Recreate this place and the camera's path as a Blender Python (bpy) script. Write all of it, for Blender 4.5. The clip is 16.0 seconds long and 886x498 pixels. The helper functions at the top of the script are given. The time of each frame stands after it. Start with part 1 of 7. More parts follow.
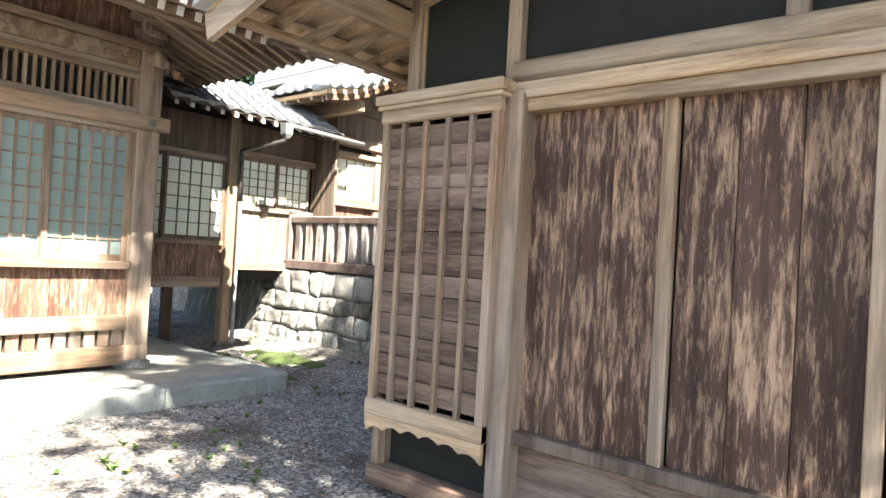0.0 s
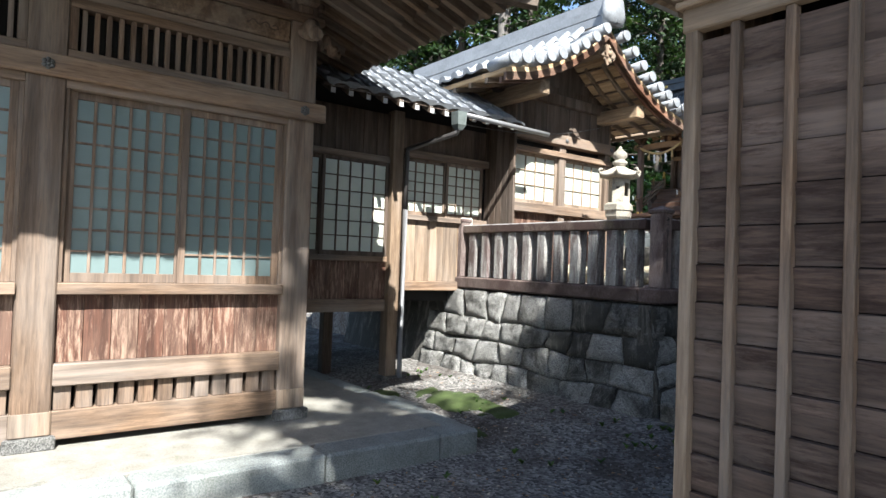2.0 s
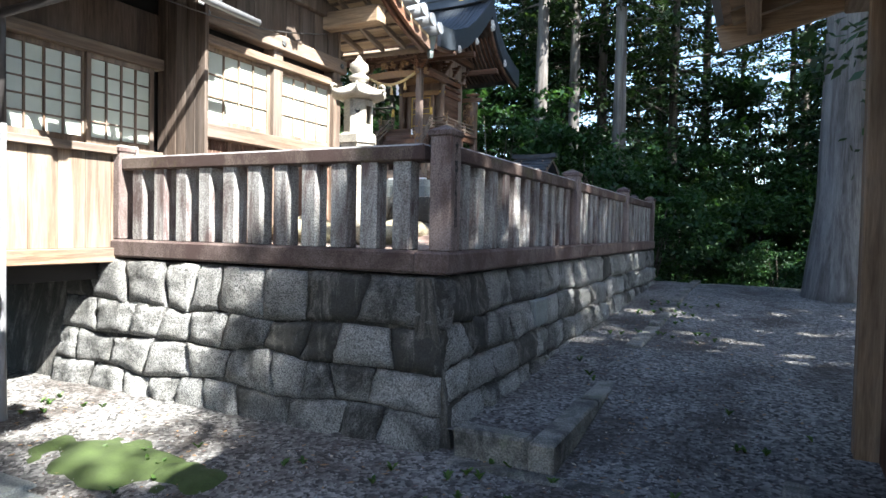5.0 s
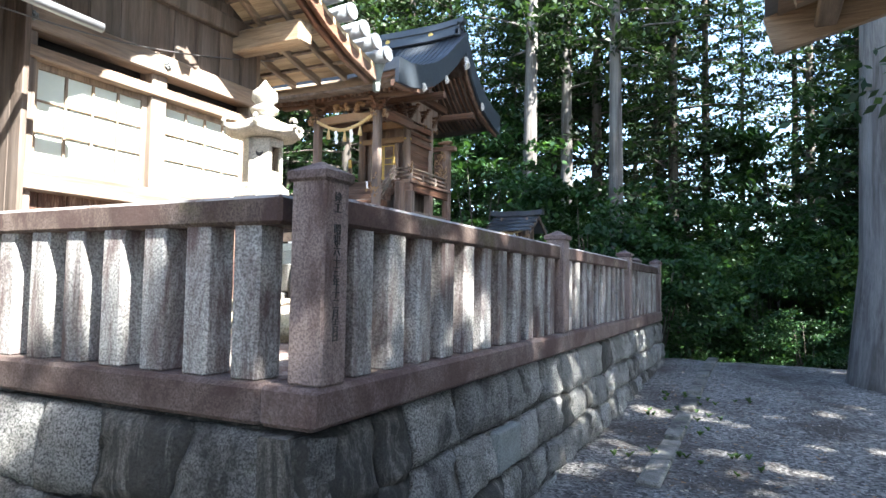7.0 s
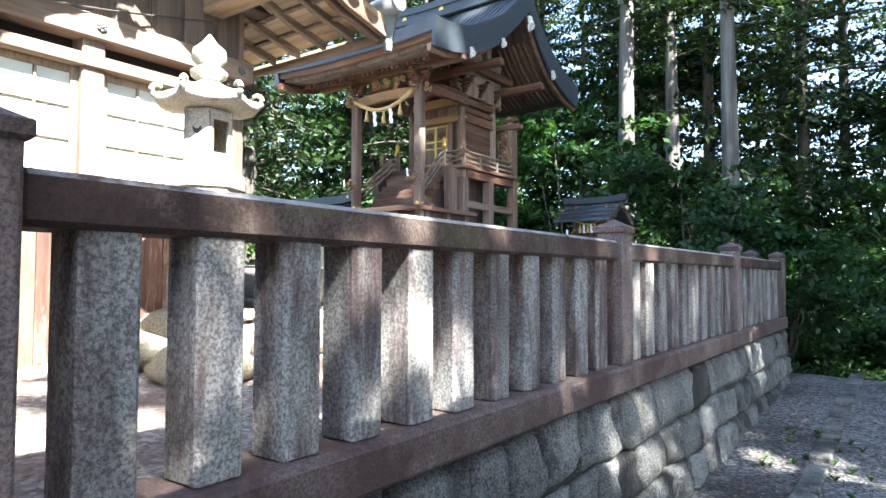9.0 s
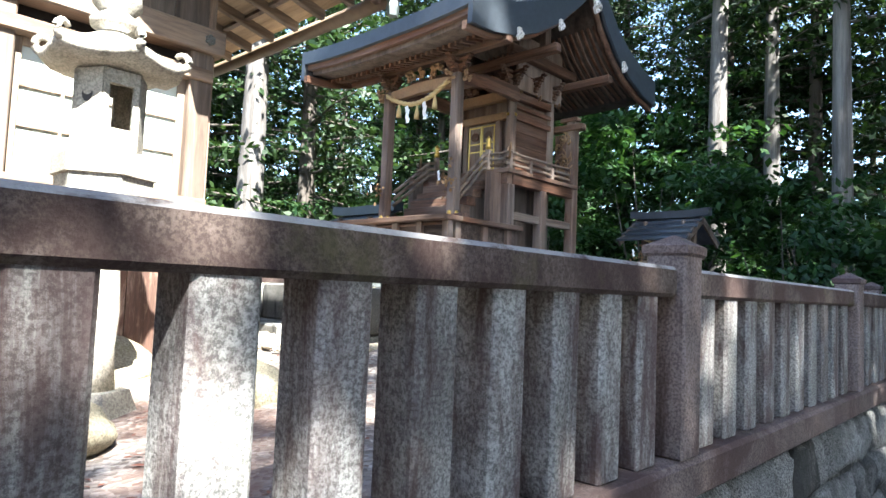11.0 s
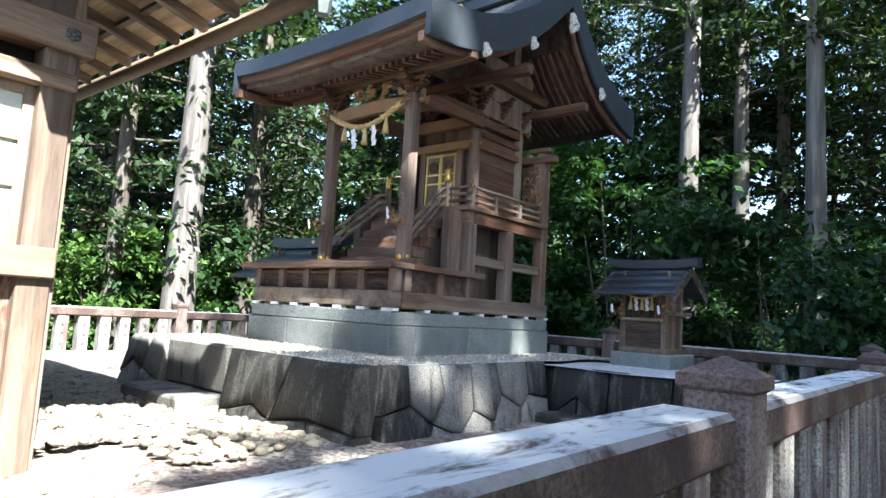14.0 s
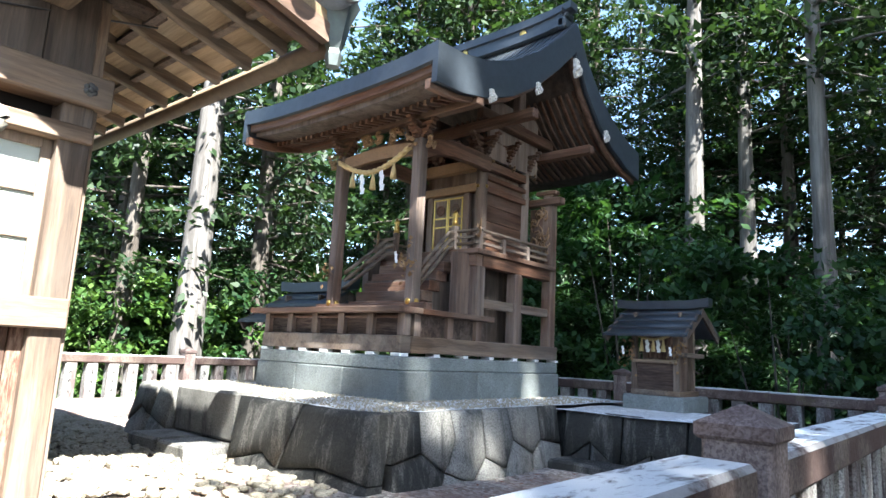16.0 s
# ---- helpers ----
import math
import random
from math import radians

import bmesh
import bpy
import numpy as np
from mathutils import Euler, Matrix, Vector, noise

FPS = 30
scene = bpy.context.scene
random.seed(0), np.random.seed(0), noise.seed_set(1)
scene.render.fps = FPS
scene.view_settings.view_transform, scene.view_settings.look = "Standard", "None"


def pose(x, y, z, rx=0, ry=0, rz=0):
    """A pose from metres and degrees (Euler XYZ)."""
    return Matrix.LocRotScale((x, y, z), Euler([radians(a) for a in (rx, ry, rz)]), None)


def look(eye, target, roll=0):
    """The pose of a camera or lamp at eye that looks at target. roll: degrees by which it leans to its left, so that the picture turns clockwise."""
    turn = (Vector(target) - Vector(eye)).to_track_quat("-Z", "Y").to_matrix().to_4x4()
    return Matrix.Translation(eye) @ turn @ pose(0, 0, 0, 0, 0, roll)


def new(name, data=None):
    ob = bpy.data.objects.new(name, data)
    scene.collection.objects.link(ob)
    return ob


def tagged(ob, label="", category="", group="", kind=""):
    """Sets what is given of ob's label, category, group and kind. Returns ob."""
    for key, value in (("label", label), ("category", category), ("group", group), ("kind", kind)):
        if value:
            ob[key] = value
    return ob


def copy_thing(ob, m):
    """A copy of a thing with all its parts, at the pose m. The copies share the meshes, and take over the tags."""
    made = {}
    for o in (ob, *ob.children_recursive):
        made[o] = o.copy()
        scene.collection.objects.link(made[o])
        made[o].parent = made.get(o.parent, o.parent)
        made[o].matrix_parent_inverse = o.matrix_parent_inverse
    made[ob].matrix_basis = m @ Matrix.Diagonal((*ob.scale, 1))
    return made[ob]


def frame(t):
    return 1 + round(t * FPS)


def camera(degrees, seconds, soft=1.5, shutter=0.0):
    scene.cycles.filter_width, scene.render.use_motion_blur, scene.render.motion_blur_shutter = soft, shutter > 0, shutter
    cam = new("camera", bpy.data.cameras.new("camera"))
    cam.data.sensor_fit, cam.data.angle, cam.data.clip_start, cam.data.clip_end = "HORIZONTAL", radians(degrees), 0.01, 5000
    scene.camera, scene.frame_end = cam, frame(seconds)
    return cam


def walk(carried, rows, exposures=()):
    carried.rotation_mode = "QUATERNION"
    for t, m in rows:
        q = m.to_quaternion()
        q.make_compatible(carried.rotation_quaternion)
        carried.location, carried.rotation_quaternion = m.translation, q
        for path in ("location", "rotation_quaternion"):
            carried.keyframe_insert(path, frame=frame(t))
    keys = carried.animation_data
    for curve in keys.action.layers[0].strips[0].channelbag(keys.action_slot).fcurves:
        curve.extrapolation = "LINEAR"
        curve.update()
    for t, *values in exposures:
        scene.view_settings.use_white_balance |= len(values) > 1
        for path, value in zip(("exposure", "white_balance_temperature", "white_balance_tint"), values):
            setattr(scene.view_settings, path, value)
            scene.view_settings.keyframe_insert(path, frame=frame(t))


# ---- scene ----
cam = camera(69.5, 16.0)
PATH = [
    (0, (-0.058, 0.102, 1.536), (-1.339, 1.638, 1.558), 3.3),
    (0.5, (-0.457, 0.342, 1.529), (-1.901, 1.726, 1.524), 3.1),
    (1, (-0.912, 0.612, 1.539), (-2.512, 1.812, 1.551), 3.5),
    (1.5, (-1.371, 0.805, 1.531), (-2.957, 2.022, 1.586), 2.7),
    (2, (-1.873, 1.043, 1.52), (-3.469, 2.247, 1.563), 2.1),
    (2.5, (-2.359, 1.278, 1.517), (-3.914, 2.536, 1.535), 1.0),
    (3, (-2.806, 1.569, 1.52), (-4.239, 2.961, 1.43), 1.5),
    (3.5, (-3.127, 1.861, 1.519), (-4.467, 3.345, 1.538), 2.6),
    (4, (-3.405, 2.127, 1.482), (-4.422, 3.847, 1.4), 2.7),
    (6.5, (-4.222, 4.368, 1.621), (-5.065, 6.182, 1.603), 1.0),
    (7, (-4.261, 4.804, 1.722), (-5.147, 6.594, 1.833), 0.9),
    (7.5, (-4.308, 5.207, 1.763), (-5.237, 6.966, 1.966), -0.2),
    (8, (-4.345, 5.625, 1.796), (-5.371, 7.334, 1.958), -1.1),
    (8.5, (-4.336, 6.009, 1.822), (-5.46, 7.66, 1.92), -0.6),
    (11, (-4.702, 7.604, 1.933), (-6.08, 9.047, 2.064), 2.4),
    (11.5, (-4.887, 7.821, 1.938), (-6.335, 9.196, 2.055), 3.1),
    (12, (-5.105, 8.061, 2.087), (-6.461, 9.523, 2.243), 4.3),
    (12.5, (-5.142, 8.187, 2.162), (-6.318, 9.788, 2.391), 3.7),
    (13, (-5.201, 8.357, 2.215), (-6.45, 9.9, 2.463), 3.0),
    (13.5, (-5.227, 8.344, 2.262), (-6.508, 9.867, 2.461), 2.9),
    (14, (-5.284, 8.353, 2.252), (-6.572, 9.87, 2.454), 3.5),
    (14.5, (-5.287, 8.359, 2.268), (-6.59, 9.851, 2.542), 3.1),
    (15, (-5.282, 8.342, 2.284), (-6.584, 9.819, 2.637), 2.9),
    (15.5, (-5.285, 8.331, 2.272), (-6.582, 9.808, 2.641), 3.4),
    (16, (-5.289, 8.334, 2.275), (-6.587, 9.82, 2.601), 2.9),
]
EXPOSURES = [(0, 3.5, 7000, 9), (0.6, 3.05, 6800, 9), (1.5, 2.2, 6300, 9), (3, 2.05, 6050, 9), (4, 2.4, 6050, 9), (6.5, 3.5, 6100, 9), (8.5, 3.75, 6100, 9), (11, 3.4, 6050, 8), (12.5, 2.95, 6000, 7), (14, 3.05, 6000, 7), (16, 3.2, 6000, 7)]
walk(cam, [(t, look(eye, target, roll)) for t, eye, target, roll in PATH], EXPOSURES)

# ---- world, sun ----
SUN_AZ, SUN_EL = 109.0, 48.0   # the sun stands over +x, -y
to_sun = Vector((math.sin(radians(SUN_AZ)) * math.cos(radians(SUN_EL)), math.cos(radians(SUN_AZ)) * math.cos(radians(SUN_EL)), math.sin(radians(SUN_EL))))
world = bpy.data.worlds.new("sky")
scene.world = world
world.use_nodes = True
wn = world.node_tree.nodes
sky = wn.new("ShaderNodeTexSky")
sky.sky_type = "NISHITA"
sky.sun_disc = False
sky.sun_elevation = radians(SUN_EL)
sky.sun_rotation = radians(SUN_AZ)
bg = wn["Background"]
bg.inputs["Strength"].default_value = 0.075
world.node_tree.links.new(sky.outputs[0], bg.inputs["Color"])
sun = new("sun", bpy.data.lights.new("sun", "SUN"))
sun.data.energy = 5.0
sun.data.angle = radians(0.6)
sun.data.color = (1.0, 0.96, 0.89)
sun.matrix_world = look(to_sun * 50, (0, 0, 0))


# ---- helpers for meshes ----
def box(bm, x0, y0, z0, x1, y1, z1, bevel=0.0):
    """A box between two corners, its edges chamfered."""
    vs = bmesh.ops.create_cube(bm, size=1)["verts"]
    for v in vs:
        v.co = Vector(((x0 + x1) / 2 + v.co.x * (x1 - x0), (y0 + y1) / 2 + v.co.y * (y1 - y0), (z0 + z1) / 2 + v.co.z * (z1 - z0)))
    if bevel:
        es = list({e for v in vs for e in v.link_edges})
        bmesh.ops.bevel(bm, geom=es, offset=bevel, segments=1, affect="EDGES")


def prism(bm, pts, m, depth):
    """A closed outline (2D points in the plane m's x, y) drawn out by depth along m's z."""
    lo = [bm.verts.new(m @ Vector((x, y, 0))) for x, y in pts]
    hi = [bm.verts.new(m @ Vector((x, y, depth))) for x, y in pts]
    n = len(pts)
    bm.faces.new(lo)
    bm.faces.new(hi[::-1])
    for i in range(n):
        bm.faces.new((lo[i], hi[i], hi[(i + 1) % n], lo[(i + 1) % n]))


def rod(bm, a, b, r0, r1=None, n=10):
    """A round or tapered bar from a to b."""
    a, b = Vector(a), Vector(b)
    r1 = r0 if r1 is None else r1
    q = (b - a).to_track_quat("Z", "Y").to_matrix()
    ring = [Vector((math.cos(2 * math.pi * i / n), math.sin(2 * math.pi * i / n), 0)) for i in range(n)]
    lo = [bm.verts.new(a + q @ (p * r0)) for p in ring]
    hi = [bm.verts.new(b + q @ (p * r1)) for p in ring]
    bm.faces.new(lo[::-1])
    bm.faces.new(hi)
    for i in range(n):
        f = bm.faces.new((lo[i], lo[(i + 1) % n], hi[(i + 1) % n], hi[i]))
        f.smooth = True


def beam(bm, a, b, w, h, up=(0, 0, 1)):
    """A squared timber from a to b, w wide and h deep, the line running through its middle."""
    a, b = Vector(a), Vector(b)
    z = (b - a).normalized()
    x = z.cross(Vector(up)).normalized()
    y = x.cross(z)
    m = Matrix((x, y, z)).transposed().to_4x4()
    m.translation = a
    prism(bm, [(-w / 2, -h / 2), (w / 2, -h / 2), (w / 2, h / 2), (-w / 2, h / 2)], m, (b - a).length)


def lathe(bm, rings, centre=(0, 0, 0), n=24, sq=False, turn=0.0):
    """A turned body from (radius, height) pairs."""
    c = Vector(centre)
    rows = []
    for r, z in rings:
        rows.append([bm.verts.new(c + Vector((r * math.cos(turn + 2 * math.pi * i / n), r * math.sin(turn + 2 * math.pi * i / n), z))) for i in range(n)])
    for lo, hi in zip(rows, rows[1:]):
        for i in range(n):
            f = bm.faces.new((lo[i], lo[(i + 1) % n], hi[(i + 1) % n], hi[i]))
            f.smooth = not sq
    bm.faces.new(rows[0][::-1])
    bm.faces.new(rows[-1])


def tube(bm, pts, r, n=8):
    """A round pipe or rope along points."""
    pts = [Vector(p) for p in pts]
    rows = []
    for i, p in enumerate(pts):
        d = (pts[min(i + 1, len(pts) - 1)] - pts[max(i - 1, 0)]).normalized()
        q = d.to_track_quat("Z", "Y").to_matrix()
        rr = r[i] if isinstance(r, (list, tuple)) else r
        rows.append([bm.verts.new(p + q @ Vector((rr * math.cos(2 * math.pi * k / n), rr * math.sin(2 * math.pi * k / n), 0))) for k in range(n)])
    for lo, hi in zip(rows, rows[1:]):
        for k in range(n):
            f = bm.faces.new((lo[k], lo[(k + 1) % n], hi[(k + 1) % n], hi[k]))
            f.smooth = True
    bm.faces.new(rows[0][::-1])
    bm.faces.new(rows[-1])


def strip(bm, rows, thick=0.0, down=(0, 0, -1)):
    """A sheet through rows of points, given a thickness downwards."""
    top = [[bm.verts.new(Vector(p)) for p in row] for row in rows]
    for a, b in zip(top, top[1:]):
        for i in range(len(a) - 1):
            f = bm.faces.new((a[i], a[i + 1], b[i + 1], b[i]))
            f.smooth = True
    if thick:
        d = Vector(down) * thick
        low = [[bm.verts.new(v.co + d) for v in row] for row in top]
        for a, b in zip(low, low[1:]):
            for i in range(len(a) - 1):
                f = bm.faces.new((b[i], b[i + 1], a[i + 1], a[i]))
                f.smooth = True
        for t, l in ((top[0], low[0]), (top[-1][::-1], low[-1][::-1]), ([r[0] for r in top][::-1], [r[0] for r in low][::-1]), ([r[-1] for r in top], [r[-1] for r in low])):
            for i in range(len(t) - 1):
                bm.faces.new((t[i + 1], t[i], l[i], l[i + 1]))


def mesh_of(name, bm, material):
    bmesh.ops.recalc_face_normals(bm, faces=bm.faces)
    me = bpy.data.meshes.new(name)
    bm.to_mesh(me)
    bm.free()
    me.materials.append(material)
    return me


def part(name, bm, material, parent=None, label=""):
    """Links a bmesh as one mesh object, under a thing or a part if one is given."""
    ob = new(name, mesh_of(name, bm, material))
    if parent:
        ob.parent = parent
    if label:
        ob["label"] = label
    return ob


def thing(name, label, category, at=(0, 0, 0), group="", kind=""):
    ob = new(name)
    ob.location = at
    ob.empty_display_size = 0.1
    return tagged(ob, label, category, group, kind)


def piece(name, me, parent, at=(0, 0, 0), rot=(0, 0, 0), scale=(1, 1, 1)):
    """A piece that shares the mesh me."""
    ob = new(name, me)
    ob.parent = parent
    ob.location, ob.rotation_euler, ob.scale = at, rot, scale
    return ob


def boxed(name, material, parent, x0, y0, z0, x1, y1, z1, bevel=0.004, label=""):
    bm = bmesh.new()
    box(bm, x0, y0, z0, x1, y1, z1, bevel)
    return part(name, bm, material, parent, label)


def beamed(name, material, parent, a, b, w, h, up=(0, 0, 1), label=""):
    bm = bmesh.new()
    beam(bm, a, b, w, h, up)
    return part(name, bm, material, parent, label)
# ---- materials ----
def tree_of(name):
    m = bpy.data.materials.new(name)
    m.use_nodes = True
    nt = m.node_tree
    return m, nt, nt.nodes["Principled BSDF"]


def node(nt, kind, **sets):
    n = nt.nodes.new(kind)
    for k, v in sets.items():
        n.inputs[k.replace("_", " ")].default_value = v
    return n


def ramp(nt, fac, stops):
    r = nt.nodes.new("ShaderNodeValToRGB")
    els = r.color_ramp.elements
    while len(els) < len(stops):
        els.new(0.5)
    for e, (p, c) in zip(els, stops):
        e.position = p
        e.color = (*c, 1)
    nt.links.new(fac, r.inputs["Fac"])
    return r.outputs["Color"]


def mixed(nt, a, b, fac, blend="MIX"):
    n = nt.nodes.new("ShaderNodeMix")
    n.data_type = "RGBA"
    n.blend_type = blend
    for sock, v in ((n.inputs["Factor"], fac), (n.inputs["A"], a), (n.inputs["B"], b)):
        if isinstance(v, (int, float)):
            sock.default_value = v
        elif isinstance(v, tuple):
            sock.default_value = (*v, 1)
        else:
            nt.links.new(v, sock)
    return n.outputs["Result"]


def coords(nt, scale=(1, 1, 1), shift=True, turn=(0, 0, 0)):
    """Object space, moved by chance for every object, stretched."""
    tc = nt.nodes.new("ShaderNodeTexCoord")
    mp = nt.nodes.new("ShaderNodeMapping")
    mp.inputs["Scale"].default_value = scale
    mp.inputs["Rotation"].default_value = turn
    nt.links.new(tc.outputs["Object"], mp.inputs["Vector"])
    if shift:
        oi = nt.nodes.new("ShaderNodeObjectInfo")
        mul = nt.nodes.new("ShaderNodeVectorMath")
        mul.operation = "SCALE"
        mul.inputs[0].default_value = (37.0, 53.0, 71.0)
        nt.links.new(oi.outputs["Random"], mul.inputs["Scale"])
        nt.links.new(mul.outputs["Vector"], mp.inputs["Location"])
    return mp.outputs["Vector"]


def noise_at(nt, vec, scale, detail=6, rough=0.6, warp=0.0):
    n = node(nt, "ShaderNodeTexNoise", Scale=scale, Detail=detail, Roughness=rough, Distortion=warp)
    nt.links.new(vec, n.inputs["Vector"])
    return n.outputs["Fac"]


def relief(nt, bsdf, height, strength=0.4, dist=0.01, prior=None):
    b = node(nt, "ShaderNodeBump", Strength=strength, Distance=dist)
    nt.links.new(height, b.inputs["Height"])
    nt.links.new(b.outputs["Normal"], bsdf.inputs["Normal"])


def vary(nt, col, amount=0.25):
    """Lighter or darker by chance from object to object."""
    oi = nt.nodes.new("ShaderNodeObjectInfo")
    mr = node(nt, "ShaderNodeMapRange")
    mr.inputs["To Min"].default_value = 1 - amount
    mr.inputs["To Max"].default_value = 1 + amount
    nt.links.new(oi.outputs["Random"], mr.inputs["Value"])
    hs = node(nt, "ShaderNodeHueSaturation")
    nt.links.new(mr.outputs["Result"], hs.inputs["Value"])
    nt.links.new(col, hs.inputs["Color"])
    return hs.outputs["Color"]


def wood(name, fresh, dark, grey, along="z", weather=0.5, worn=None, seed=0.0, rough=0.75, wear_pos=0.52):
    """Weathered timber: long grain, silvered patches, dark weather stains. worn: bare light wood where old paint or stain is gone."""
    m, nt, b = tree_of(name)
    st = {"x": (0.07, 1, 1), "y": (1, 0.07, 1), "z": (1, 1, 0.07)}[along]
    v = coords(nt, st)
    fine = noise_at(nt, v, 60, 8, 0.7, 0.6)
    mid = noise_at(nt, v, 9, 6, 0.6, 0.4)
    big = noise_at(nt, coords(nt, tuple(min(1, s * 5) for s in st)), 1.7, 5, 0.6)
    col = ramp(nt, fine, [(0.36, dark), (0.64, fresh)])
    g = ramp(nt, big, [(0.5 - weather * 0.3, (0, 0, 0)), (0.75 - weather * 0.2, (1, 1, 1))])
    col = mixed(nt, col, grey, mixed(nt, g, (0.0, 0.0, 0.0), 0.35))
    st2 = ramp(nt, mid, [(0.38, (0.42, 0.40, 0.39)), (0.58, (1, 1, 1))])
    col = mixed(nt, col, st2, 0.8, "MULTIPLY")
    if worn:
        w = noise_at(nt, coords(nt, tuple(min(1, s * 2.0) for s in st)), 32, 9, 0.75, 0.3)
        patch = noise_at(nt, coords(nt), 1.6, 3, 0.5)
        add = nt.nodes.new("ShaderNodeMath")
        add.operation = "MULTIPLY_ADD"
        add.inputs[1].default_value = 0.45
        nt.links.new(patch, add.inputs[0])
        nt.links.new(w, add.inputs[2])
        sub = nt.nodes.new("ShaderNodeMath")
        sub.operation = "SUBTRACT"
        sub.inputs[1].default_value = 0.225
        nt.links.new(add.outputs[0], sub.inputs[0])
        k = ramp(nt, sub.outputs[0], [(wear_pos - 0.07, (0, 0, 0)), (wear_pos + 0.10, (1, 1, 1))])
        col = mixed(nt, col, mixed(nt, worn, st2, 0.6, "MULTIPLY"), k)
    col = vary(nt, col, 0.14)
    nt.links.new(col, b.inputs["Base Color"])
    b.inputs["Roughness"].default_value = rough
    b.inputs["Specular IOR Level"].default_value = 0.25
    relief(nt, b, mixed(nt, fine, mid, 0.4), 0.65, 0.007)
    return m


def stone(name, light, dark, moss=(0.10, 0.12, 0.05), stain=(0.02, 0.02, 0.018), stains=0.45, mossy=0.3, spec=90.0, streak=0.0, varied=0.18, lichen_skylit=0.0, rugged=0.0):
    """Granite: crystals, dark weather growth, some moss."""
    m, nt, b = tree_of(name)
    v = coords(nt)
    grain = noise_at(nt, v, spec, 4, 0.8)
    mid = noise_at(nt, v, 5, 7, 0.65)
    col = ramp(nt, grain, [(0.41, dark), (0.58, light)])
    col = mixed(nt, col, ramp(nt, mid, [(0.3, (0.62, 0.6, 0.56)), (0.7, (1.05, 1.05, 1.05))]), 0.8, "MULTIPLY")
    vs = coords(nt, (3, 3, 0.55)) if streak else coords(nt, (1, 1, 0.8))
    s = noise_at(nt, vs, 2.3, 9, 0.72, 0.4)
    k = ramp(nt, s, [(1 - stains - 0.06, (0, 0, 0)), (1 - stains + 0.10, (1, 1, 1))])
    col = mixed(nt, col, stain, mixed(nt, (0, 0, 0), k, 0.85))
    g = noise_at(nt, coords(nt), 3.1, 8, 0.7)
    km = ramp(nt, g, [(0.72 - mossy * 0.3, (0, 0, 0)), (0.86 - mossy * 0.25, (1, 1, 1))])
    col = mixed(nt, col, moss, mixed(nt, (0, 0, 0), km, 0.6))
    if lichen_skylit:
        # Pale lichen crust, whitened on upward faces to put skylight into the colour.
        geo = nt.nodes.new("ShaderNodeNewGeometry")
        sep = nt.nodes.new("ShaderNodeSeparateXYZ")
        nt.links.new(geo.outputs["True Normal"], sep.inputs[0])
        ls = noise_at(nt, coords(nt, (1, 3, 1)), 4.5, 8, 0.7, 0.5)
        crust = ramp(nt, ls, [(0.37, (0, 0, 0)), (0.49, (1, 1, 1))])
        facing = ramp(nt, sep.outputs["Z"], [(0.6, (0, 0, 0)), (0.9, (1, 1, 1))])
        col = mixed(nt, col, (0.58, 0.585, 0.57), mixed(nt, (0, 0, 0), mixed(nt, crust, facing, 1.0, "MULTIPLY"), lichen_skylit))
    col = vary(nt, col, varied)
    nt.links.new(col, b.inputs["Base Color"])
    b.inputs["Roughness"].default_value = 0.85
    b.inputs["Specular IOR Level"].default_value = 0.3
    height = mixed(nt, grain, mid, 0.6)
    if rugged:
        height = mixed(nt, height, noise_at(nt, coords(nt), 22, 8, 0.75, 0.3), 0.65)
    relief(nt, b, height, 0.6 + 0.4 * rugged, 0.012 + 0.03 * rugged)
    return m


def plain(name, colour, rough=0.6, metal=0.0, grain=40.0, amount=0.2, bump=0.1):
    m, nt, b = tree_of(name)
    n = noise_at(nt, coords(nt), grain, 6, 0.65)
    n2 = noise_at(nt, coords(nt), grain / 12, 5, 0.6)
    lo, hi = tuple(c * (1 - amount) for c in colour), tuple(min(1, c * (1 + amount)) for c in colour)
    col = mixed(nt, ramp(nt, n, [(0.3, lo), (0.7, hi)]), ramp(nt, n2, [(0.3, lo), (0.7, hi)]), 0.5)
    nt.links.new(col, b.inputs["Base Color"])
    b.inputs["Roughness"].default_value = rough
    b.inputs["Metallic"].default_value = metal
    relief(nt, b, n, bump, 0.004)
    return m


def leafy(name, colour, light):
    """Leaves: each clump its own green, a little light passes through."""
    m, nt, b = tree_of(name)
    geo = nt.nodes.new("ShaderNodeNewGeometry")
    col = ramp(nt, geo.outputs["Random Per Island"], [(0.0, colour), (0.55, tuple((a + c) / 2 for a, c in zip(colour, light))), (1.0, light)])
    big = noise_at(nt, coords(nt), 0.5, 3, 0.5)
    col = mixed(nt, col, ramp(nt, big, [(0.35, (0.55, 0.6, 0.6)), (0.65, (1.1, 1.1, 0.9))]), 0.8, "MULTIPLY")
    nt.links.new(col, b.inputs["Base Color"])
    b.inputs["Roughness"].default_value = 0.5
    b.inputs["Specular IOR Level"].default_value = 0.35
    tr = nt.nodes.new("ShaderNodeBsdfTranslucent")
    nt.links.new(mixed(nt, col, (1.0, 1.0, 0.35), 0.7, "MULTIPLY"), tr.inputs["Color"])
    mx = nt.nodes.new("ShaderNodeMixShader")
    mx.inputs[0].default_value = 0.4
    nt.links.new(b.outputs[0], mx.inputs[1])
    nt.links.new(tr.outputs[0], mx.inputs[2])
    nt.links.new(mx.outputs[0], nt.nodes["Material Output"].inputs["Surface"])
    return m


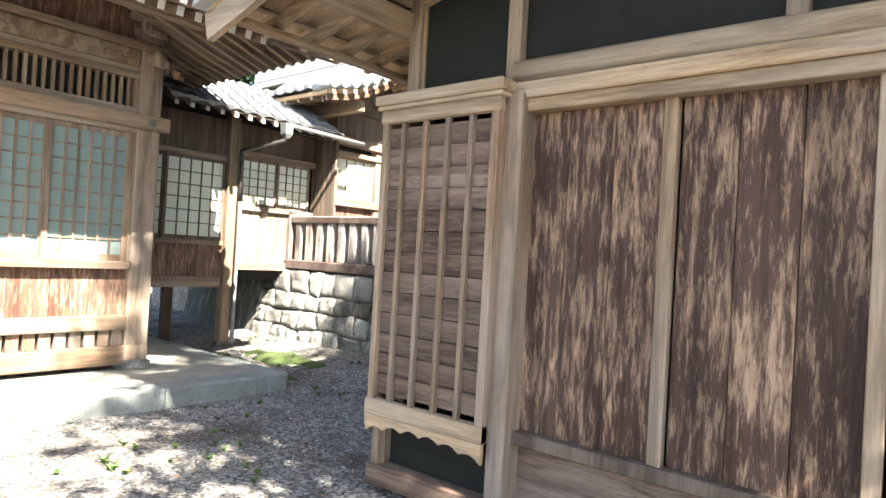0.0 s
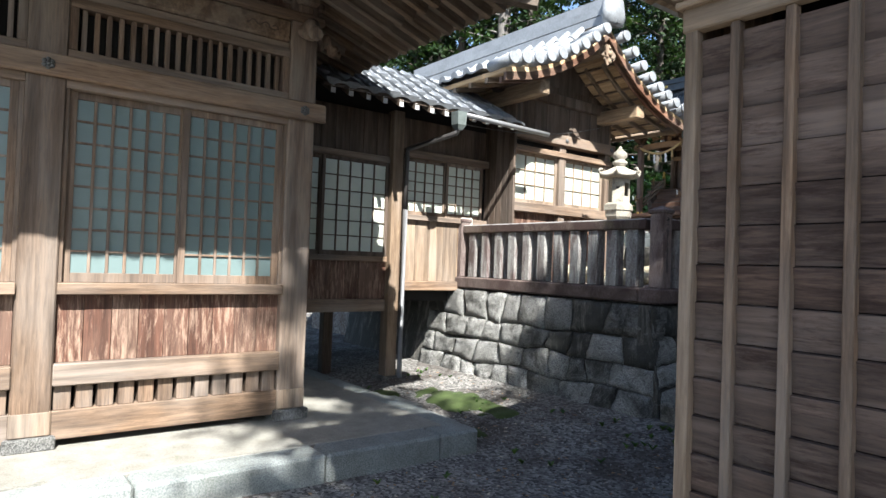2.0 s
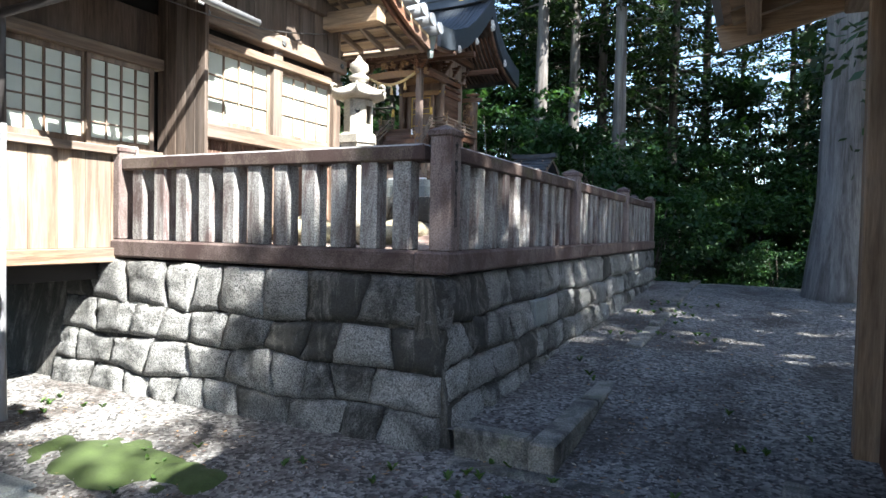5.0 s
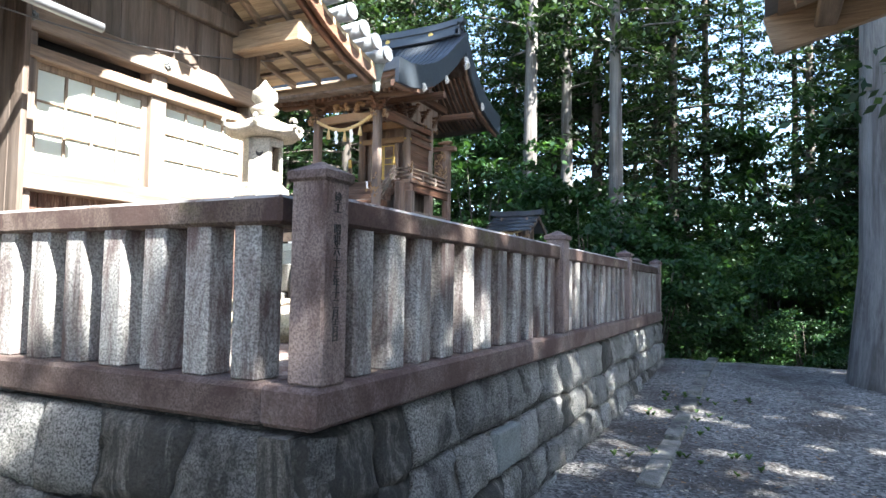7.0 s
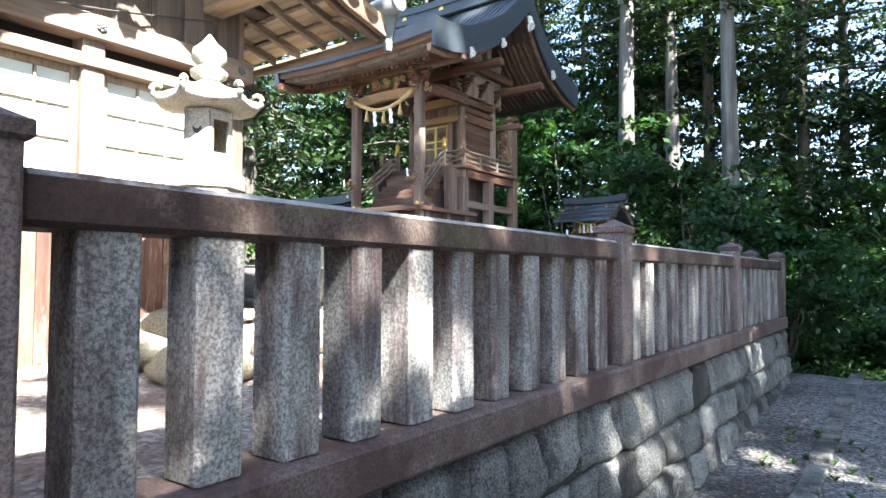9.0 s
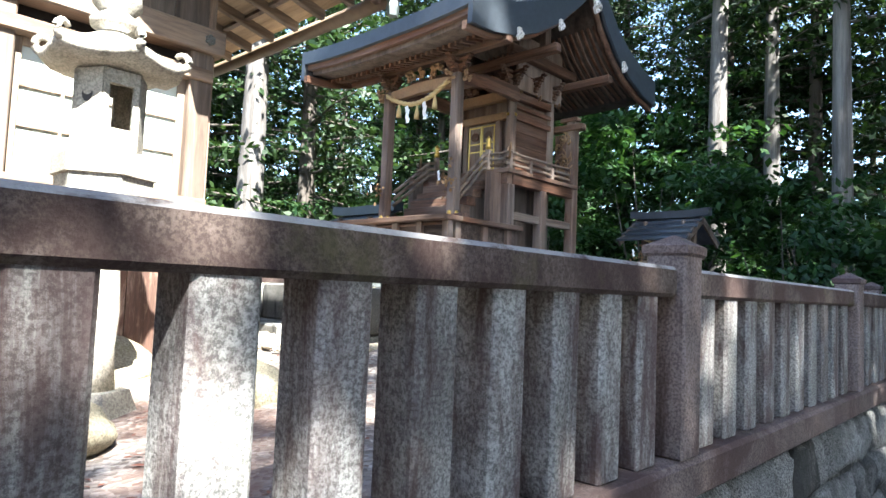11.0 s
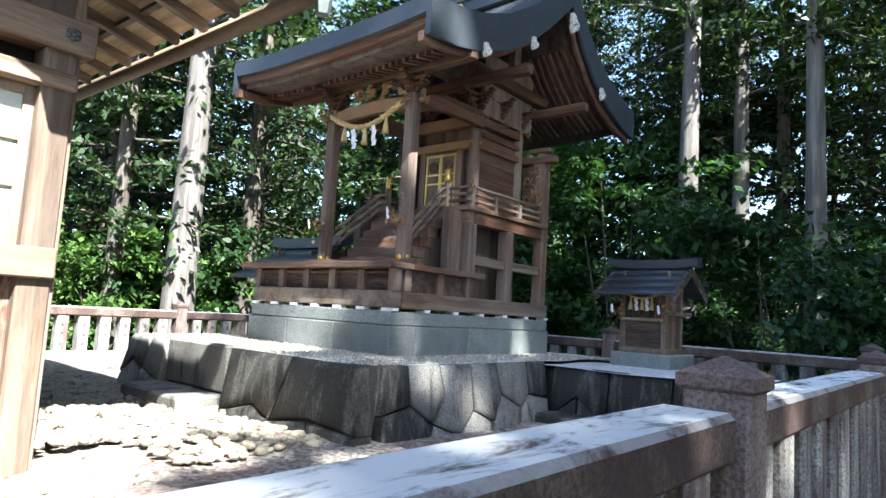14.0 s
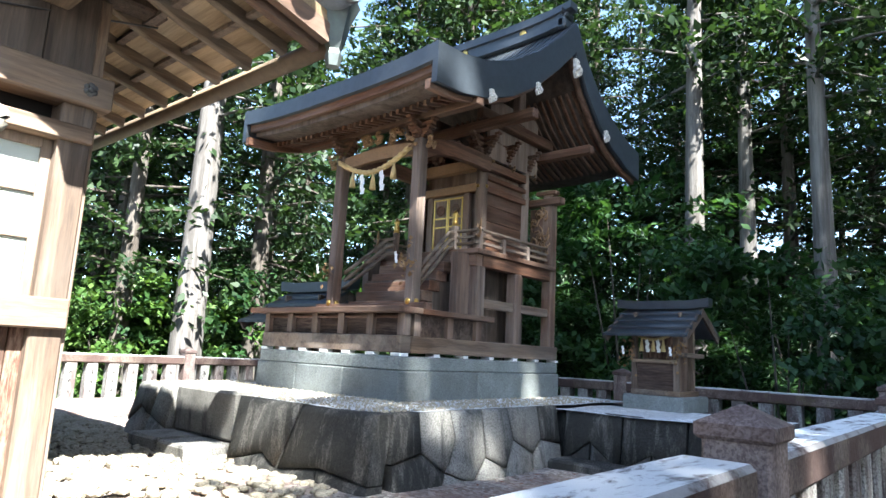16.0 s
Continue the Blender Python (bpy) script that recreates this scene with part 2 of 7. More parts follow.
def gravel(name, light, dark, earth, green=0.3):
    m, nt, b = tree_of(name)
    v = coords(nt, shift=False)
    vo = node(nt, "ShaderNodeTexVoronoi", Scale=42.0)
    nt.links.new(v, vo.inputs["Vector"])
    sep = nt.nodes.new("ShaderNodeSeparateColor")
    nt.links.new(vo.outputs["Color"], sep.inputs[0])
    col = ramp(nt, sep.outputs[0], [(0.0, dark), (0.6, tuple((a + c) / 2 for a, c in zip(dark, light))), (1.0, light)])
    big = noise_at(nt, v, 1.3, 7, 0.65)
    col = mixed(nt, col, earth, mixed(nt, (0, 0, 0), ramp(nt, big, [(0.45, (0, 0, 0)), (0.62, (1, 1, 1))]), 0.75))
    g = noise_at(nt, v, 2.1, 8, 0.7)
    col = mixed(nt, col, (0.05, 0.085, 0.02), mixed(nt, (0, 0, 0), ramp(nt, g, [(0.75 - green * 0.3, (0, 0, 0)), (0.85 - green * 0.2, (1, 1, 1))]), 0.7))
    leaf = noise_at(nt, v, 26, 3, 0.5)
    col = mixed(nt, col, (0.12, 0.05, 0.03), mixed(nt, (0, 0, 0), ramp(nt, leaf, [(0.66, (0, 0, 0)), (0.7, (1, 1, 1))]), 0.6))
    nt.links.new(col, b.inputs["Base Color"])
    b.inputs["Roughness"].default_value = 0.9
    b.inputs["Specular IOR Level"].default_value = 0.2
    relief(nt, b, mixed(nt, vo.outputs["Distance"], big, 0.4), 0.8, 0.02)
    return m


def glassy(name, tint):
    """Frosted white glass of the sliding screens."""
    m, nt, b = tree_of(name)
    n = noise_at(nt, coords(nt), 3.0, 5, 0.6)
    col = ramp(nt, n, [(0.3, tuple(c * 0.85 for c in tint)), (0.7, tint)])
    nt.links.new(col, b.inputs["Base Color"])
    b.inputs["Roughness"].default_value = 0.32
    b.inputs["Specular IOR Level"].default_value = 0.5
    return m


WOOD_HALL = wood("weathered_cedar", (0.235, 0.155, 0.10), (0.11, 0.07, 0.045), (0.22, 0.195, 0.17), "z", 0.5)
WOOD_HALL_H = wood("weathered_cedar_lying", (0.25, 0.165, 0.105), (0.13, 0.085, 0.055), (0.23, 0.205, 0.18), "y", 0.5)
WOOD_X = wood("weathered_cedar_crosswise", (0.25, 0.17, 0.11), (0.13, 0.088, 0.056), (0.23, 0.205, 0.175), "x", 0.45)
WOOD_PANEL = wood("red_brown_boards", (0.13, 0.062, 0.04), (0.07, 0.035, 0.025), (0.17, 0.12, 0.09), "z", 0.3, worn=(0.30, 0.205, 0.15), wear_pos=0.57)
WOOD_SHUTTER = wood("dark_stained_shutters", (0.062, 0.030, 0.021), (0.026, 0.014, 0.010), (0.075, 0.046, 0.035), "z", 0.25, worn=(0.27, 0.18, 0.12), wear_pos=0.545)
WOOD_BOX = wood("silvered_box_boards", (0.16, 0.105, 0.076), (0.055, 0.034, 0.026), (0.19, 0.15, 0.125), "x", 0.5, worn=(0.05, 0.03, 0.024), wear_pos=0.56)
WOOD_DARK = wood("dark_old_timber", (0.13, 0.09, 0.065), (0.06, 0.042, 0.03), (0.16, 0.135, 0.115), "z", 0.45)
WOOD_LIGHT = wood("pale_dry_timber", (0.40, 0.285, 0.18), (0.22, 0.15, 0.09), (0.27, 0.235, 0.195), "x", 0.4)
# Brighter copy of pale timber, with bounced yard light put into its colour.
WOOD_EAVE_LIT = wood("bounce_lit_eave_boards", (0.58, 0.41, 0.235), (0.40, 0.27, 0.15), (0.42, 0.34, 0.24), "x", 0.15)
WOOD_LIGHT_Z = wood("pale_dry_upright", (0.30, 0.215, 0.14), (0.17, 0.115, 0.075), (0.26, 0.225, 0.19), "z", 0.4)
WOOD_LIGHT_Y = wood("pale_dry_lengthwise", (0.33, 0.235, 0.15), (0.19, 0.13, 0.08), (0.27, 0.235, 0.195), "y", 0.4)
WOOD_RED = wood("reddish_shrine_timber", (0.19, 0.092, 0.052), (0.09, 0.042, 0.026), (0.21, 0.165, 0.13), "x", 0.35)
WOOD_RED_Z = wood("reddish_shrine_post", (0.20, 0.115, 0.075), (0.11, 0.06, 0.042), (0.34, 0.29, 0.245), "z", 0.55)
WOOD_RED_Y = wood("reddish_shrine_lengthwise", (0.19, 0.092, 0.052), (0.09, 0.042, 0.026), (0.21, 0.165, 0.13), "y", 0.35)
WOOD_CARVED = plain("carved_light_wood", (0.27, 0.165, 0.085), 0.75, 0, 50, 0.3, 0.3)
WHITE_CARVED = plain("whitened_carving", (0.55, 0.52, 0.47), 0.8, 0, 50, 0.3, 0.3)
GLASS_HALL = glassy("frosted_panes", (0.14, 0.19, 0.185))
PAPER = glassy("pale_panes", (0.50, 0.53, 0.45))
TILE = plain("grey_roof_tile", (0.20, 0.21, 0.22), 0.42, 0, 30, 0.35, 0.2)
COPPER = plain("dark_copper_sheet", (0.035, 0.042, 0.050), 0.45, 0.25, 14, 0.35, 0.15)
COPPER_EDGE = plain("aged_copper_edge", (0.10, 0.10, 0.095), 0.5, 0.35, 20, 0.4, 0.15)
GOLD = plain("gilt_fitting", (0.55, 0.36, 0.10), 0.35, 0.9, 30, 0.2, 0.1)
BLACK_BOARD = plain("black_panel", (0.010, 0.011, 0.010), 0.8, 0, 6, 0.5, 0.1)
BLACK_BOARD.node_tree.nodes["Principled BSDF"].inputs["Specular IOR Level"].default_value = 0.2
# Near-black colour that stands for the shade inside closed buildings.
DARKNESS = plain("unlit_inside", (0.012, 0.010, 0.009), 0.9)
STONE_WALL = stone("granite_wall_block", (0.37, 0.365, 0.345), (0.08, 0.08, 0.076), stains=0.46, mossy=0.25, varied=0.3, rugged=1.0)
STONE_BLACK = stone("blackened_rock", (0.27, 0.255, 0.225), (0.10, 0.095, 0.085), stains=0.60, mossy=0.2, streak=1.0, rugged=0.8)
STONE_FENCE = stone("fence_granite_upright", (0.44, 0.43, 0.405), (0.15, 0.145, 0.138), stain=(0.066, 0.036, 0.033), moss=(0.14, 0.15, 0.06), stains=0.50, mossy=0.2, streak=1.0, varied=0.2)
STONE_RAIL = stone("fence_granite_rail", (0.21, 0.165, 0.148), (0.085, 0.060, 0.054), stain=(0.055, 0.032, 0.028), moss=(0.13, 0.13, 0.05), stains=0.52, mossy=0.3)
STONE_POST = stone("fence_granite_post", (0.27, 0.215, 0.195), (0.12, 0.09, 0.082), stain=(0.055, 0.032, 0.028), moss=(0.13, 0.13, 0.05), stains=0.45, mossy=0.2, streak=1.0)
# Rail stone whose top faces carry painted skylight along with lichen.
STONE_RAIL_TOP = stone("skylit_lichen_fence_rail", (0.22, 0.175, 0.145), (0.085, 0.062, 0.052), stain=(0.05, 0.028, 0.024), moss=(0.11, 0.105, 0.035), stains=0.56, mossy=0.55, lichen_skylit=0.95)
STONE_BASE = stone("grey_green_base_stone", (0.27, 0.29, 0.28), (0.14, 0.155, 0.15), stains=0.22, mossy=0.2)
STONE_LAMP = stone("lantern_stone", (0.42, 0.385, 0.32), (0.22, 0.20, 0.165), stains=0.38, mossy=0.25)
STONE_ROCK = stone("mossy_yellow_rock", (0.44, 0.39, 0.28), (0.22, 0.19, 0.13), moss=(0.16, 0.17, 0.03), stains=0.3, mossy=0.55, rugged=0.7)
CONCRETE = stone("slab_cement", (0.27, 0.26, 0.23), (0.17, 0.165, 0.145), stains=0.32, mossy=0.3, spec=130)
STONE_KERB = stone("mossy_kerb_stone", (0.30, 0.285, 0.25), (0.12, 0.115, 0.10), stains=0.5, mossy=0.5)
GRAVEL = gravel("dark_gravel", (0.28, 0.268, 0.248), (0.036, 0.034, 0.032), (0.042, 0.033, 0.027))
GRAVEL_COURT = gravel("courtyard_gravel", (0.38, 0.34, 0.30), (0.12, 0.098, 0.083), (0.16, 0.095, 0.072), 0.1)
GRAVEL_WHITE = gravel("white_gravel", (0.80, 0.80, 0.78), (0.42, 0.42, 0.41), (0.40, 0.39, 0.37), 0.0)
MOSS = plain("green_moss", (0.034, 0.052, 0.010), 0.95, 0, 90, 0.5, 0.8)
PEBBLE = stone("pale_pebble", (0.43, 0.385, 0.30), (0.27, 0.235, 0.17), stains=0.1, mossy=0.0, varied=0.3)
BARK = wood("cedar_bark", (0.17, 0.155, 0.14), (0.07, 0.062, 0.055), (0.20, 0.19, 0.178), "z", 0.5, rough=0.95)
BARK_DARK = wood("dark_cedar_bark", (0.10, 0.082, 0.066), (0.045, 0.038, 0.032), (0.13, 0.12, 0.105), "z", 0.4, rough=0.95)
LEAF_CEDAR = leafy("cedar_foliage", (0.014, 0.034, 0.014), (0.042, 0.075, 0.026))
LEAF_BROAD = leafy("broadleaf_foliage", (0.013, 0.044, 0.015), (0.050, 0.110, 0.034))
# Paler leaf green with sunlight put into the colour; weeds share it.
LEAF_LIGHT = leafy("sunlit_tint_foliage", (0.035, 0.085, 0.02), (0.10, 0.17, 0.04))
ROPE = plain("straw_rope", (0.52, 0.38, 0.17), 0.9, 0, 80, 0.3, 0.4)
PAPER_WHITE = plain("white_paper", (0.82, 0.82, 0.80), 0.8)
PIPE = plain("dark_drain_pipe", (0.055, 0.05, 0.048), 0.4, 0, 20, 0.3)
PIPE_GREY = plain("grey_drain_pipe", (0.13, 0.13, 0.132), 0.4, 0, 20, 0.3)
COPPER_GREEN = plain("patinated_copper", (0.13, 0.15, 0.14), 0.55, 0.3, 24, 0.4)
PAINT_WHITE = plain("white_paint", (0.72, 0.72, 0.70), 0.7)
DRY_LEAF = plain("dry_twigs", (0.22, 0.13, 0.06), 0.9, 0, 30, 0.5)
# Dark of the cut letters, and painted shade for the lantern's moon.
DARK_CUT = plain("cut_letters_and_hollow", (0.03, 0.028, 0.026), 0.9)
# ---- ground ----
def smooth(a, b, v):
    t = max(0.0, min(1.0, (v - a) / (b - a)))
    return t * t * (3 - 2 * t)


def ground_z(x, y):
    z = -0.12 + 0.17 * smooth(4.6, 6.4, y) + 0.26 * smooth(6.4, 9.5, y) + 0.2 * smooth(9.5, 16, y)
    d = math.hypot(x + 6, y - 8)
    z += 5.0 * smooth(17, 60, d) * smooth(4, 20, y) - 0.9 * smooth(16.4, 19, y) * smooth(-12, -4, x)
    return z


def sheet(name, xs, ys, height, material, rough=0.0, seed=0):
    rows = []
    for y in ys:
        row = []
        for x in xs:
            n = noise.noise(Vector((x * 1.7, y * 1.7, seed))) * rough
            row.append((x, y, height(x, y) + n))
        rows.append(row)
    bm = bmesh.new()
    strip(bm, rows)
    return part(name, bm, material)


def steps(stops):
    out = []
    for a, b, n in stops:
        out += [a + (b - a) * i / n for i in range(n)]
    return out + [stops[-1][1]]


gx = steps([(-400, -40, 12), (-40, -14, 13), (-14, 3, 85), (3, 30, 14), (30, 400, 12)])
gy = steps([(-400, -30, 12), (-30, -2, 14), (-2, 17, 95), (17, 45, 14), (45, 400, 12)])
ground = tagged(sheet("ground", gx, gy, ground_z, GRAVEL, 0.025, 3), "dark grey gravel and earth with small weeds", "ground", kind="structure")
court_z = lambda x, y: 1.30 + 0.20 * smooth(7.6, 10.6, y)
court = sheet("courtyard_ground", steps([(-14.2, -5.85, 60)]), steps([(6.75, 15.3, 60)]), court_z, GRAVEL_COURT, 0.02, 5)
tagged(court, "sunny gravel yard with brown fallen needles", "ground", kind="structure")
boxed("courtyard_fill", GRAVEL_COURT, court, -14.15, 6.95, -0.3, -6.0, 15.25, 1.17)
# ---- stone enclosure: retaining wall and fence ----
FX, FY = -5.71, 6.67          # outer faces of the enclosure
rng = random.Random(4)
wall_stone = thing("retaining_wall", "rough granite retaining wall with dark stains and moss", "stone wall", (0, 0, 0), kind="structure")
bm = bmesh.new()
prism(bm, [(-6.90, -0.5), (-6.45, -0.5), (-6.74, 1.16), (-6.90, 1.16)], Matrix(((0, 0, -1, -5.9), (-1, 0, 0, 0), (0, 1, 0, 0), (0, 0, 0, 1))), 6.1)
prism(bm, [(5.90, -0.5), (5.53, -0.5), (5.78, 1.16), (5.90, 1.16)], Matrix(((-1, 0, 0, 0), (0, 0, 1, 6.62), (0, 1, 0, 0), (0, 0, 0, 1))), 9.2)
part("wall_core", bm, STONE_BLACK, wall_stone)


def fitted_stone(quad, m, r, mat):
    """One roughly squared stone between four corners (u, z), its face broken and its arrises worn; m takes u, z, out to the world."""
    c = (sum(q[0] for q in quad) / 4, sum(q[1] for q in quad) / 4)
    quad = [(c[0] + (u - c[0]) * (1 - 0.004 / max(0.05, abs(u - c[0]))), c[1] + (z - c[1]) * (1 - 0.004 / max(0.05, abs(z - c[1])))) for u, z in quad]
    n = 8
    seed = r.uniform(0, 90)
    tilt = (r.uniform(-0.05, 0.05), r.uniform(-0.05, 0.05), r.uniform(-0.006, 0.010))
    bm = bmesh.new()
    rows = []
    for j in range(n + 1):
        row = []
        for i in range(n + 1):
            a, b = i / n, j / n
            u = (quad[0][0] * (1 - a) + quad[1][0] * a) * (1 - b) + (quad[3][0] * (1 - a) + quad[2][0] * a) * b
            z = (quad[0][1] * (1 - a) + quad[1][1] * a) * (1 - b) + (quad[3][1] * (1 - a) + quad[2][1] * a) * b
            e = min(a, 1 - a, b, 1 - b)
            out = tilt[0] * (u - c[0]) + tilt[1] * (z - c[1]) + tilt[2] + 0.030 * noise.noise(Vector((u * 6, z * 6, seed))) + 0.022 * noise.noise(Vector((u * 17, z * 17, seed)))
            out += -0.026 if e < 0.01 else 0.006 if e < 0.2 else 0.012
            if e < 0.01:
                u += 0.008 * noise.noise(Vector((u * 11, z * 11, 5)))
                z += 0.008 * noise.noise(Vector((u * 11, z * 11, 9)))
            row.append(bm.verts.new(m @ Vector((u, z, out))))
        rows.append(row)
    for a, b in zip(rows, rows[1:]):
        for i in range(n):
            bm.faces.new((a[i], a[i + 1], b[i + 1], b[i])).smooth = True
    rim = rows[0] + [q[-1] for q in rows[1:]] + rows[-1][-2::-1] + [q[0] for q in rows[-2:0:-1]]
    inward = m.to_3x3() @ Vector((0, 0, -0.12))
    deep = [bm.verts.new(v.co + inward) for v in rim]
    for i in range(len(rim)):
        k = (i + 1) % len(rim)
        bm.faces.new((rim[k], rim[i], deep[i], deep[k]))
    return part("stone", bm, mat, wall_stone)


def lay(levels, u0, u1, m, dark_near, wide):
    """Courses of fitted stones from u0 to u1, their beds wavering and their joints slanted."""
    wave = lambda i, u: levels[i] + (0.0 if i in (0, len(levels) - 1) else 0.075 * noise.noise(Vector((u * 2.3, i * 3.7, 1.0))))
    for i in range(len(levels) - 1):
        u, slant = u0, 0.0
        while u < u1 - 0.01:
            w = rng.uniform(*wide)
            nxt = u + w if u + w < u1 - 0.22 else u1
            s2 = rng.uniform(-0.05, 0.05) if nxt < u1 else 0.0
            quad = [(u - slant, wave(i, u - slant)), (nxt - s2, wave(i, nxt - s2)), (nxt + s2, wave(i + 1, nxt + s2)), (u + slant, wave(i + 1, u + slant))]
            dark = rng.random() < dark_near((u + nxt) / 2, levels[i])
            fitted_stone(quad, m, rng, STONE_BLACK if dark else STONE_WALL)
            u, slant = nxt, s2


# the faces lean back: u along the wall, z up, out towards the open side
m_front = Matrix(((1, 0, 0, 0), (0, 0.145, -0.99, FY + 0.0 - 0.145 * 1.16), (0, 1, 0.14, 0), (0, 0, 0, 1)))
m_side = Matrix(((0, -0.13, 0.99, FX - 0.02 + 0.13 * 1.16), (1, 0, 0, 0), (0, 1, 0.13, 0), (0, 0, 0, 1)))
lay([-0.32, -0.02, 0.26, 0.53, 0.80, 1.165], -9.6, FX + 0.02, m_front, lambda u, z: 0.75 if u > -7.3 and z > 0.4 else 0.05, (0.24, 0.50))
lay([-0.28, 0.03, 0.32, 0.58, 0.85, 1.165], FY - 0.02, 15.9, m_side, lambda u, z: 0.8 if u < 7.5 and z > 0.3 else 0.08, (0.26, 0.56))
boxed("plaque", STONE_BASE, wall_stone, FX + 0.02, 8.35, 0.62, FX + 0.085, 8.72, 0.86, 0.01, "pale dressed stone plaque")


def baluster_bm(w=0.138, h=0.63):
    bm = bmesh.new()
    box(bm, -w / 2, -0.075, 0, w / 2, 0.075, h, 0.012)
    return bm


STROKES = ((-0.5, 0.55, 0.5, 0.55), (0.0, 0.9, 0.0, -0.6), (-0.45, 0.0, 0.45, 0.05), (-0.4, -0.6, 0.4, -0.6), (-0.35, 0.3, -0.35, -0.5), (0.35, 0.35, 0.3, -0.55), (-0.1, 0.1, -0.5, -0.7), (0.1, 0.1, 0.5, -0.7))


def glyph(bm, cx, cz, s, r, n=5):
    """A carved character that nobody can read: plain cut bars."""
    for a, b, c, d in r.sample(STROKES, n):
        beam(bm, (cx + a * s, 0, cz + b * s), (cx + c * s, 0, cz + d * s + 0.001), 0.004, s * 0.16, (0, 1, 0))


fence_things = []


def fence_run(name, label, a, b, posts, mats=(STONE_FENCE, STONE_RAIL), pitch=0.262, top=0.0, first=True, letters=False, out=0.0):
    """A stone fence from a to b (x, y): sill, balusters, rail and posts with low pointed caps."""
    a, b = Vector((*a, 0)), Vector((*b, 0))
    d = (b - a).normalized()
    ang = math.atan2(d.y, d.x)
    f = thing(name, label, "stone fence", (a.x, a.y, 1.18), "stone fences of the enclosure")
    f.rotation_euler = (0, 0, ang)
    length = (b - a).length
    bm = bmesh.new()
    box(bm, -0.13 if first else 0.132, -0.13, 0, length + 0.13, 0.13, 0.155, 0.018)
    part("sill", bm, mats[1], f)
    r = random.Random(len(fence_things) + 11)
    me = mesh_of("baluster", baluster_bm(), mats[0])
    post_bm = bmesh.new()
    box(post_bm, -0.08, -0.08, 0.155, 0.08, 0.08, 0.945 + top, 0.010)
    post_me = mesh_of("post", post_bm, STONE_POST)
    cap_bm = bmesh.new()
    lathe(cap_bm, [(0.116, 0.925 + top), (0.130, 0.935 + top), (0.130, 0.965 + top), (0.01, 1.01 + top)], n=4, sq=True, turn=math.pi / 4)
    cap_me = mesh_of("cap", cap_bm, mats[1])
    for i, u in enumerate(posts):
        if first or i:
            p = piece("post", post_me, f, (u, out, 0))
            piece("cap", cap_me, p)
        if i == len(posts) - 1:
            break
        u2 = posts[i + 1]
        bm = bmesh.new()
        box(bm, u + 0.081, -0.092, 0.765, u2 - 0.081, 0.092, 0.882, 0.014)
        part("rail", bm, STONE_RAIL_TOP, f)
        n = round((u2 - u) / pitch)
        for k in range(1, n):
            piece("baluster", me, f, (u + (u2 - u) * k / n + r.uniform(-0.006, 0.006), 0, 0.15), (0, 0, r.uniform(-0.02, 0.02)))
            if letters:
                bm = bmesh.new()
                for q in range(4):
                    glyph(bm, 0, 0.5 - q * 0.12, 0.035, r)
                g = part("carved_letters", bm, DARK_CUT, f)
                g.location = (u + (u2 - u) * k / n, -0.0775 if letters > 0 else 0.0775, 0.15)
    fence_things.append(f)
    return f


cx, cy = FX - 0.11, FY + 0.13
STONE_NEW = stone("newer_pale_granite", (0.50, 0.49, 0.44), (0.33, 0.32, 0.29), stains=0.12, mossy=0.15)
side_fence = fence_run("stone_fence", "weathered brown-grey granite fence with square balusters", (cx, cy), (cx, 15.76), [0, 3.26, 6.27, 8.96], out=-0.04)
front_fence = fence_run("stone_fence", "weathered granite fence with a carved corner post", (cx, cy), (-9.05, cy), [0.0, 3.19], pitch=0.262, first=False, out=0.03)
back_fence = fence_run("stone_fence", "granite fence with carved donor names on balusters", (-14.3, 15.76), (cx - 0.16, 15.76), [0, 2.76, 5.52, 8.2], letters=1, top=0.03)
left_fence = fence_run("stone_fence", "granite fence with carved donor names on balusters", (-14.3, 15.6), (-14.3, 7.2), [0, 2.5, 5.4, 8.3], letters=-1)
# the end of the front fence is newer, pale stone
boxed("end_post", STONE_NEW, front_fence, 3.12, -0.10, 0.158, 3.33, 0.10, 0.99, 0.012, "pale newer granite end post")
# the inscription on the corner post: a completion date
TEXT = "竣工昭和六十三年十二月吉日"
cv = bpy.data.curves.new("inscription", "FONT")
cv.body = "\n".join(TEXT[:2]) + "\n\n" + "\n".join(TEXT[2:])
cv.size, cv.space_line, cv.align_x, cv.extrude = 0.046, 0.88, "CENTER", 0.0015
ob = new("inscription_text", cv)
dep = bpy.context.evaluated_depsgraph_get()
me = bpy.data.meshes.new_from_object(ob.evaluated_get(dep))
bpy.data.objects.remove(ob)
me.materials.append(DARK_CUT)
ins = piece("carved_inscription", me, side_fence, (0, -0.1215, 0.85), (radians(90), 0, 0))
ins["label"] = "vertical carved date inscription"

# low kerbs on the gravel
kerb = thing("kerb", "mossy old stone kerb edging the gravel", "kerb", (0, 0, 0), kind="structure")
r2 = random.Random(9)
y = 6.52
while y < 16:
    l = r2.uniform(0.9, 1.5)
    zg = ground_z(-4.98, y + l / 2)
    boxed("kerb_stone", STONE_KERB, kerb, -5.06 + r2.uniform(-.01, .01), y, zg - 0.25, -4.90, y + l - 0.012, 0.225 if y < 8.8 else zg + 0.03, 0.014)
    y += l
x = -5.56
while x < -3.75:
    l = min(r2.uniform(0.6, 0.9), -3.70 - x)
    boxed("kerb_stone", STONE_KERB, kerb, x, 6.38 - 0.02 * (x + 5.5), -0.25, x + l - 0.01, 6.51, 0.055 + r2.uniform(-.008, .008), 0.014)
    x += l
boxed("kerb_stone", STONE_KERB, kerb, -5.56, 6.53, -0.2, -5.07, 6.68, 0.235, 0.02)
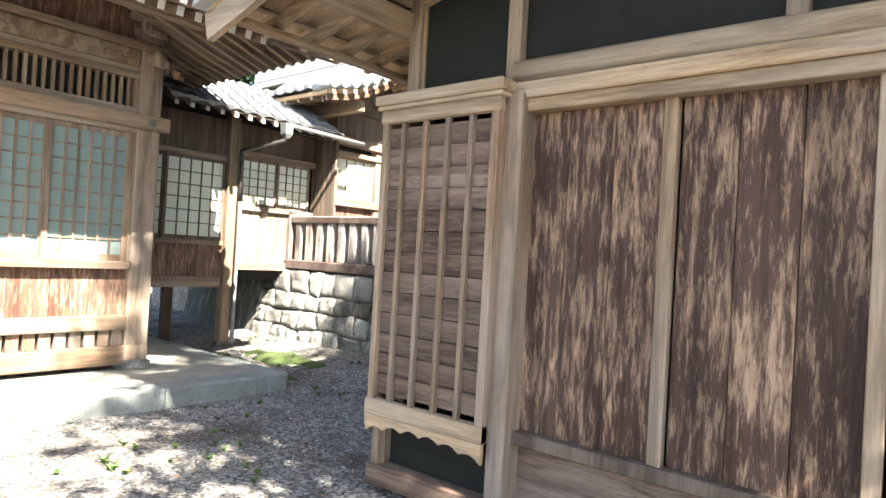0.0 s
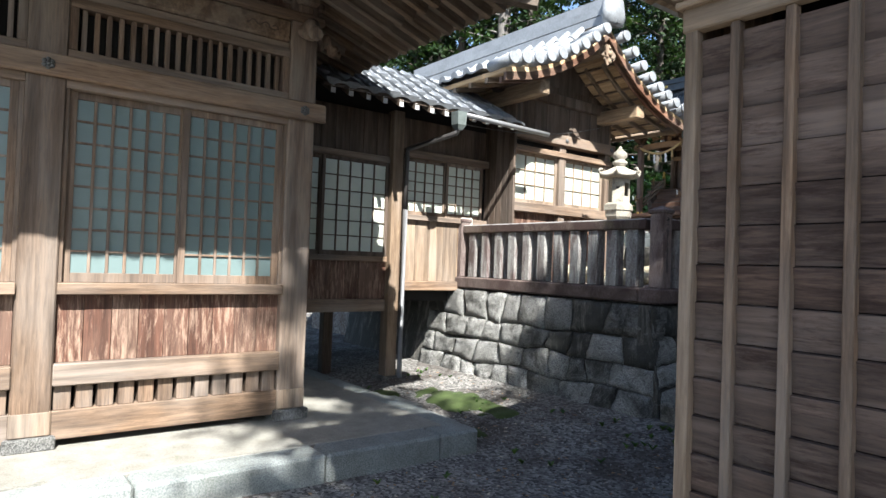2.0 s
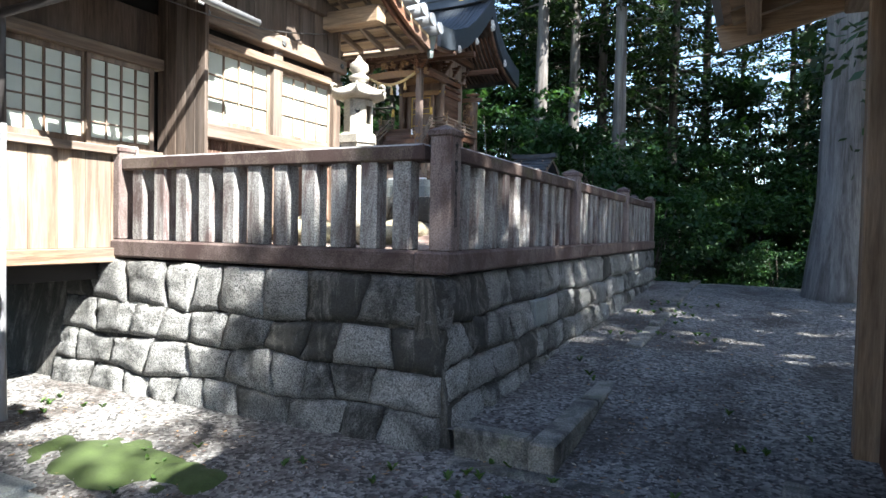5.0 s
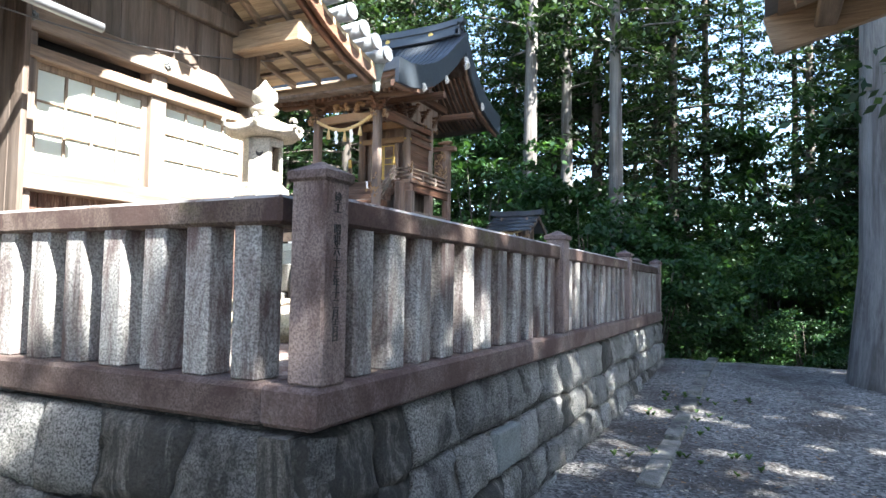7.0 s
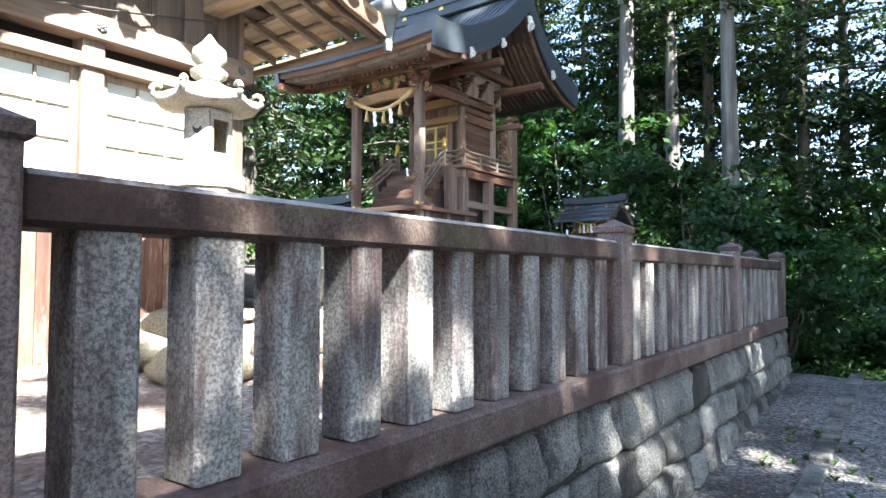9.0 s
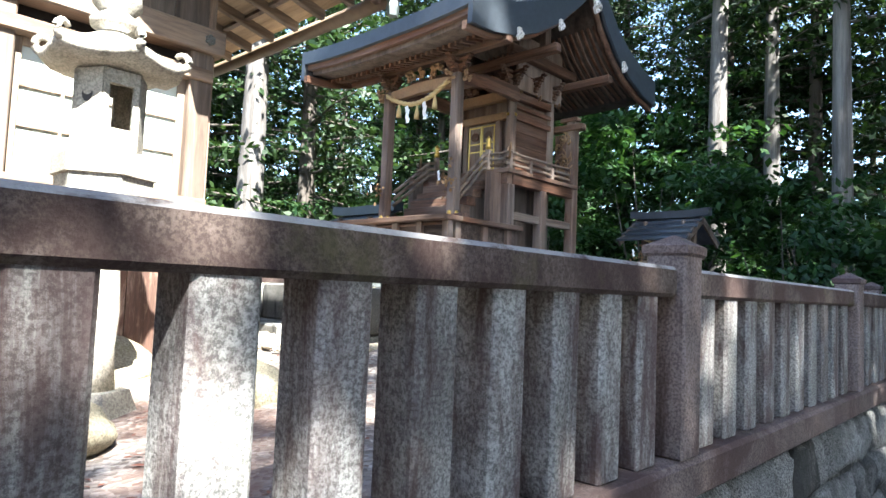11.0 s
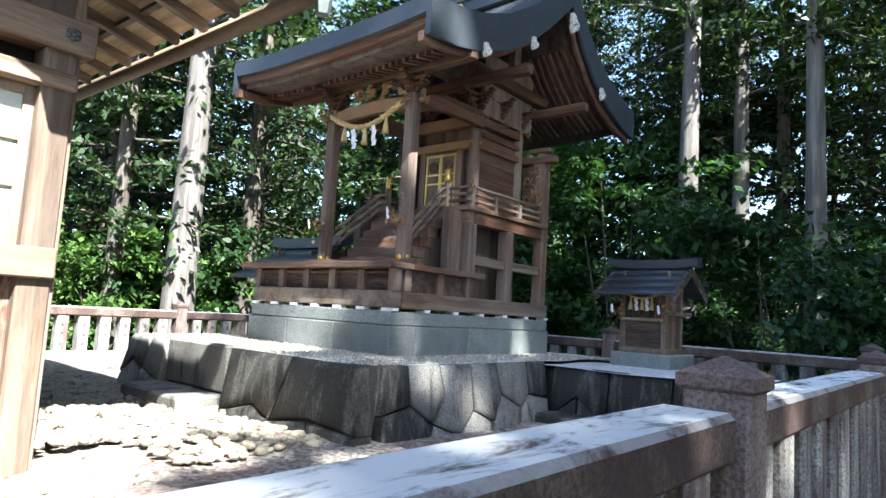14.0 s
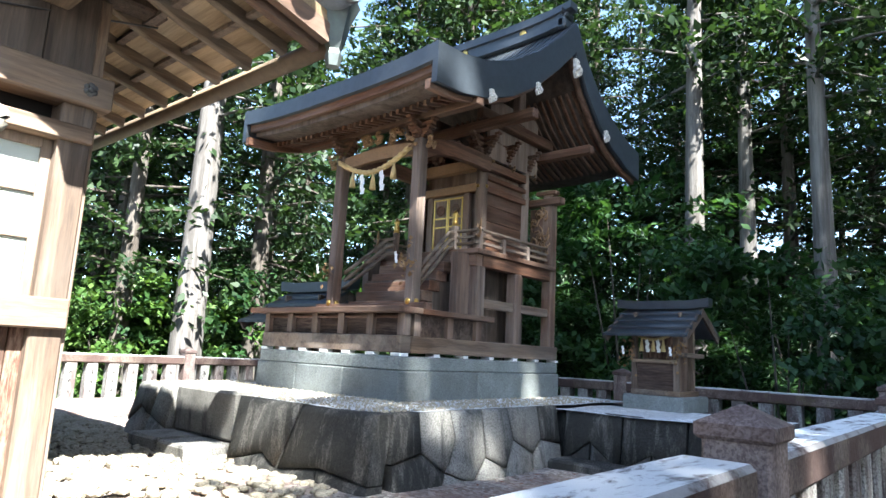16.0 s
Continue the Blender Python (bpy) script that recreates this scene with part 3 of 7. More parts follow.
boxed("kerb_stone", STONE_KERB, kerb, -3.70, 6.42, -0.25, -3.55, 7.75, 0.075, 0.015)
bed_z = lambda x, y: 0.19 + 0.03 * smooth(7.0, 9.5, y) - 0.3 * smooth(9.3, 10.2, y)
tagged(sheet("kerb_bed", steps([(-5.66, -5.05, 8)]), steps([(6.6, 10.3, 40)]), bed_z, GRAVEL, 0.02, 6), "strip of weedy gravel held by the kerb", "ground", kind="structure")
# ---- hall of worship ----
HX, HY = -7.2, 3.56           # front face and end of the hall
hall = thing("worship_hall", "weathered wooden worship hall with frosted sliding screens", "shrine hall", (0, 0, 0))
posts_y = [HY - 0.13, HY - 2.08, HY - 4.03, HY - 5.98, HY - 7.93]
# Solid dark block in place of the hall's shaded room.
bm = bmesh.new()
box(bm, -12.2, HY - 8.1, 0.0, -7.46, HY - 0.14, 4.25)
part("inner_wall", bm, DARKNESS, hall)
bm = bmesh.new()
box(bm, -12.1, HY - 0.14, 0.12, HX - 0.24, HY - 0.08, 4.2)
part("end_wall", bm, WOOD_DARK, hall)
for y in posts_y:
    p = boxed("post", WOOD_HALL, hall, HX - 0.24, y - 0.125, 0.18, HX, y + 0.125, 4.1, 0.012)
    boxed("plinth", STONE_WALL, p, HX - 0.27, y - 0.16, 0.08, HX + 0.03, y + 0.16, 0.18, 0.012, "low stone plinth")
    boxed("foot", WOOD_LIGHT_Z, p, HX - 0.243, y - 0.128, 0.181, HX + 0.003, y + 0.128, 0.36, 0.01, "renewed paler foot of the post")


def flower(parent, x, y, z, s=0.045):
    bm = bmesh.new()
    for k in range(6):
        a = k * math.pi / 3
        lathe(bm, [(s * 0.42, 0), (s * 0.35, 0.012), (0.002, 0.016)], (math.cos(a) * s * 0.6, math.sin(a) * s * 0.6, 0), 7)
    lathe(bm, [(s * 0.4, 0), (s * 0.3, 0.02), (0.002, 0.024)], n=8)
    o = part("metal_flower", bm, COPPER_EDGE, parent)
    o.location, o.rotation_euler = (x, y, z), (0, radians(90), 0)


def scroll(parent, x, y, z, s, flip):
    """A shallow carved cloud scroll on the beam face."""
    pts = []
    for i in range(26):
        a = i / 25 * 4.2 * math.pi / 2
        rr = s * (0.12 + 0.035 * i / 2.5)
        pts.append((0, flip * (rr * math.cos(a)), rr * 0.6 * math.sin(a)))
    pts += [(0, flip * s * (0.5 + 0.22 * i), s * (0.05 + 0.18 * math.sin(i * 1.4))) for i in range(1, 9)]
    bm = bmesh.new()
    tube(bm, pts, 0.006, 5)
    o = part("carved_scroll", bm, WOOD_DARK, parent)
    o.location = (x, y, z)


def lattice_door(parent, name, x, y0, y1, z0, z1, nv, nh, glass, wood_m, stile=0.05, bar=0.016, thick=0.035):
    """A sliding screen with glass panes behind thin bars, facing +x."""
    d = new(name)
    d.parent = parent
    for nm, yy0, yy1, zz0, zz1 in (("stile", y0, y0 + stile, z0, z1), ("stile", y1 - stile, y1, z0, z1), ("rail", y0 + stile, y1 - stile, z0, z0 + stile * 1.3), ("rail", y0 + stile, y1 - stile, z1 - stile, z1)):
        boxed(nm, wood_m, d, x - thick, yy0, zz0, x, yy1, zz1, 0.003)
    iy0, iy1, iz0, iz1 = y0 + stile, y1 - stile, z0 + stile * 1.3, z1 - stile
    boxed("glass", glass, d, x - thick * 0.8, iy0, iz0, x - thick * 0.6, iy1, iz1, 0)
    for i in range(1, nv):
        yy = iy0 + (iy1 - iy0) * i / nv
        boxed("bar", wood_m, d, x - thick * 0.6, yy - bar / 2, iz0, x - 0.003, yy + bar / 2, iz1, 0.002)
    for i in range(1, nh):
        zz = iz0 + (iz1 - iz0) * i / nh
        boxed("bar", wood_m, d, x - thick * 0.6, iy0, zz - bar * 0.4, x - 0.006, iy1, zz + bar * 0.4, 0.002)
    return d


rb = random.Random(21)
for i in range(4):
    y1, y0 = posts_y[i] - 0.125, posts_y[i + 1] + 0.125
    boxed("bottom_beam", WOOD_HALL_H, hall, HX - 0.2, y0, 0.14, HX - 0.02, y1, 0.35, 0.008)
    n = 12
    for k in range(n):
        yy = y0 + (y1 - y0) * (k + 0.5) / n
        boxed("vent_block", WOOD_HALL, hall, HX - 0.16, yy - 0.055, 0.35, HX - 0.04, yy + 0.055, 0.53, 0.004)
    boxed("low_rail", WOOD_HALL_H, hall, HX - 0.2, y0, 0.53, HX + 0.012, y1, 0.69, 0.008)
    nb = 9
    for k in range(nb):
        a, b = y0 + (y1 - y0) * k / nb, y0 + (y1 - y0) * (k + 1) / nb
        boxed("board", WOOD_PANEL, hall, HX - 0.11, a + 0.002, 0.69, HX - 0.075 + rb.uniform(-0.003, 0.003), b - 0.002, 1.19, 0.003)
    boxed("sill_rail", WOOD_HALL_H, hall, HX - 0.22, y0, 1.19, HX + 0.03, y1, 1.275, 0.006)
    ym = (y0 + y1) / 2
    lattice_door(hall, "sliding_screen", HX - 0.09, y0 + 0.03, ym + 0.02, 1.275, 2.69, 6, 8, GLASS_HALL, WOOD_HALL, 0.055, 0.021)
    lattice_door(hall, "sliding_screen", HX - 0.05, ym - 0.02, y1 - 0.03, 1.275, 2.69, 6, 8, GLASS_HALL, WOOD_HALL, 0.055, 0.021)
    boxed("jamb", WOOD_HALL, hall, HX - 0.14, y0, 1.275, HX - 0.03, y0 + 0.03, 2.69, 0.003)
    boxed("jamb", WOOD_HALL, hall, HX - 0.14, y1 - 0.03, 1.275, HX - 0.03, y1, 2.69, 0.003)
    boxed("head_rail", WOOD_HALL_H, hall, HX - 0.2, y0, 2.69, HX - 0.01, y1, 2.755, 0.005)
    # Dark sheet painted as the shade behind the lattice.
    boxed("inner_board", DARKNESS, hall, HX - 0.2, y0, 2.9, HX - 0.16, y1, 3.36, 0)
    boxed("frame_rail", WOOD_HALL_H, hall, HX - 0.15, y0, 2.915, HX - 0.02, y1, 2.975, 0.005)
    boxed("frame_rail", WOOD_HALL_H, hall, HX - 0.15, y0, 3.29, HX - 0.02, y1, 3.36, 0.005)
    boxed("frame_stile", WOOD_HALL, hall, HX - 0.15, y0, 2.975, HX - 0.02, y0 + 0.06, 3.29, 0.004)
    boxed("frame_stile", WOOD_HALL, hall, HX - 0.15, y1 - 0.06, 2.975, HX - 0.02, y1, 3.29, 0.004)
    for k in range(19):
        yy = y0 + 0.06 + (y1 - y0 - 0.12) * (k + 0.5) / 19
        boxed("lattice_bar", WOOD_HALL, hall, HX - 0.09, yy - 0.017, 2.975, HX - 0.05, yy + 0.017, 3.29, 0.002)
    boxed("band_board", WOOD_HALL_H, hall, HX - 0.16, y0, 3.36, HX - 0.06, y1, 3.43, 0.004)
    b = boxed("carved_beam", WOOD_X, hall, HX - 0.2, y0, 3.43, HX - 0.015, y1, 3.62, 0.02)
    scroll(b, HX - 0.013, y0 + 0.16, 3.52, 0.11, 1)
    scroll(b, HX - 0.013, y1 - 0.16, 3.52, 0.11, -1)
    for k in range(5):
        a = y0 + (y1 - y0) * k / 5
        boxed("frieze_board", WOOD_PANEL, hall, HX - 0.12, a + 0.003, 3.70, HX - 0.08, a + (y1 - y0) / 5 - 0.003, 4.15, 0.003)
b = boxed("tie_beam", WOOD_HALL_H, hall, HX + 0.002, HY - 8.1, 2.745, HX + 0.055, HY + 0.08, 2.905, 0.01)
for y in posts_y:
    flower(b, HX + 0.055, y, 2.825)
boxed("plate_beam", WOOD_HALL_H, hall, HX - 0.24, HY - 8.1, 3.62, HX + 0.04, HY + 0.05, 3.70, 0.012)
boxed("wall_plate", WOOD_HALL_H, hall, HX - 0.2, HY - 8.1, 4.12, HX + 0.02, HY + 0.3, 4.30, 0.01)
# beast-nosed beam ends and bracket blocks at the corner
for (dx, dy) in ((0.0, 0.16), (0.16, 0.0)):
    bm = bmesh.new()
    tube(bm, [(HX - 0.12 + dx * (0.9 + 1.6 * k / 10), HY - 0.13 + dy * (0.9 + 1.6 * k / 10), 3.50 + 0.05 * math.sin(k / 2)) for k in range(11)], [0.078 + 0.022 * math.sin(k * 1.9) - 0.004 * k for k in range(11)], 12)
    part("carved_nose", bm, WOOD_HALL, hall, "weathered carved beam nose")
for z0, z1, w in ((3.70, 3.78, 0.14), (3.78, 3.86, 0.20), (3.86, 3.94, 0.13), (3.94, 4.02, 0.26)):
    boxed("bracket_arm", WOOD_HALL, hall, HX - 0.12 - w, HY - 0.13 - w * 0.5, z0, HX - 0.12 + w, HY - 0.13 + w * 0.5, z1, 0.015)
    boxed("bracket_arm", WOOD_HALL, hall, HX - 0.12 - w * 0.45, HY - 0.13 - w, z0 + 0.002, HX - 0.12 + w * 0.45, HY - 0.13 + w, z1 - 0.002, 0.015)
# eaves: purlins, rafters with whitened ends, boards, tiled roof
EX, EY, EZ, SL = -5.5, 4.62, 3.72, 0.32
b = boxed("eave_purlin", WOOD_HALL_H, hall, -6.68, HY - 8.5, 3.84, -6.54, 4.42, 3.99, 0.012, "long eave purlin with a carved nose")
scroll(b, -6.535, 4.27, 3.915, 0.1, -1)
boxed("eave_purlin", WOOD_X, hall, -11.9, 4.02, 3.86, -6.70, 4.15, 4.0, 0.012)
raf = bmesh.new()
box(raf, 0, -0.032, -0.085, 2.1, 0.032, 0.0, 0.004)
raf_me = mesh_of("rafter", raf, WOOD_X)
tip = bmesh.new()
box(tip, -0.006, -0.033, -0.086, 0.001, 0.033, 0.001)
tip_me = mesh_of("rafter_tip", tip, PAINT_WHITE)
pitch = math.atan(SL)
y = HY - 7.9
while y < EY - 0.1:
    reach = 2.1 if y < HY + 0.1 else max(0.15, (EY - y) * 1.02)
    for tier, (dx, dz) in enumerate(((0.0, 0.0), (-0.42, -0.10))):
        if reach - 0.4 * tier < 0.2:
            continue
        o = piece("rafter", raf_me, hall, (EX + dx, y, EZ + dz - dx * SL), (0, -pitch, math.pi), ((reach - 0.4 * tier) / 2.1, 1, 1))
        piece("rafter_tip", tip_me, o)
    y += 0.185
x = -11.6
while x < EX - 0.1:
    reach = 2.1 if x < HX - 0.2 else max(0.15, (EX - x) * 1.02)
    for tier, (dy, dz) in enumerate(((0.0, 0.0), (-0.42, -0.10))):
        if reach - 0.4 * tier < 0.2:
            continue
        o = piece("rafter", raf_me, hall, (x, EY + dy, EZ + dz - dy * SL), (0, -pitch, -math.pi / 2), ((reach - 0.4 * tier) / 2.1, 1, 1))
    x += 0.185
beamed("hip_rafter", WOOD_DARK, hall, (EX + 0.02, EY + 0.02, EZ - 0.07), (EX - 1.9, EY - 1.9, EZ - 0.07 + 1.9 * SL), 0.11, 0.16)
bm = bmesh.new()
strip(bm, [[(EX + 0.06, HY - 8.4, EZ + 0.0), (EX + 0.06, EY + 0.06, EZ)], [(EX - 3.0, HY - 8.4, EZ + 3.06 * SL), (EX - 3.0, EY - 3.0, EZ + 3.06 * SL)]], 0.03, (0, 0, 1))
strip(bm, [[(EX + 0.06, EY + 0.06, EZ), (-12.2, EY + 0.06, EZ)], [(EX - 3.0, EY - 3.0, EZ + 3.06 * SL), (-12.2, EY - 3.0, EZ + 3.06 * SL)]], 0.03, (0, 0, 1))
part("eave_boards", bm, WOOD_HALL_H, hall)
boxed("fascia", WOOD_HALL_H, hall, EX - 0.02, HY - 8.4, EZ - 0.01, EX + 0.06, EY + 0.0, EZ + 0.05, 0.006)
boxed("fascia", WOOD_X, hall, -12.0, EY - 0.02, EZ - 0.012, EX + 0.055, EY + 0.06, EZ + 0.048, 0.006)
bm = bmesh.new()
rows = []
for k in range(7):
    t = k / 6
    rows.append([(EX + 0.14 - 4.2 * t, HY - 8.5, EZ + 0.10 + 4.2 * t * (0.40 + 0.25 * t)), (EX + 0.14 - 4.2 * t, EY + 0.14 - 4.2 * t, EZ + 0.10 + 4.2 * t * (0.40 + 0.25 * t))])
strip(bm, rows, 0.05)
rows = []
for k in range(7):
    t = k / 6
    rows.append([(EX + 0.14 - 4.2 * t, EY + 0.14 - 4.2 * t, EZ + 0.10 + 4.2 * t * (0.40 + 0.25 * t)), (-12.6, EY + 0.14 - 4.2 * t, EZ + 0.10 + 4.2 * t * (0.40 + 0.25 * t))])
strip(bm, rows, 0.05)
part("roof", bm, TILE, hall, "grey clay tile roof")
end_bm = bmesh.new()
rod(end_bm, (0, 0, 0), (0.30, 0, 0), 0.075, 0.072, 10)
end_me = mesh_of("eave_tile", end_bm, TILE)
y = HY - 8.2
while y < EY:
    piece("eave_tile", end_me, hall, (EX + 0.17, y, EZ + 0.10), (0, radians(-22), math.pi))
    y += 0.265
x = -11.9
while x < EX:
    piece("eave_tile", end_me, hall, (x, EY + 0.17, EZ + 0.10), (0, radians(-22), -math.pi / 2))
    x += 0.265

# cement step in front of the hall
slab = thing("stone_step", "broad pale cement step with a granite edge", "step", (0, 0, 0), kind="structure")
bm = bmesh.new()
box(bm, -12.0, -5.2, -0.3, -6.40, 4.52, 0.085, 0.008)
part("slab_top", bm, CONCRETE, slab)
y = 4.72
for l in (0.42, 1.05, 1.3, 0.72, 0.9, 1.2, 1.1, 1.3, 1.2):
    boxed("edge_stone", STONE_BASE, slab, -6.40, y - l + 0.008, -0.3, -6.12 + rb.uniform(-0.012, 0.012), y, 0.09 + rb.uniform(-0.008, 0.006), 0.022)
    y -= l
x = -6.4
for l in (0.7, 0.9, 0.8, 1.0, 0.9):
    boxed("edge_stone", STONE_BASE, slab, x - l + 0.008, 4.52, -0.3, x - 0.004, 4.76, 0.075 + rb.uniform(-0.01, 0.006), 0.022)
    x -= l
boxed("flagstone", STONE_BASE, slab, -7.6, 4.78, -0.25, -6.9, 5.1, ground_z(-7, 5) + 0.045, 0.02)
boxed("flagstone", STONE_BASE, slab, -8.5, 4.78, -0.25, -7.63, 5.2, ground_z(-8, 5) + 0.04, 0.02)
# ---- passage between the halls ----
PX = -9.2
passage = thing("covered_passage", "raised dark wooden passage with paper-white screens", "passage", (0, 0, 0))
# Near-black filling, its colour standing for the unlit inside.
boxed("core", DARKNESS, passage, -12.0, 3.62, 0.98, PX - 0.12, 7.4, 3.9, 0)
boxed("floor_beam", WOOD_HALL_H, passage, PX - 0.12, 3.62, 0.86, PX + 0.02, 5.62, 1.02, 0.008)
for k in range(10):
    a = 3.64 + 0.2 * k
    boxed("board", WOOD_PANEL, passage, PX - 0.07, a, 1.02, PX - 0.03 + rb.uniform(-.003, .003), a + 0.196, 1.50, 0.003)
boxed("sill_rail", WOOD_HALL_H, passage, PX - 0.1, 3.62, 1.50, PX + 0.03, 5.62, 1.57, 0.006)
lattice_door(passage, "sliding_screen", PX - 0.04, 3.66, 4.68, 1.57, 2.80, 5, 6, PAPER, WOOD_DARK, 0.045, 0.018)
lattice_door(passage, "sliding_screen", PX, 4.66, 5.62, 1.57, 2.80, 5, 6, PAPER, WOOD_DARK, 0.045, 0.018)
boxed("head_rail", WOOD_HALL_H, passage, PX - 0.1, 3.62, 2.80, PX + 0.03, 5.62, 2.88, 0.006)
for k in range(10):
    a = 3.64 + 0.2 * k
    boxed("board", WOOD_DARK, passage, PX - 0.07, a, 2.88, PX - 0.04, a + 0.197, 3.45, 0.003)
post = boxed("post", WOOD_LIGHT_Z, passage, PX - 0.12, 5.64, -0.05, PX + 0.06, 5.80, 3.5, 0.008)
boxed("plinth", STONE_WALL, post, PX - 0.18, 5.58, -0.15, PX + 0.12, 5.86, 0.02, 0.02)
for (xx, yy) in ((-10.6, 4.4), (-10.2, 5.3), (-9.4, 4.25)):
    s = boxed("stilt", WOOD_DARK, passage, xx - 0.07, yy - 0.07, -0.12, xx + 0.07, yy + 0.07, 1.0, 0.006)
boxed("floor_beam", WOOD_HALL_H, passage, PX - 0.12, 5.82, 1.13, PX + 0.03, 7.3, 1.26, 0.008)
for k in range(6):
    a = 5.84 + 0.24 * k
    boxed("board", WOOD_LIGHT_Z, passage, PX - 0.05, a, 1.26, PX - 0.01, a + 0.236, 2.08, 0.003)
boxed("sill_rail", WOOD_HALL_H, passage, PX - 0.1, 5.82, 2.08, PX + 0.05, 7.3, 2.15, 0.006)
lattice_door(passage, "sliding_screen", PX - 0.02, 5.86, 6.58, 2.15, 2.92, 4, 5, PAPER, WOOD_HALL, 0.045, 0.018)
lattice_door(passage, "sliding_screen", PX + 0.015, 6.55, 7.22, 2.15, 2.92, 4, 5, PAPER, WOOD_HALL, 0.045, 0.018)
boxed("head_rail", WOOD_HALL_H, passage, PX - 0.1, 5.82, 2.92, PX + 0.06, 7.3, 3.02, 0.006)
boxed("board", WOOD_DARK, passage, PX - 0.08, 5.82, 3.02, PX - 0.03, 7.3, 3.45, 0.003)
# pent roof of the passage
LX, LZ = -8.32, 3.42
TIP_GREY = plain("faded_white_paint", (0.42, 0.41, 0.39), 0.8)
bm = bmesh.new()
strip(bm, [[(LX, 4.2, LZ), (LX, 7.16, LZ)], [(-9.6, 4.2, LZ + 0.74), (-9.6, 7.16, LZ + 0.74)]], 0.03)
part("roof_deck", bm, WOOD_DARK, passage)
for k in range(13):
    yy = 4.3 + 0.22 * k
    o = beamed("rafter", WOOD_DARK, passage, (LX + 0.03, yy, LZ - 0.07), (-9.4, yy, LZ - 0.07 + 1.08 * 0.58), 0.05, 0.07)
    boxed("rafter_tip", TIP_GREY, o, LX + 0.032, yy - 0.027, LZ - 0.107, LX + 0.04, yy + 0.027, LZ - 0.033, 0)
tile_bm = bmesh.new()
seg = 6
prof = [(0.078 * math.cos(math.pi * i / seg), 0.078 * math.sin(math.pi * i / seg)) for i in range(seg + 1)]
lo = [tile_bm.verts.new((0, a, b)) for a, b in prof]
hi = [tile_bm.verts.new((0.29, a * 0.88, b * 0.88)) for a, b in prof]
for i in range(seg):
    f = tile_bm.faces.new((lo[i], lo[i + 1], hi[i + 1], hi[i]))
    f.smooth = True
tile_bm.faces.new(lo[::-1])
tile_me = mesh_of("round_tile", tile_bm, TILE)
pan_bm = bmesh.new()
for sgn in (0,):
    ps = [(-0.13 + 0.26 * i / 6, 0.03 * ((i - 3) / 3) ** 2) for i in range(7)]
    lo = [pan_bm.verts.new((0, a, b + 0.022)) for a, b in ps]
    hi = [pan_bm.verts.new((0.3, a, b)) for a, b in ps]
    l2 = [pan_bm.verts.new((0, a, b - 0.005)) for a, b in ps]
    for i in range(6):
        pan_bm.faces.new((lo[i], lo[i + 1], hi[i + 1], hi[i])).smooth = True
        pan_bm.faces.new((l2[i], l2[i + 1], lo[i + 1], lo[i]))
pan_me = mesh_of("pan_tile", pan_bm, TILE)


def tile_field(parent, origin, across, n, up_pts):
    """Rows of round cover tiles and pan tiles: n rows spaced along across, each climbing through up_pts (run, rise)."""
    across = Vector(across)
    o = Vector(origin)
    side = across.normalized()
    run = Vector((0, 0, 1)).cross(side)
    for k in range(n):
        base = o + across * k
        for (r0, z0), (r1, z1) in zip(up_pts, up_pts[1:]):
            d = (run * (r1 - r0) + Vector((0, 0, z1 - z0)))
            rot = Matrix((d.normalized(), side, d.normalized().cross(side))).transposed().to_euler()
            p = base + run * r0 + Vector((0, 0, z0))
            s = d.length / 0.27
            piece("round_tile", tile_me, parent, p + Vector((rb.uniform(-.006, .006), rb.uniform(-.006, .006), 0.02)), rot, (s, 1, 1))
            piece("pan_tile", pan_me, parent, p + across * 0.5, rot, (s, 1, 1))


# across x side = run must point up the slope: run = z x side
tile_field(passage, (LX + 0.04, 4.3, LZ + 0.03), (0, 0.262, 0), 11, [(0.24 * i, 0.24 * i * 0.58) for i in range(6)])
pipe = thing("rain_gutter", "grey metal gutter and dark downpipe with a hopper", "gutter", (0, 0, 0))
bm = bmesh.new()
tube(bm, [(LX + 0.1, 6.0, LZ - 0.06), (LX + 0.1, 7.55, LZ - 0.09)], 0.034, 8)
part("gutter", bm, PIPE_GREY, pipe)
bm = bmesh.new()
lathe(bm, [(0.05, -0.16), (0.09, -0.1), (0.10, 0.06)], (LX + 0.08, 6.0, LZ - 0.1), 4, True, math.pi / 4)
part("hopper", bm, COPPER_GREEN, pipe, "pale green copper hopper")
bm = bmesh.new()
tube(bm, [(LX + 0.08, 6.0, LZ - 0.24), (LX + 0.06, 5.98, LZ - 0.30), (PX + 0.12, 5.82, LZ - 0.42), (PX + 0.11, 5.82, LZ - 0.52), (PX + 0.11, 5.82, 2.2)], 0.033, 8)
part("pipe", bm, PIPE, pipe)
bm = bmesh.new()
tube(bm, [(PX + 0.11, 5.82, 2.2), (PX + 0.11, 5.82, 0.05), (PX + 0.16, 5.80, -0.02)], 0.035, 8)
part("pipe", bm, PIPE_GREY, pipe)

# ---- offering hall with the windows ----
WX = -8.68
W0, W1 = 7.40, 9.62
whall = thing("offering_hall", "timber hall with sunlit latticed windows and tiled gable", "shrine hall", (0, 0, 0))
# Dark filling painted as the shade within the hall.
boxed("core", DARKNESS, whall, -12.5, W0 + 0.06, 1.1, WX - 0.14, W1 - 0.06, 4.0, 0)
for k in range(5):
    boxed("side_board", WOOD_DARK, whall, PX + 0.02 + 0.125 * k, W0 - 0.03, 1.2, PX + 0.14 + 0.125 * k, W0 + 0.01, 4.0, 0.004)
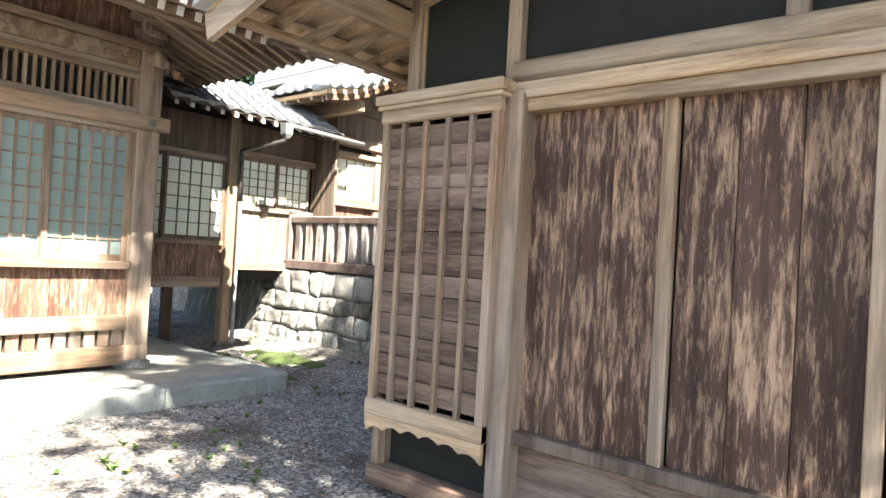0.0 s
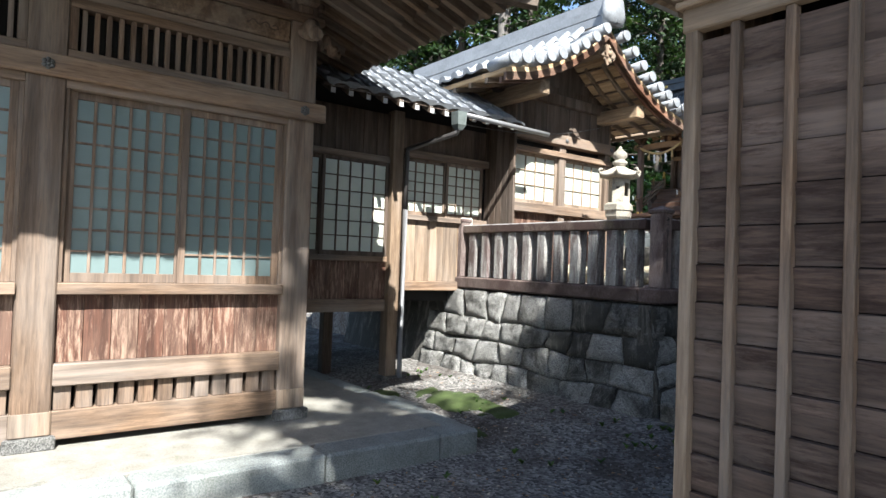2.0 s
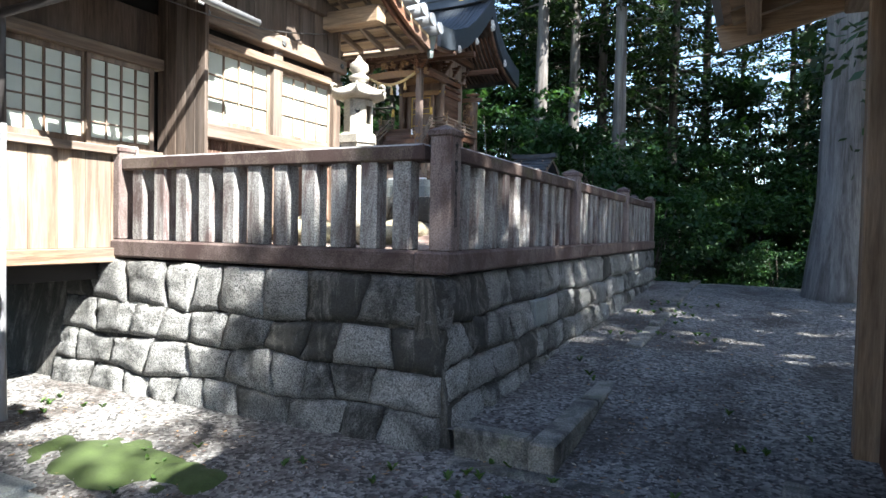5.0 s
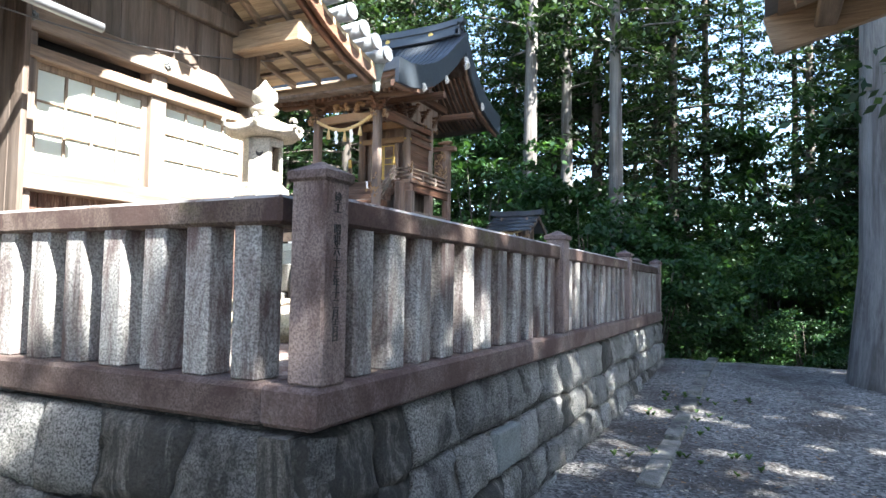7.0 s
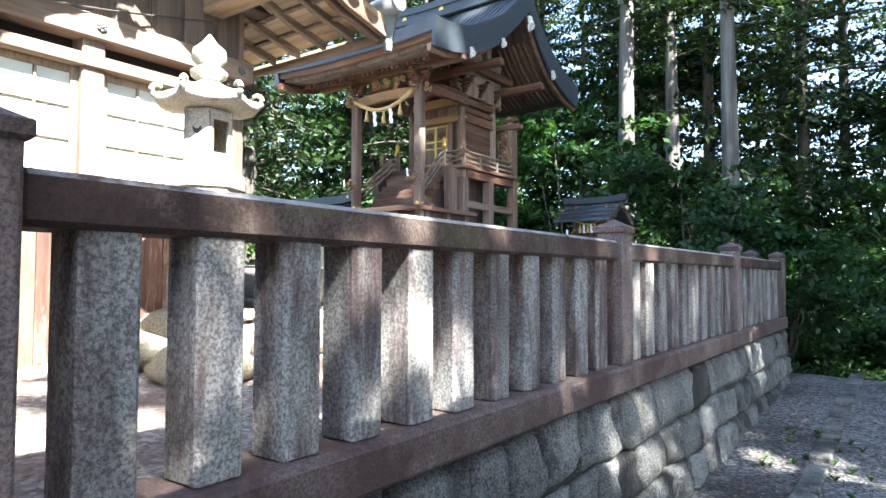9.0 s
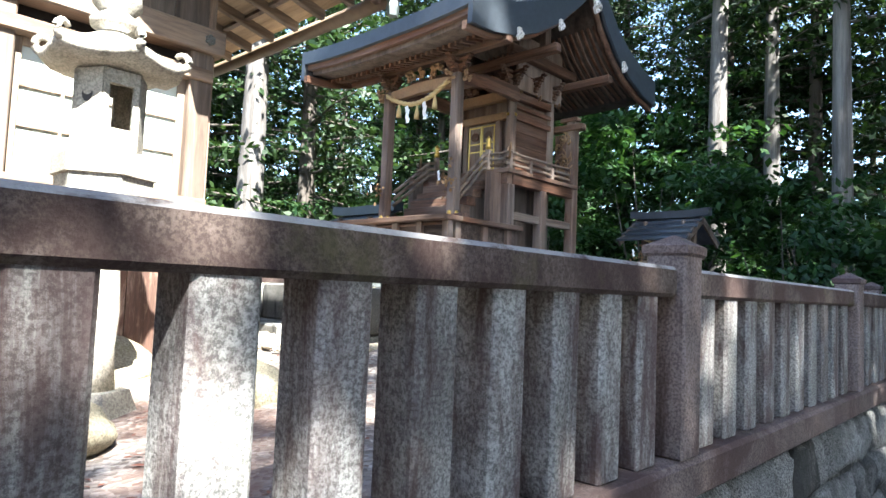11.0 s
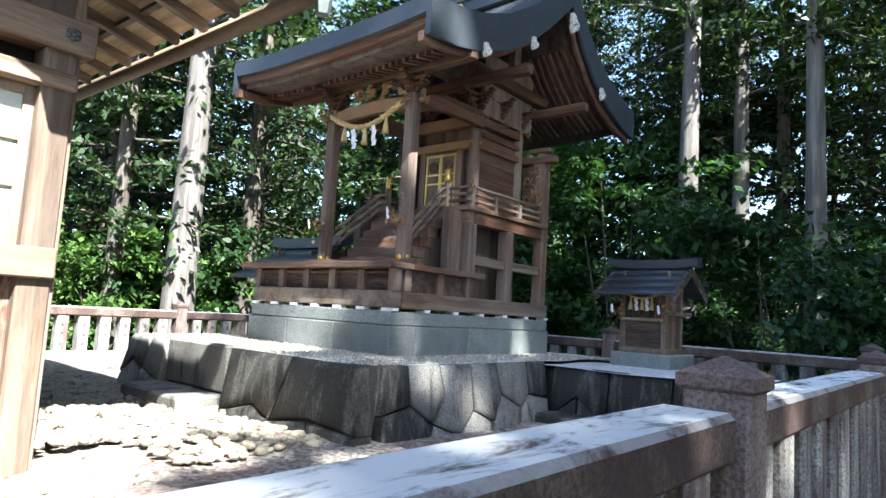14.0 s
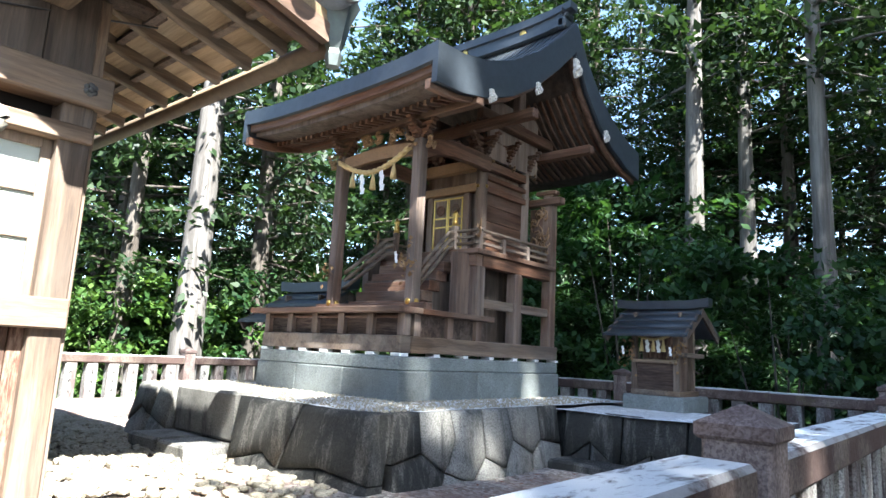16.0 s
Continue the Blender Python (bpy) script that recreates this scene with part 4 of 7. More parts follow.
for yy in (W0 + 0.05, (W0 + W1) / 2 - 0.02, W1 - 0.07):
    boxed("post", WOOD_HALL, whall, WX - 0.16, yy - 0.07, 1.15, WX + 0.012, yy + 0.07, 3.45, 0.008)
boxed("sill_rail", WOOD_HALL_H, whall, WX - 0.12, W0, 2.36, WX + 0.05, W1, 2.50, 0.008)
boxed("head_rail", WOOD_HALL_H, whall, WX - 0.12, W0, 3.24, WX + 0.04, W1, 3.32, 0.006)
b = boxed("tie_beam", WOOD_HALL_H, whall, WX - 0.1, W0 - 0.02, 3.42, WX + 0.06, W1 + 0.06, 3.58, 0.01)
for yy in (W0 + 0.05, (W0 + W1) / 2, W1 - 0.05):
    flower(b, WX + 0.06, yy, 3.50, 0.035)
boxed("base_rail", WOOD_HALL_H, whall, WX - 0.12, W0, 1.18, WX + 0.03, W1, 1.32, 0.008)
for k in range(11):
    a = W0 + (W1 - W0) * k / 11
    boxed("board", WOOD_PANEL, whall, WX - 0.08, a + 0.002, 1.32, WX - 0.045, a + (W1 - W0) / 11 - 0.002, 2.36, 0.003)
for k in range(9):
    a = W0 + (W1 - W0) * k / 9
    boxed("gable_board", WOOD_DARK, whall, WX - 0.06, a + 0.002, 3.58, WX - 0.02 + rb.uniform(-.004, .004), a + (W1 - W0) / 9 - 0.002, 4.30, 0.003)
ymid = (W0 + W1) / 2 - 0.02
for a, b in ((W0 + 0.12, ymid - 0.07), (ymid + 0.07, W1 - 0.14)):
    h = (a + b) / 2
    lattice_door(whall, "window", WX - 0.045, a, b, 2.50, 3.24, 4, 3, PAPER, WOOD_LIGHT_Z, 0.045, 0.018)
for k in range(8):
    boxed("corner_board", WOOD_HALL, whall, WX - 0.3 - 0.3 * k, W1 - 0.03, 1.2, WX - 0.01 - 0.3 * k, W1 + 0.02, 4.0, 0.004)
# roof: ridge along x, the gable faces +x
VX, RY = -7.83, 8.42


def through_points(pts, n):
    """n points evenly between the first and last of a bent line, the ends left out."""
    out = []
    for i in range(1, n):
        t = i / n * (len(pts) - 1)
        k = int(t)
        (a, za), (b, zb) = pts[k], pts[k + 1]
        out.append((a + (b - a) * (t - k), za + (zb - za) * (t - k)))
    return out


left_pts = [(6.48, 4.02), (6.92, 4.11), (7.32, 4.25), (7.72, 4.46), (8.09, 4.71), (RY, 5.00)]
right_pts = [(10.32, 3.98), (9.9, 4.08), (9.5, 4.23), (9.1, 4.44), (8.75, 4.70), (RY, 5.00)]
for pts in (left_pts, right_pts):
    bm = bmesh.new()
    strip(bm, [[(VX + 0.02, y, z), (-12.6, y, z)] for y, z in pts], 0.06)
    part("roof_deck", bm, WOOD_EAVE_LIT, whall)
    bm = bmesh.new()
    for x0, dz, w, t in ((VX + 0.03, -0.06, 0.10, 0.05), (VX - 0.05, -0.10, 0.08, 0.05)):
        strip(bm, [[(x0, y, z + dz), (x0 - t, y, z + dz)] for y, z in pts], w)
    part("bargeboard", bm, WOOD_RED_Y, whall, "curved bargeboard under the verge tiles")
    for k in range(14):
        xr = VX - 0.32 - 0.33 * k
        bm = bmesh.new()
        strip(bm, [[(xr, y, z - 0.062), (xr - 0.05, y, z - 0.062)] for y, z in pts[:-1]], 0.06)
        part("rafter", bm, WOOD_LIGHT_Y, whall)
    for y, z in through_points(pts, 9):
        boxed("batten", WOOD_HALL, whall, -12.0, y - 0.022, z - 0.087, VX - 0.12, y + 0.022, z - 0.062, 0.002)
for y, z in ((7.30, 4.06), (9.37, 4.08)):
    boxed("gable_purlin", WOOD_LIGHT, whall, WX - 0.5, y - 0.09, z - 0.2, VX - 0.1, y + 0.09, z + 0.0, 0.015, "projecting purlin end under the gable")
boxed("ridge_purlin", WOOD_LIGHT, whall, WX - 0.5, RY - 0.08, 4.62, VX - 0.1, RY + 0.08, 4.86, 0.015)
boxed("gable_tie", WOOD_DARK, whall, WX - 0.1, 7.1, 4.02, WX + 0.05, 10.0, 4.18, 0.012)
bm = bmesh.new()
prism(bm, [(7.3, 4.18), (9.7, 4.18), (8.9, 4.62), (RY, 4.9), (7.95, 4.62)], Matrix(((0, 0, 1, WX - 0.06), (1, 0, 0, 0), (0, 1, 0, 0), (0, 0, 0, 1))), 0.04)
part("gable_panel", bm, WOOD_DARK, whall)


def pendant(parent, m, s, material, name="pendant"):
    """A carved gable pendant: a lobed board with scroll bosses."""
    pts = []
    for i in range(36):
        a = 2 * math.pi * i / 36
        r = s * (0.72 + 0.2 * math.cos(3 * a + math.pi / 2) + 0.07 * math.cos(9 * a))
        pts.append((r * math.sin(a), r * math.cos(a) * 1.25))
    bm = bmesh.new()
    prism(bm, pts, m, 0.03)
    for dx, dy, r in ((0, 0.1, 0.28), (-0.45, -0.25, 0.2), (0.45, -0.25, 0.2), (0, -0.7, 0.22), (0, 0.7, 0.15)):
        bmesh.ops.create_uvsphere(bm, u_segments=8, v_segments=5, radius=r * s, matrix=m @ Matrix.Translation((dx * s, dy * s, 0.03)))
    return part(name, bm, material, parent)


pendant(whall, Matrix(((0, 0, 1, VX + 0.01), (1, 0, 0, RY), (0, 1, 0, 4.60), (0, 0, 0, 1))), 0.14, WOOD_LIGHT_Z)
up = [(y - 6.48, z) for y, z in left_pts]


def resample(pts, n):
    out = []
    for i in range(n + 1):
        u = pts[0][0] + (pts[-1][0] - pts[0][0]) * i / n
        for (a, za), (b, zb) in zip(pts, pts[1:]):
            if a - 1e-9 <= u <= b + 1e-9:
                out.append((u, za + (zb - za) * (u - a) / (b - a)))
                break
    return out


tile_field(whall, (VX - 0.42, 6.42, 0.03), (-0.262, 0, 0), 12, [(-u, z) for u, z in resample(up, 8)])
vt = bmesh.new()
rod(vt, (-0.32, 0, 0), (0.10, 0, 0), 0.07, 0.078, 12)
rod(vt, (0.10, 0, 0), (0.125, 0, 0), 0.082, 0.075, 12)
vt_me = mesh_of("verge_tile", vt, TILE)
for pts, n in ((left_pts, 9), (sorted(right_pts), 9)):
    for y, z in resample(pts, n):
        piece("verge_tile", vt_me, whall, (VX + 0.05, y, z + 0.08), (0, radians(-4), 0))
for dz, rr in ((0.02, 0.13), (0.16, 0.12), (0.28, 0.11)):
    beamed("ridge_tile", TILE, whall, (VX + 0.05, RY, 5.08 + dz), (-12.6, RY, 5.08 + dz), rr * 1.6, 0.12)
bm = bmesh.new()
lathe(bm, [(0.05, 0), (0.20, 0.02), (0.24, 0.16), (0.20, 0.36), (0.10, 0.46), (0.02, 0.48)], n=10)
o = part("ridge_end_tile", bm, TILE, whall)
o.location, o.scale = (VX + 0.08, RY, 5.0), (0.5, 1, 1)
gut2 = thing("rain_gutter", "bamboo-brown eave gutter with a green copper hopper", "gutter", (0, 0, 0))
bm = bmesh.new()
tube(bm, [(-12.0, 10.40, 3.90), (VX - 0.02, 10.40, 3.86)], 0.05, 8)
part("gutter", bm, plain("brown_gutter", (0.15, 0.105, 0.065), 0.6, 0, 20, 0.3), gut2)
bm = bmesh.new()
lathe(bm, [(0.035, -0.26), (0.045, -0.20), (0.038, -0.17), (0.05, -0.14), (0.085, 0.0), (0.125, 0.09)], (VX + 0.0, 10.38, 3.98), 5, True)
part("hopper", bm, COPPER_GREEN, gut2, "tulip-shaped patinated copper hopper")
for ob, by in ((passage, (0.20, -0.13, 0.0)), (pipe, (0.20, -0.13, 0.0)), (whall, (0.12, -0.18, -0.06)), (gut2, (0.12, -0.18, -0.06))):
    ob.location = by
# ---- storehouse with the shutter box ----
hut = thing("storehouse", "weathered storehouse with dark-stained shutters and black panels", "storehouse", (0, 0, 0))
BY, BX0, BX1 = 3.24, -3.27, -2.28
boxed("core", DARKNESS, hut, -3.14, 3.62, 0.0, 0.6, 7.6, 3.3, 0)
# shutters
sx = [-2.26, -1.31, -0.36, 0.59]
for a, b in zip(sx, sx[1:]):
    sh = new("shutter")
    sh.parent = hut
    n = 3
    w = (b - a - 0.09) / n
    for k in range(n):
        boxed("board", WOOD_SHUTTER, sh, a + 0.045 + w * k + 0.002, 3.46, 0.5, a + 0.045 + w * (k + 1) - 0.002, 3.49 + rb.uniform(0, 0.004), 2.44, 0.003)
    boxed("stile", WOOD_LIGHT_Z, sh, b - 0.045, 3.42, 0.47, b + 0.03, 3.49, 2.46, 0.005, "paler upright between the shutters")
boxed("sill", WOOD_DARK, hut, -2.3, 3.38, 0.42, 0.62, 3.62, 0.50, 0.008)
boxed("lower_board", WOOD_BOX, hut, -2.3, 3.46, 0.05, 0.62, 3.5, 0.42, 0.004)
boxed("ground_sill", WOOD_DARK, hut, -3.3, 3.30, -0.05, 0.62, 3.46, 0.07, 0.01)
boxed("lintel", WOOD_LIGHT, hut, -2.25, 3.36, 2.44, 0.62, 3.5, 2.52, 0.006)
boxed("head_beam", WOOD_LIGHT, hut, -2.25, 3.33, 2.52, 0.62, 3.5, 2.62, 0.01)
bm = bmesh.new()
rod(bm, (-2.3, 3.44, 2.70), (0.62, 3.44, 2.68), 0.085, 0.08, 14)
part("log_beam", bm, WOOD_LIGHT, hut, "round unsquared beam")
for x in (-3.18, -2.33, -0.74, 0.5):
    boxed("upper_post", WOOD_LIGHT_Z, hut, x - 0.05, 3.40, 2.6, x + 0.05, 3.52, 3.36, 0.006)
for a, b in ((-3.13, -2.38), (-2.28, -0.79), (-0.69, 0.45)):
    boxed("black_panel", BLACK_BOARD, hut, a, 3.47, 2.62, b, 3.50, 3.34, 0)
boxed("corner_post", WOOD_HALL, hut, -2.30, 3.30, 0.0, -2.17, 3.52, 2.55, 0.008)
boxed("corner_post", WOOD_LIGHT_Z, hut, -3.275, 3.44, -0.02, -3.12, 3.60, 3.3, 0.008)
# the shutter box
sb = new("shutter_box")
sb.parent = hut
rows = 13
for k in range(rows):
    z0 = 0.56 + (2.40 - 0.56) * k / rows
    o = beamed("board", WOOD_BOX, sb, (BX0 + 0.03, BY + 0.035, z0 + 0.072), (BX1 - 0.04, BY + 0.035, z0 + 0.072), 0.022, 0.136, (0, -0.15, 1))
for k in range(1, 5):
    x = BX0 + (BX1 - BX0) * k / 5 - 0.005 * k
    boxed("batten", WOOD_HALL, sb, x - 0.017, BY - 0.012, 0.53, x + 0.017, BY + 0.03, 2.43, 0.004)
boxed("stile", WOOD_LIGHT_Z, sb, BX0, BY - 0.02, 0.5, BX0 + 0.05, BY + 0.03, 2.48, 0.005)
boxed("stile", WOOD_HALL, sb, BX1 - 0.06, BY - 0.02, 0.42, BX1, BY + 0.06, 2.48, 0.005)
boxed("side", WOOD_LIGHT_Z, sb, BX0 - 0.005, BY + 0.03, 0.5, BX0 + 0.03, BY + 0.24, 2.5, 0.004)
boxed("top_rail", WOOD_LIGHT, sb, BX0 - 0.01, BY - 0.025, 2.43, BX1 + 0.01, BY + 0.03, 2.55, 0.005)
boxed("cornice", WOOD_LIGHT, sb, BX0 - 0.04, BY - 0.075, 2.55, BX1 + 0.05, BY + 0.26, 2.62, 0.012)
boxed("cornice", WOOD_LIGHT, sb, BX0 - 0.03, BY - 0.05, 2.52, BX1 + 0.03, BY + 0.25, 2.549, 0.006)
boxed("bottom_rail", WOOD_LIGHT, sb, BX0 - 0.02, BY - 0.025, 0.42, BX1, BY + 0.04, 0.53, 0.006)
pts = [(BX0 - 0.02, 0.42)] + [(BX0 + (BX1 - BX0) * i / 24, 0.30 + 0.03 * abs(math.sin(i * math.pi / 4)) + 0.05 * (1 - ((i - 12) / 12) ** 2)) for i in range(25)] + [(BX1, 0.42)]
bm = bmesh.new()
prism(bm, pts, Matrix(((1, 0, 0, 0), (0, 0, 1, BY - 0.02), (0, 1, 0, 0), (0, 0, 0, 1))), 0.03)
part("carved_apron", bm, WOOD_LIGHT, sb, "scalloped apron board")
boxed("leg", WOOD_LIGHT_Z, sb, BX0 + 0.03, BY + 0.02, 0.0, BX0 + 0.09, BY + 0.1, 0.42, 0.004)
boxed("back_panel", BLACK_BOARD, sb, BX0 + 0.1, BY + 0.14, 0.05, BX1, BY + 0.17, 0.5, 0)
boxed("foot_board", WOOD_BOX, sb, BX0, BY + 0.0, -0.06, BX1, BY + 0.05, 0.08, 0.006)
# side wall towards the path
for k in range(12):
    a = 3.62 + 0.33 * k
    boxed("side_board", WOOD_PANEL, hut, -3.17, a, 0.05, -3.13 + rb.uniform(-.004, .004), a + 0.326, 3.2, 0.003)
# roof: eave to the west, ridge along y
RX = -1.4
ez = lambda x: 3.10 + 0.27 * (x + 4.1)
bm = bmesh.new()
strip(bm, [[(-4.16, 2.36, ez(-4.16) + 0.06), (-4.16, 8.5, ez(-4.16) + 0.06)], [(RX, 2.36, ez(RX) + 0.06), (RX, 8.5, ez(RX) + 0.06)], [(1.3, 2.36, ez(-4.1) + 0.06), (1.3, 8.5, ez(-4.1) + 0.06)]], 0.025)
part("roof_deck", bm, WOOD_LIGHT, hut)
bm = bmesh.new()
strip(bm, [[(-4.22, 2.28, ez(-4.2) + 0.11), (-4.22, 8.58, ez(-4.2) + 0.11)], [(RX, 2.28, ez(RX) + 0.16), (RX, 8.58, ez(RX) + 0.16)], [(1.4, 2.28, ez(-4.2) + 0.11), (1.4, 8.58, ez(-4.2) + 0.11)]], 0.05)
part("roof", bm, TILE, hut, "grey tile roof seen from below")
for k in range(17):
    yy = 2.78 + 0.335 * k
    beamed("rafter", WOOD_LIGHT, hut, (-4.1, yy, ez(-4.1) - 0.012), (RX, yy, ez(RX) - 0.012), 0.06, 0.09)
for k in range(8):
    xx = -3.95 + 0.32 * k
    boxed("batten", WOOD_LIGHT_Y, hut, xx - 0.05, 2.4, ez(xx) + 0.029, xx + 0.05, 8.46, ez(xx) + 0.034, 0)
for yy in (2.40, 8.44):
    beamed("bargeboard", WOOD_LIGHT, hut, (-4.2, yy, ez(-4.2) - 0.05), (RX, yy, ez(RX) - 0.05), 0.05, 0.2)
boxed("eave_beam", WOOD_LIGHT_Y, hut, -3.36, 2.5, 3.12, -3.2, 8.45, 3.26, 0.012)
boxed("eave_beam", WOOD_LIGHT_Y, hut, -4.0, 2.42, 3.03, -3.9, 8.45, 3.075, 0.008)
for x in (-3.3, -2.3):
    boxed("projecting_beam", WOOD_LIGHT_Y, hut, x - 0.08, 2.4, 3.30, x + 0.08, 3.5, 3.46, 0.015)
boxed("far_post", WOOD_LIGHT_Z, hut, -3.3, 7.5, -0.1, -3.14, 7.66, 3.2, 0.008)
# ---- main shrine on its terrace ----
# the shrine, its terrace and all on it are drawn on a plan of their own, then set in the yard
YARD = Matrix.Translation((-0.4273, 0.6225, 0.2376)) @ Matrix.Diagonal((0.912, 0.912, 0.912, 1))


def in_yard(ob):
    ob.matrix_basis = YARD @ ob.matrix_basis
    return ob



terrace = thing("stone_terrace", "dark stained fitted-stone terrace topped with white gravel", "terrace", (0, 0, 0), kind="structure")
TZ = 1.87
bm = bmesh.new()
box(bm, -11.72, 11.98, 1.0, -8.58, 15.5, TZ - 0.05)
box(bm, -8.7, 14.12, 1.0, -6.9, 15.2, TZ - 0.08)
part("terrace_core", bm, STONE_BLACK, terrace)
tg = sheet("gravel_top", steps([(-11.68, -8.53, 50)]), steps([(11.93, 15.5, 40)]), lambda x, y: TZ - 0.015, GRAVEL_WHITE, 0.012, 2)
tg.parent = terrace
tg2 = sheet("gravel_top", steps([(-8.56, -6.9, 24)]), steps([(14.02, 15.2, 18)]), lambda x, y: TZ - 0.045, GRAVEL_WHITE, 0.012, 2)
tg2.parent = terrace


def slab_stone(pts, m, depth, r):
    """A fitted stone with a many-sided outline, its face chamfered and uneven."""
    c = Vector((sum(p[0] for p in pts) / len(pts), sum(p[1] for p in pts) / len(pts)))
    bm = bmesh.new()
    back = [bm.verts.new(m @ Vector((x, y, -0.12))) for x, y in pts]
    rim = [bm.verts.new(m @ Vector((x, y, depth * 0.3))) for x, y in pts]
    top = [bm.verts.new(m @ Vector((c.x + (x - c.x) * 0.84, c.y + (y - c.y) * 0.84, depth * r.uniform(0.8, 1.2)))) for x, y in pts]
    mid = bm.verts.new(m @ Vector((c.x, c.y, depth * 1.25)))
    n = len(pts)
    for i in range(n):
        j = (i + 1) % n
        bm.faces.new((back[i], back[j], rim[j], rim[i]))
        bm.faces.new((rim[i], rim[j], top[j], top[i])).smooth = True
        bm.faces.new((top[i], top[j], mid)).smooth = True
    return bm


rt = random.Random(31)


def cells(u0, u1, v0, v1, nu, r):
    """Five- to six-sided fitted cells in two staggered rows."""
    out = []
    w = (u1 - u0) / nu
    vm = (v0 + v1) / 2
    zig = []
    for i in range(2 * nu + 1):
        zig.append((u0 + w * i / 2, vm + (0.10 if i % 2 else -0.07) * r.uniform(0.6, 1.2)))
    for i in range(nu):
        a, b, c = zig[2 * i], zig[2 * i + 1], zig[2 * i + 2]
        out.append([(a[0], a[1]), (b[0], b[1]), (c[0], c[1]), (c[0] + 0.02, v1), (a[0] + 0.02, v1)])
    for i in range(nu - 1):
        a, b, c = zig[2 * i + 1], zig[2 * i + 2], zig[2 * i + 3]
        out.append([(a[0] - 0.01, v0), (c[0] - 0.01, v0), (c[0], c[1]), (b[0], b[1]), (a[0], a[1])])
    a, b = zig[0], zig[1]
    out.append([(a[0], v0), (b[0] - 0.01, v0), b, a])
    a, b = zig[-2], zig[-1]
    out.append([(a[0] - 0.01, v0), (b[0], v0), b, a])
    return out


def shrink(pts, k=0.965):
    c = (sum(p[0] for p in pts) / len(pts), sum(p[1] for p in pts) / len(pts))
    return [(c[0] + (x - c[0]) * k, c[1] + (y - c[1]) * k) for x, y in pts]


ROUGH_GREY = stone("fitted_grey_stone", (0.28, 0.27, 0.245), (0.12, 0.115, 0.105), stains=0.42, mossy=0.1, streak=1.0)
# right face, looking +x
T1, T0 = TZ - 0.01, 1.10
mr = Matrix(((0, -0.16, 0.99, -8.50 + 0.16 * 1.2 + 0.09), (1, 0, 0, 0), (0, 1, 0, 0), (0, 0, 0, 1)))
right_face = ([(12.30, 1.60), (12.52, 1.46), (12.66, 1.66), (12.62, T1), (12.30, T1)], [(12.66, 1.66), (12.52, 1.46), (12.80, 1.36), (12.98, 1.52), (12.98, T1), (12.62, T1)],
              [(12.98, 1.52), (13.22, 1.42), (13.34, 1.62), (13.30, T1), (12.98, T1)], [(13.34, 1.62), (13.60, 1.50), (13.72, 1.60), (13.72, T1), (13.30, T1)],
              [(12.02, T0), (12.36, T0), (12.52, 1.46), (12.30, 1.60), (12.02, 1.55)], [(12.36, T0), (12.74, T0), (12.80, 1.36), (12.52, 1.46)],
              [(12.74, T0), (13.10, T0), (13.22, 1.42), (12.98, 1.52), (12.80, 1.36)], [(13.10, T0), (13.52, T0), (13.60, 1.50), (13.34, 1.62), (13.22, 1.42)],
              [(13.52, T0), (14.02, T0), (14.02, 1.55), (13.72, 1.60), (13.60, 1.50)], [(13.72, 1.60), (14.02, 1.55), (14.02, T1), (13.72, T1)], [(12.02, 1.55), (12.30, 1.60), (12.30, T1), (12.02, T1)])
for c in right_face:
    part("stone", slab_stone(shrink(c, 0.97), mr, 0.03, rt), STONE_BLACK if c[0][0] < 12.1 or c[0][0] > 13.65 else ROUGH_GREY, terrace)
# front face, looking -y
mf = Matrix(((1, 0, 0, 0), (0, 0.16, -0.99, 11.90 - 0.16 * 1.2 - 0.09), (0, 1, 0, 0), (0, 0, 0, 1)))
front_face = ([(-9.98, T0), (-9.42, T0), (-9.36, 1.42), (-9.55, 1.50), (-9.98, 1.40)], [(-9.98, 1.40), (-9.55, 1.50), (-9.36, 1.42), (-9.22, T1), (-9.98, T1)],
              [(-9.42, T0), (-8.92, T0), (-8.95, 1.48), (-9.36, 1.42)], [(-9.36, 1.42), (-8.95, 1.48), (-8.46, 1.44), (-8.46, T1), (-9.22, T1)], [(-8.92, T0), (-8.42, T0), (-8.46, 1.44), (-8.95, 1.48)],
              [(-11.75, T0), (-11.32, T0), (-11.30, 1.58), (-11.48, 1.66), (-11.7, 1.5)],
              [(-11.7, 1.5), (-11.48, 1.66), (-11.30, 1.58), (-11.22, T1), (-11.62, T1)], [(-11.32, T0), (-10.98, T0), (-10.98, 1.5), (-11.30, 1.58)], [(-11.30, 1.58), (-10.98, 1.5), (-10.96, T1), (-11.22, T1)])
for c in front_face:
    part("stone", slab_stone(shrink(c, 0.975), mf, 0.035, rt), STONE_BLACK if c[0][0] > -10.2 else ROUGH_GREY, terrace)
boxed("step_stone", ROUGH_GREY, terrace, -11.0, 11.55, 1.1, -10.52, 11.95, 1.50, 0.02)
boxed("step_stone", ROUGH_GREY, terrace, -10.51, 11.55, 1.1, -10.06, 11.95, 1.49, 0.02)
boxed("step_stone", ROUGH_GREY, terrace, -10.95, 11.9, 1.5, -10.02, 12.1, TZ, 0.02)
# side arm with the little shrine
for c in cells(-8.45, -6.9, 1.12, TZ - 0.04, 3, rt):
    part("stone", slab_stone(shrink(c), Matrix(((1, 0, 0, 0), (0, 0.06, -0.99, 14.02 - 0.06), (0, 1, 0, 0), (0, 0, 0, 1))), 0.03, rt), STONE_BLACK, terrace)
boxed("step_stone", STONE_BLACK, terrace, -8.4, 13.72, 1.1, -7.6, 14.0, 1.46, 0.02)

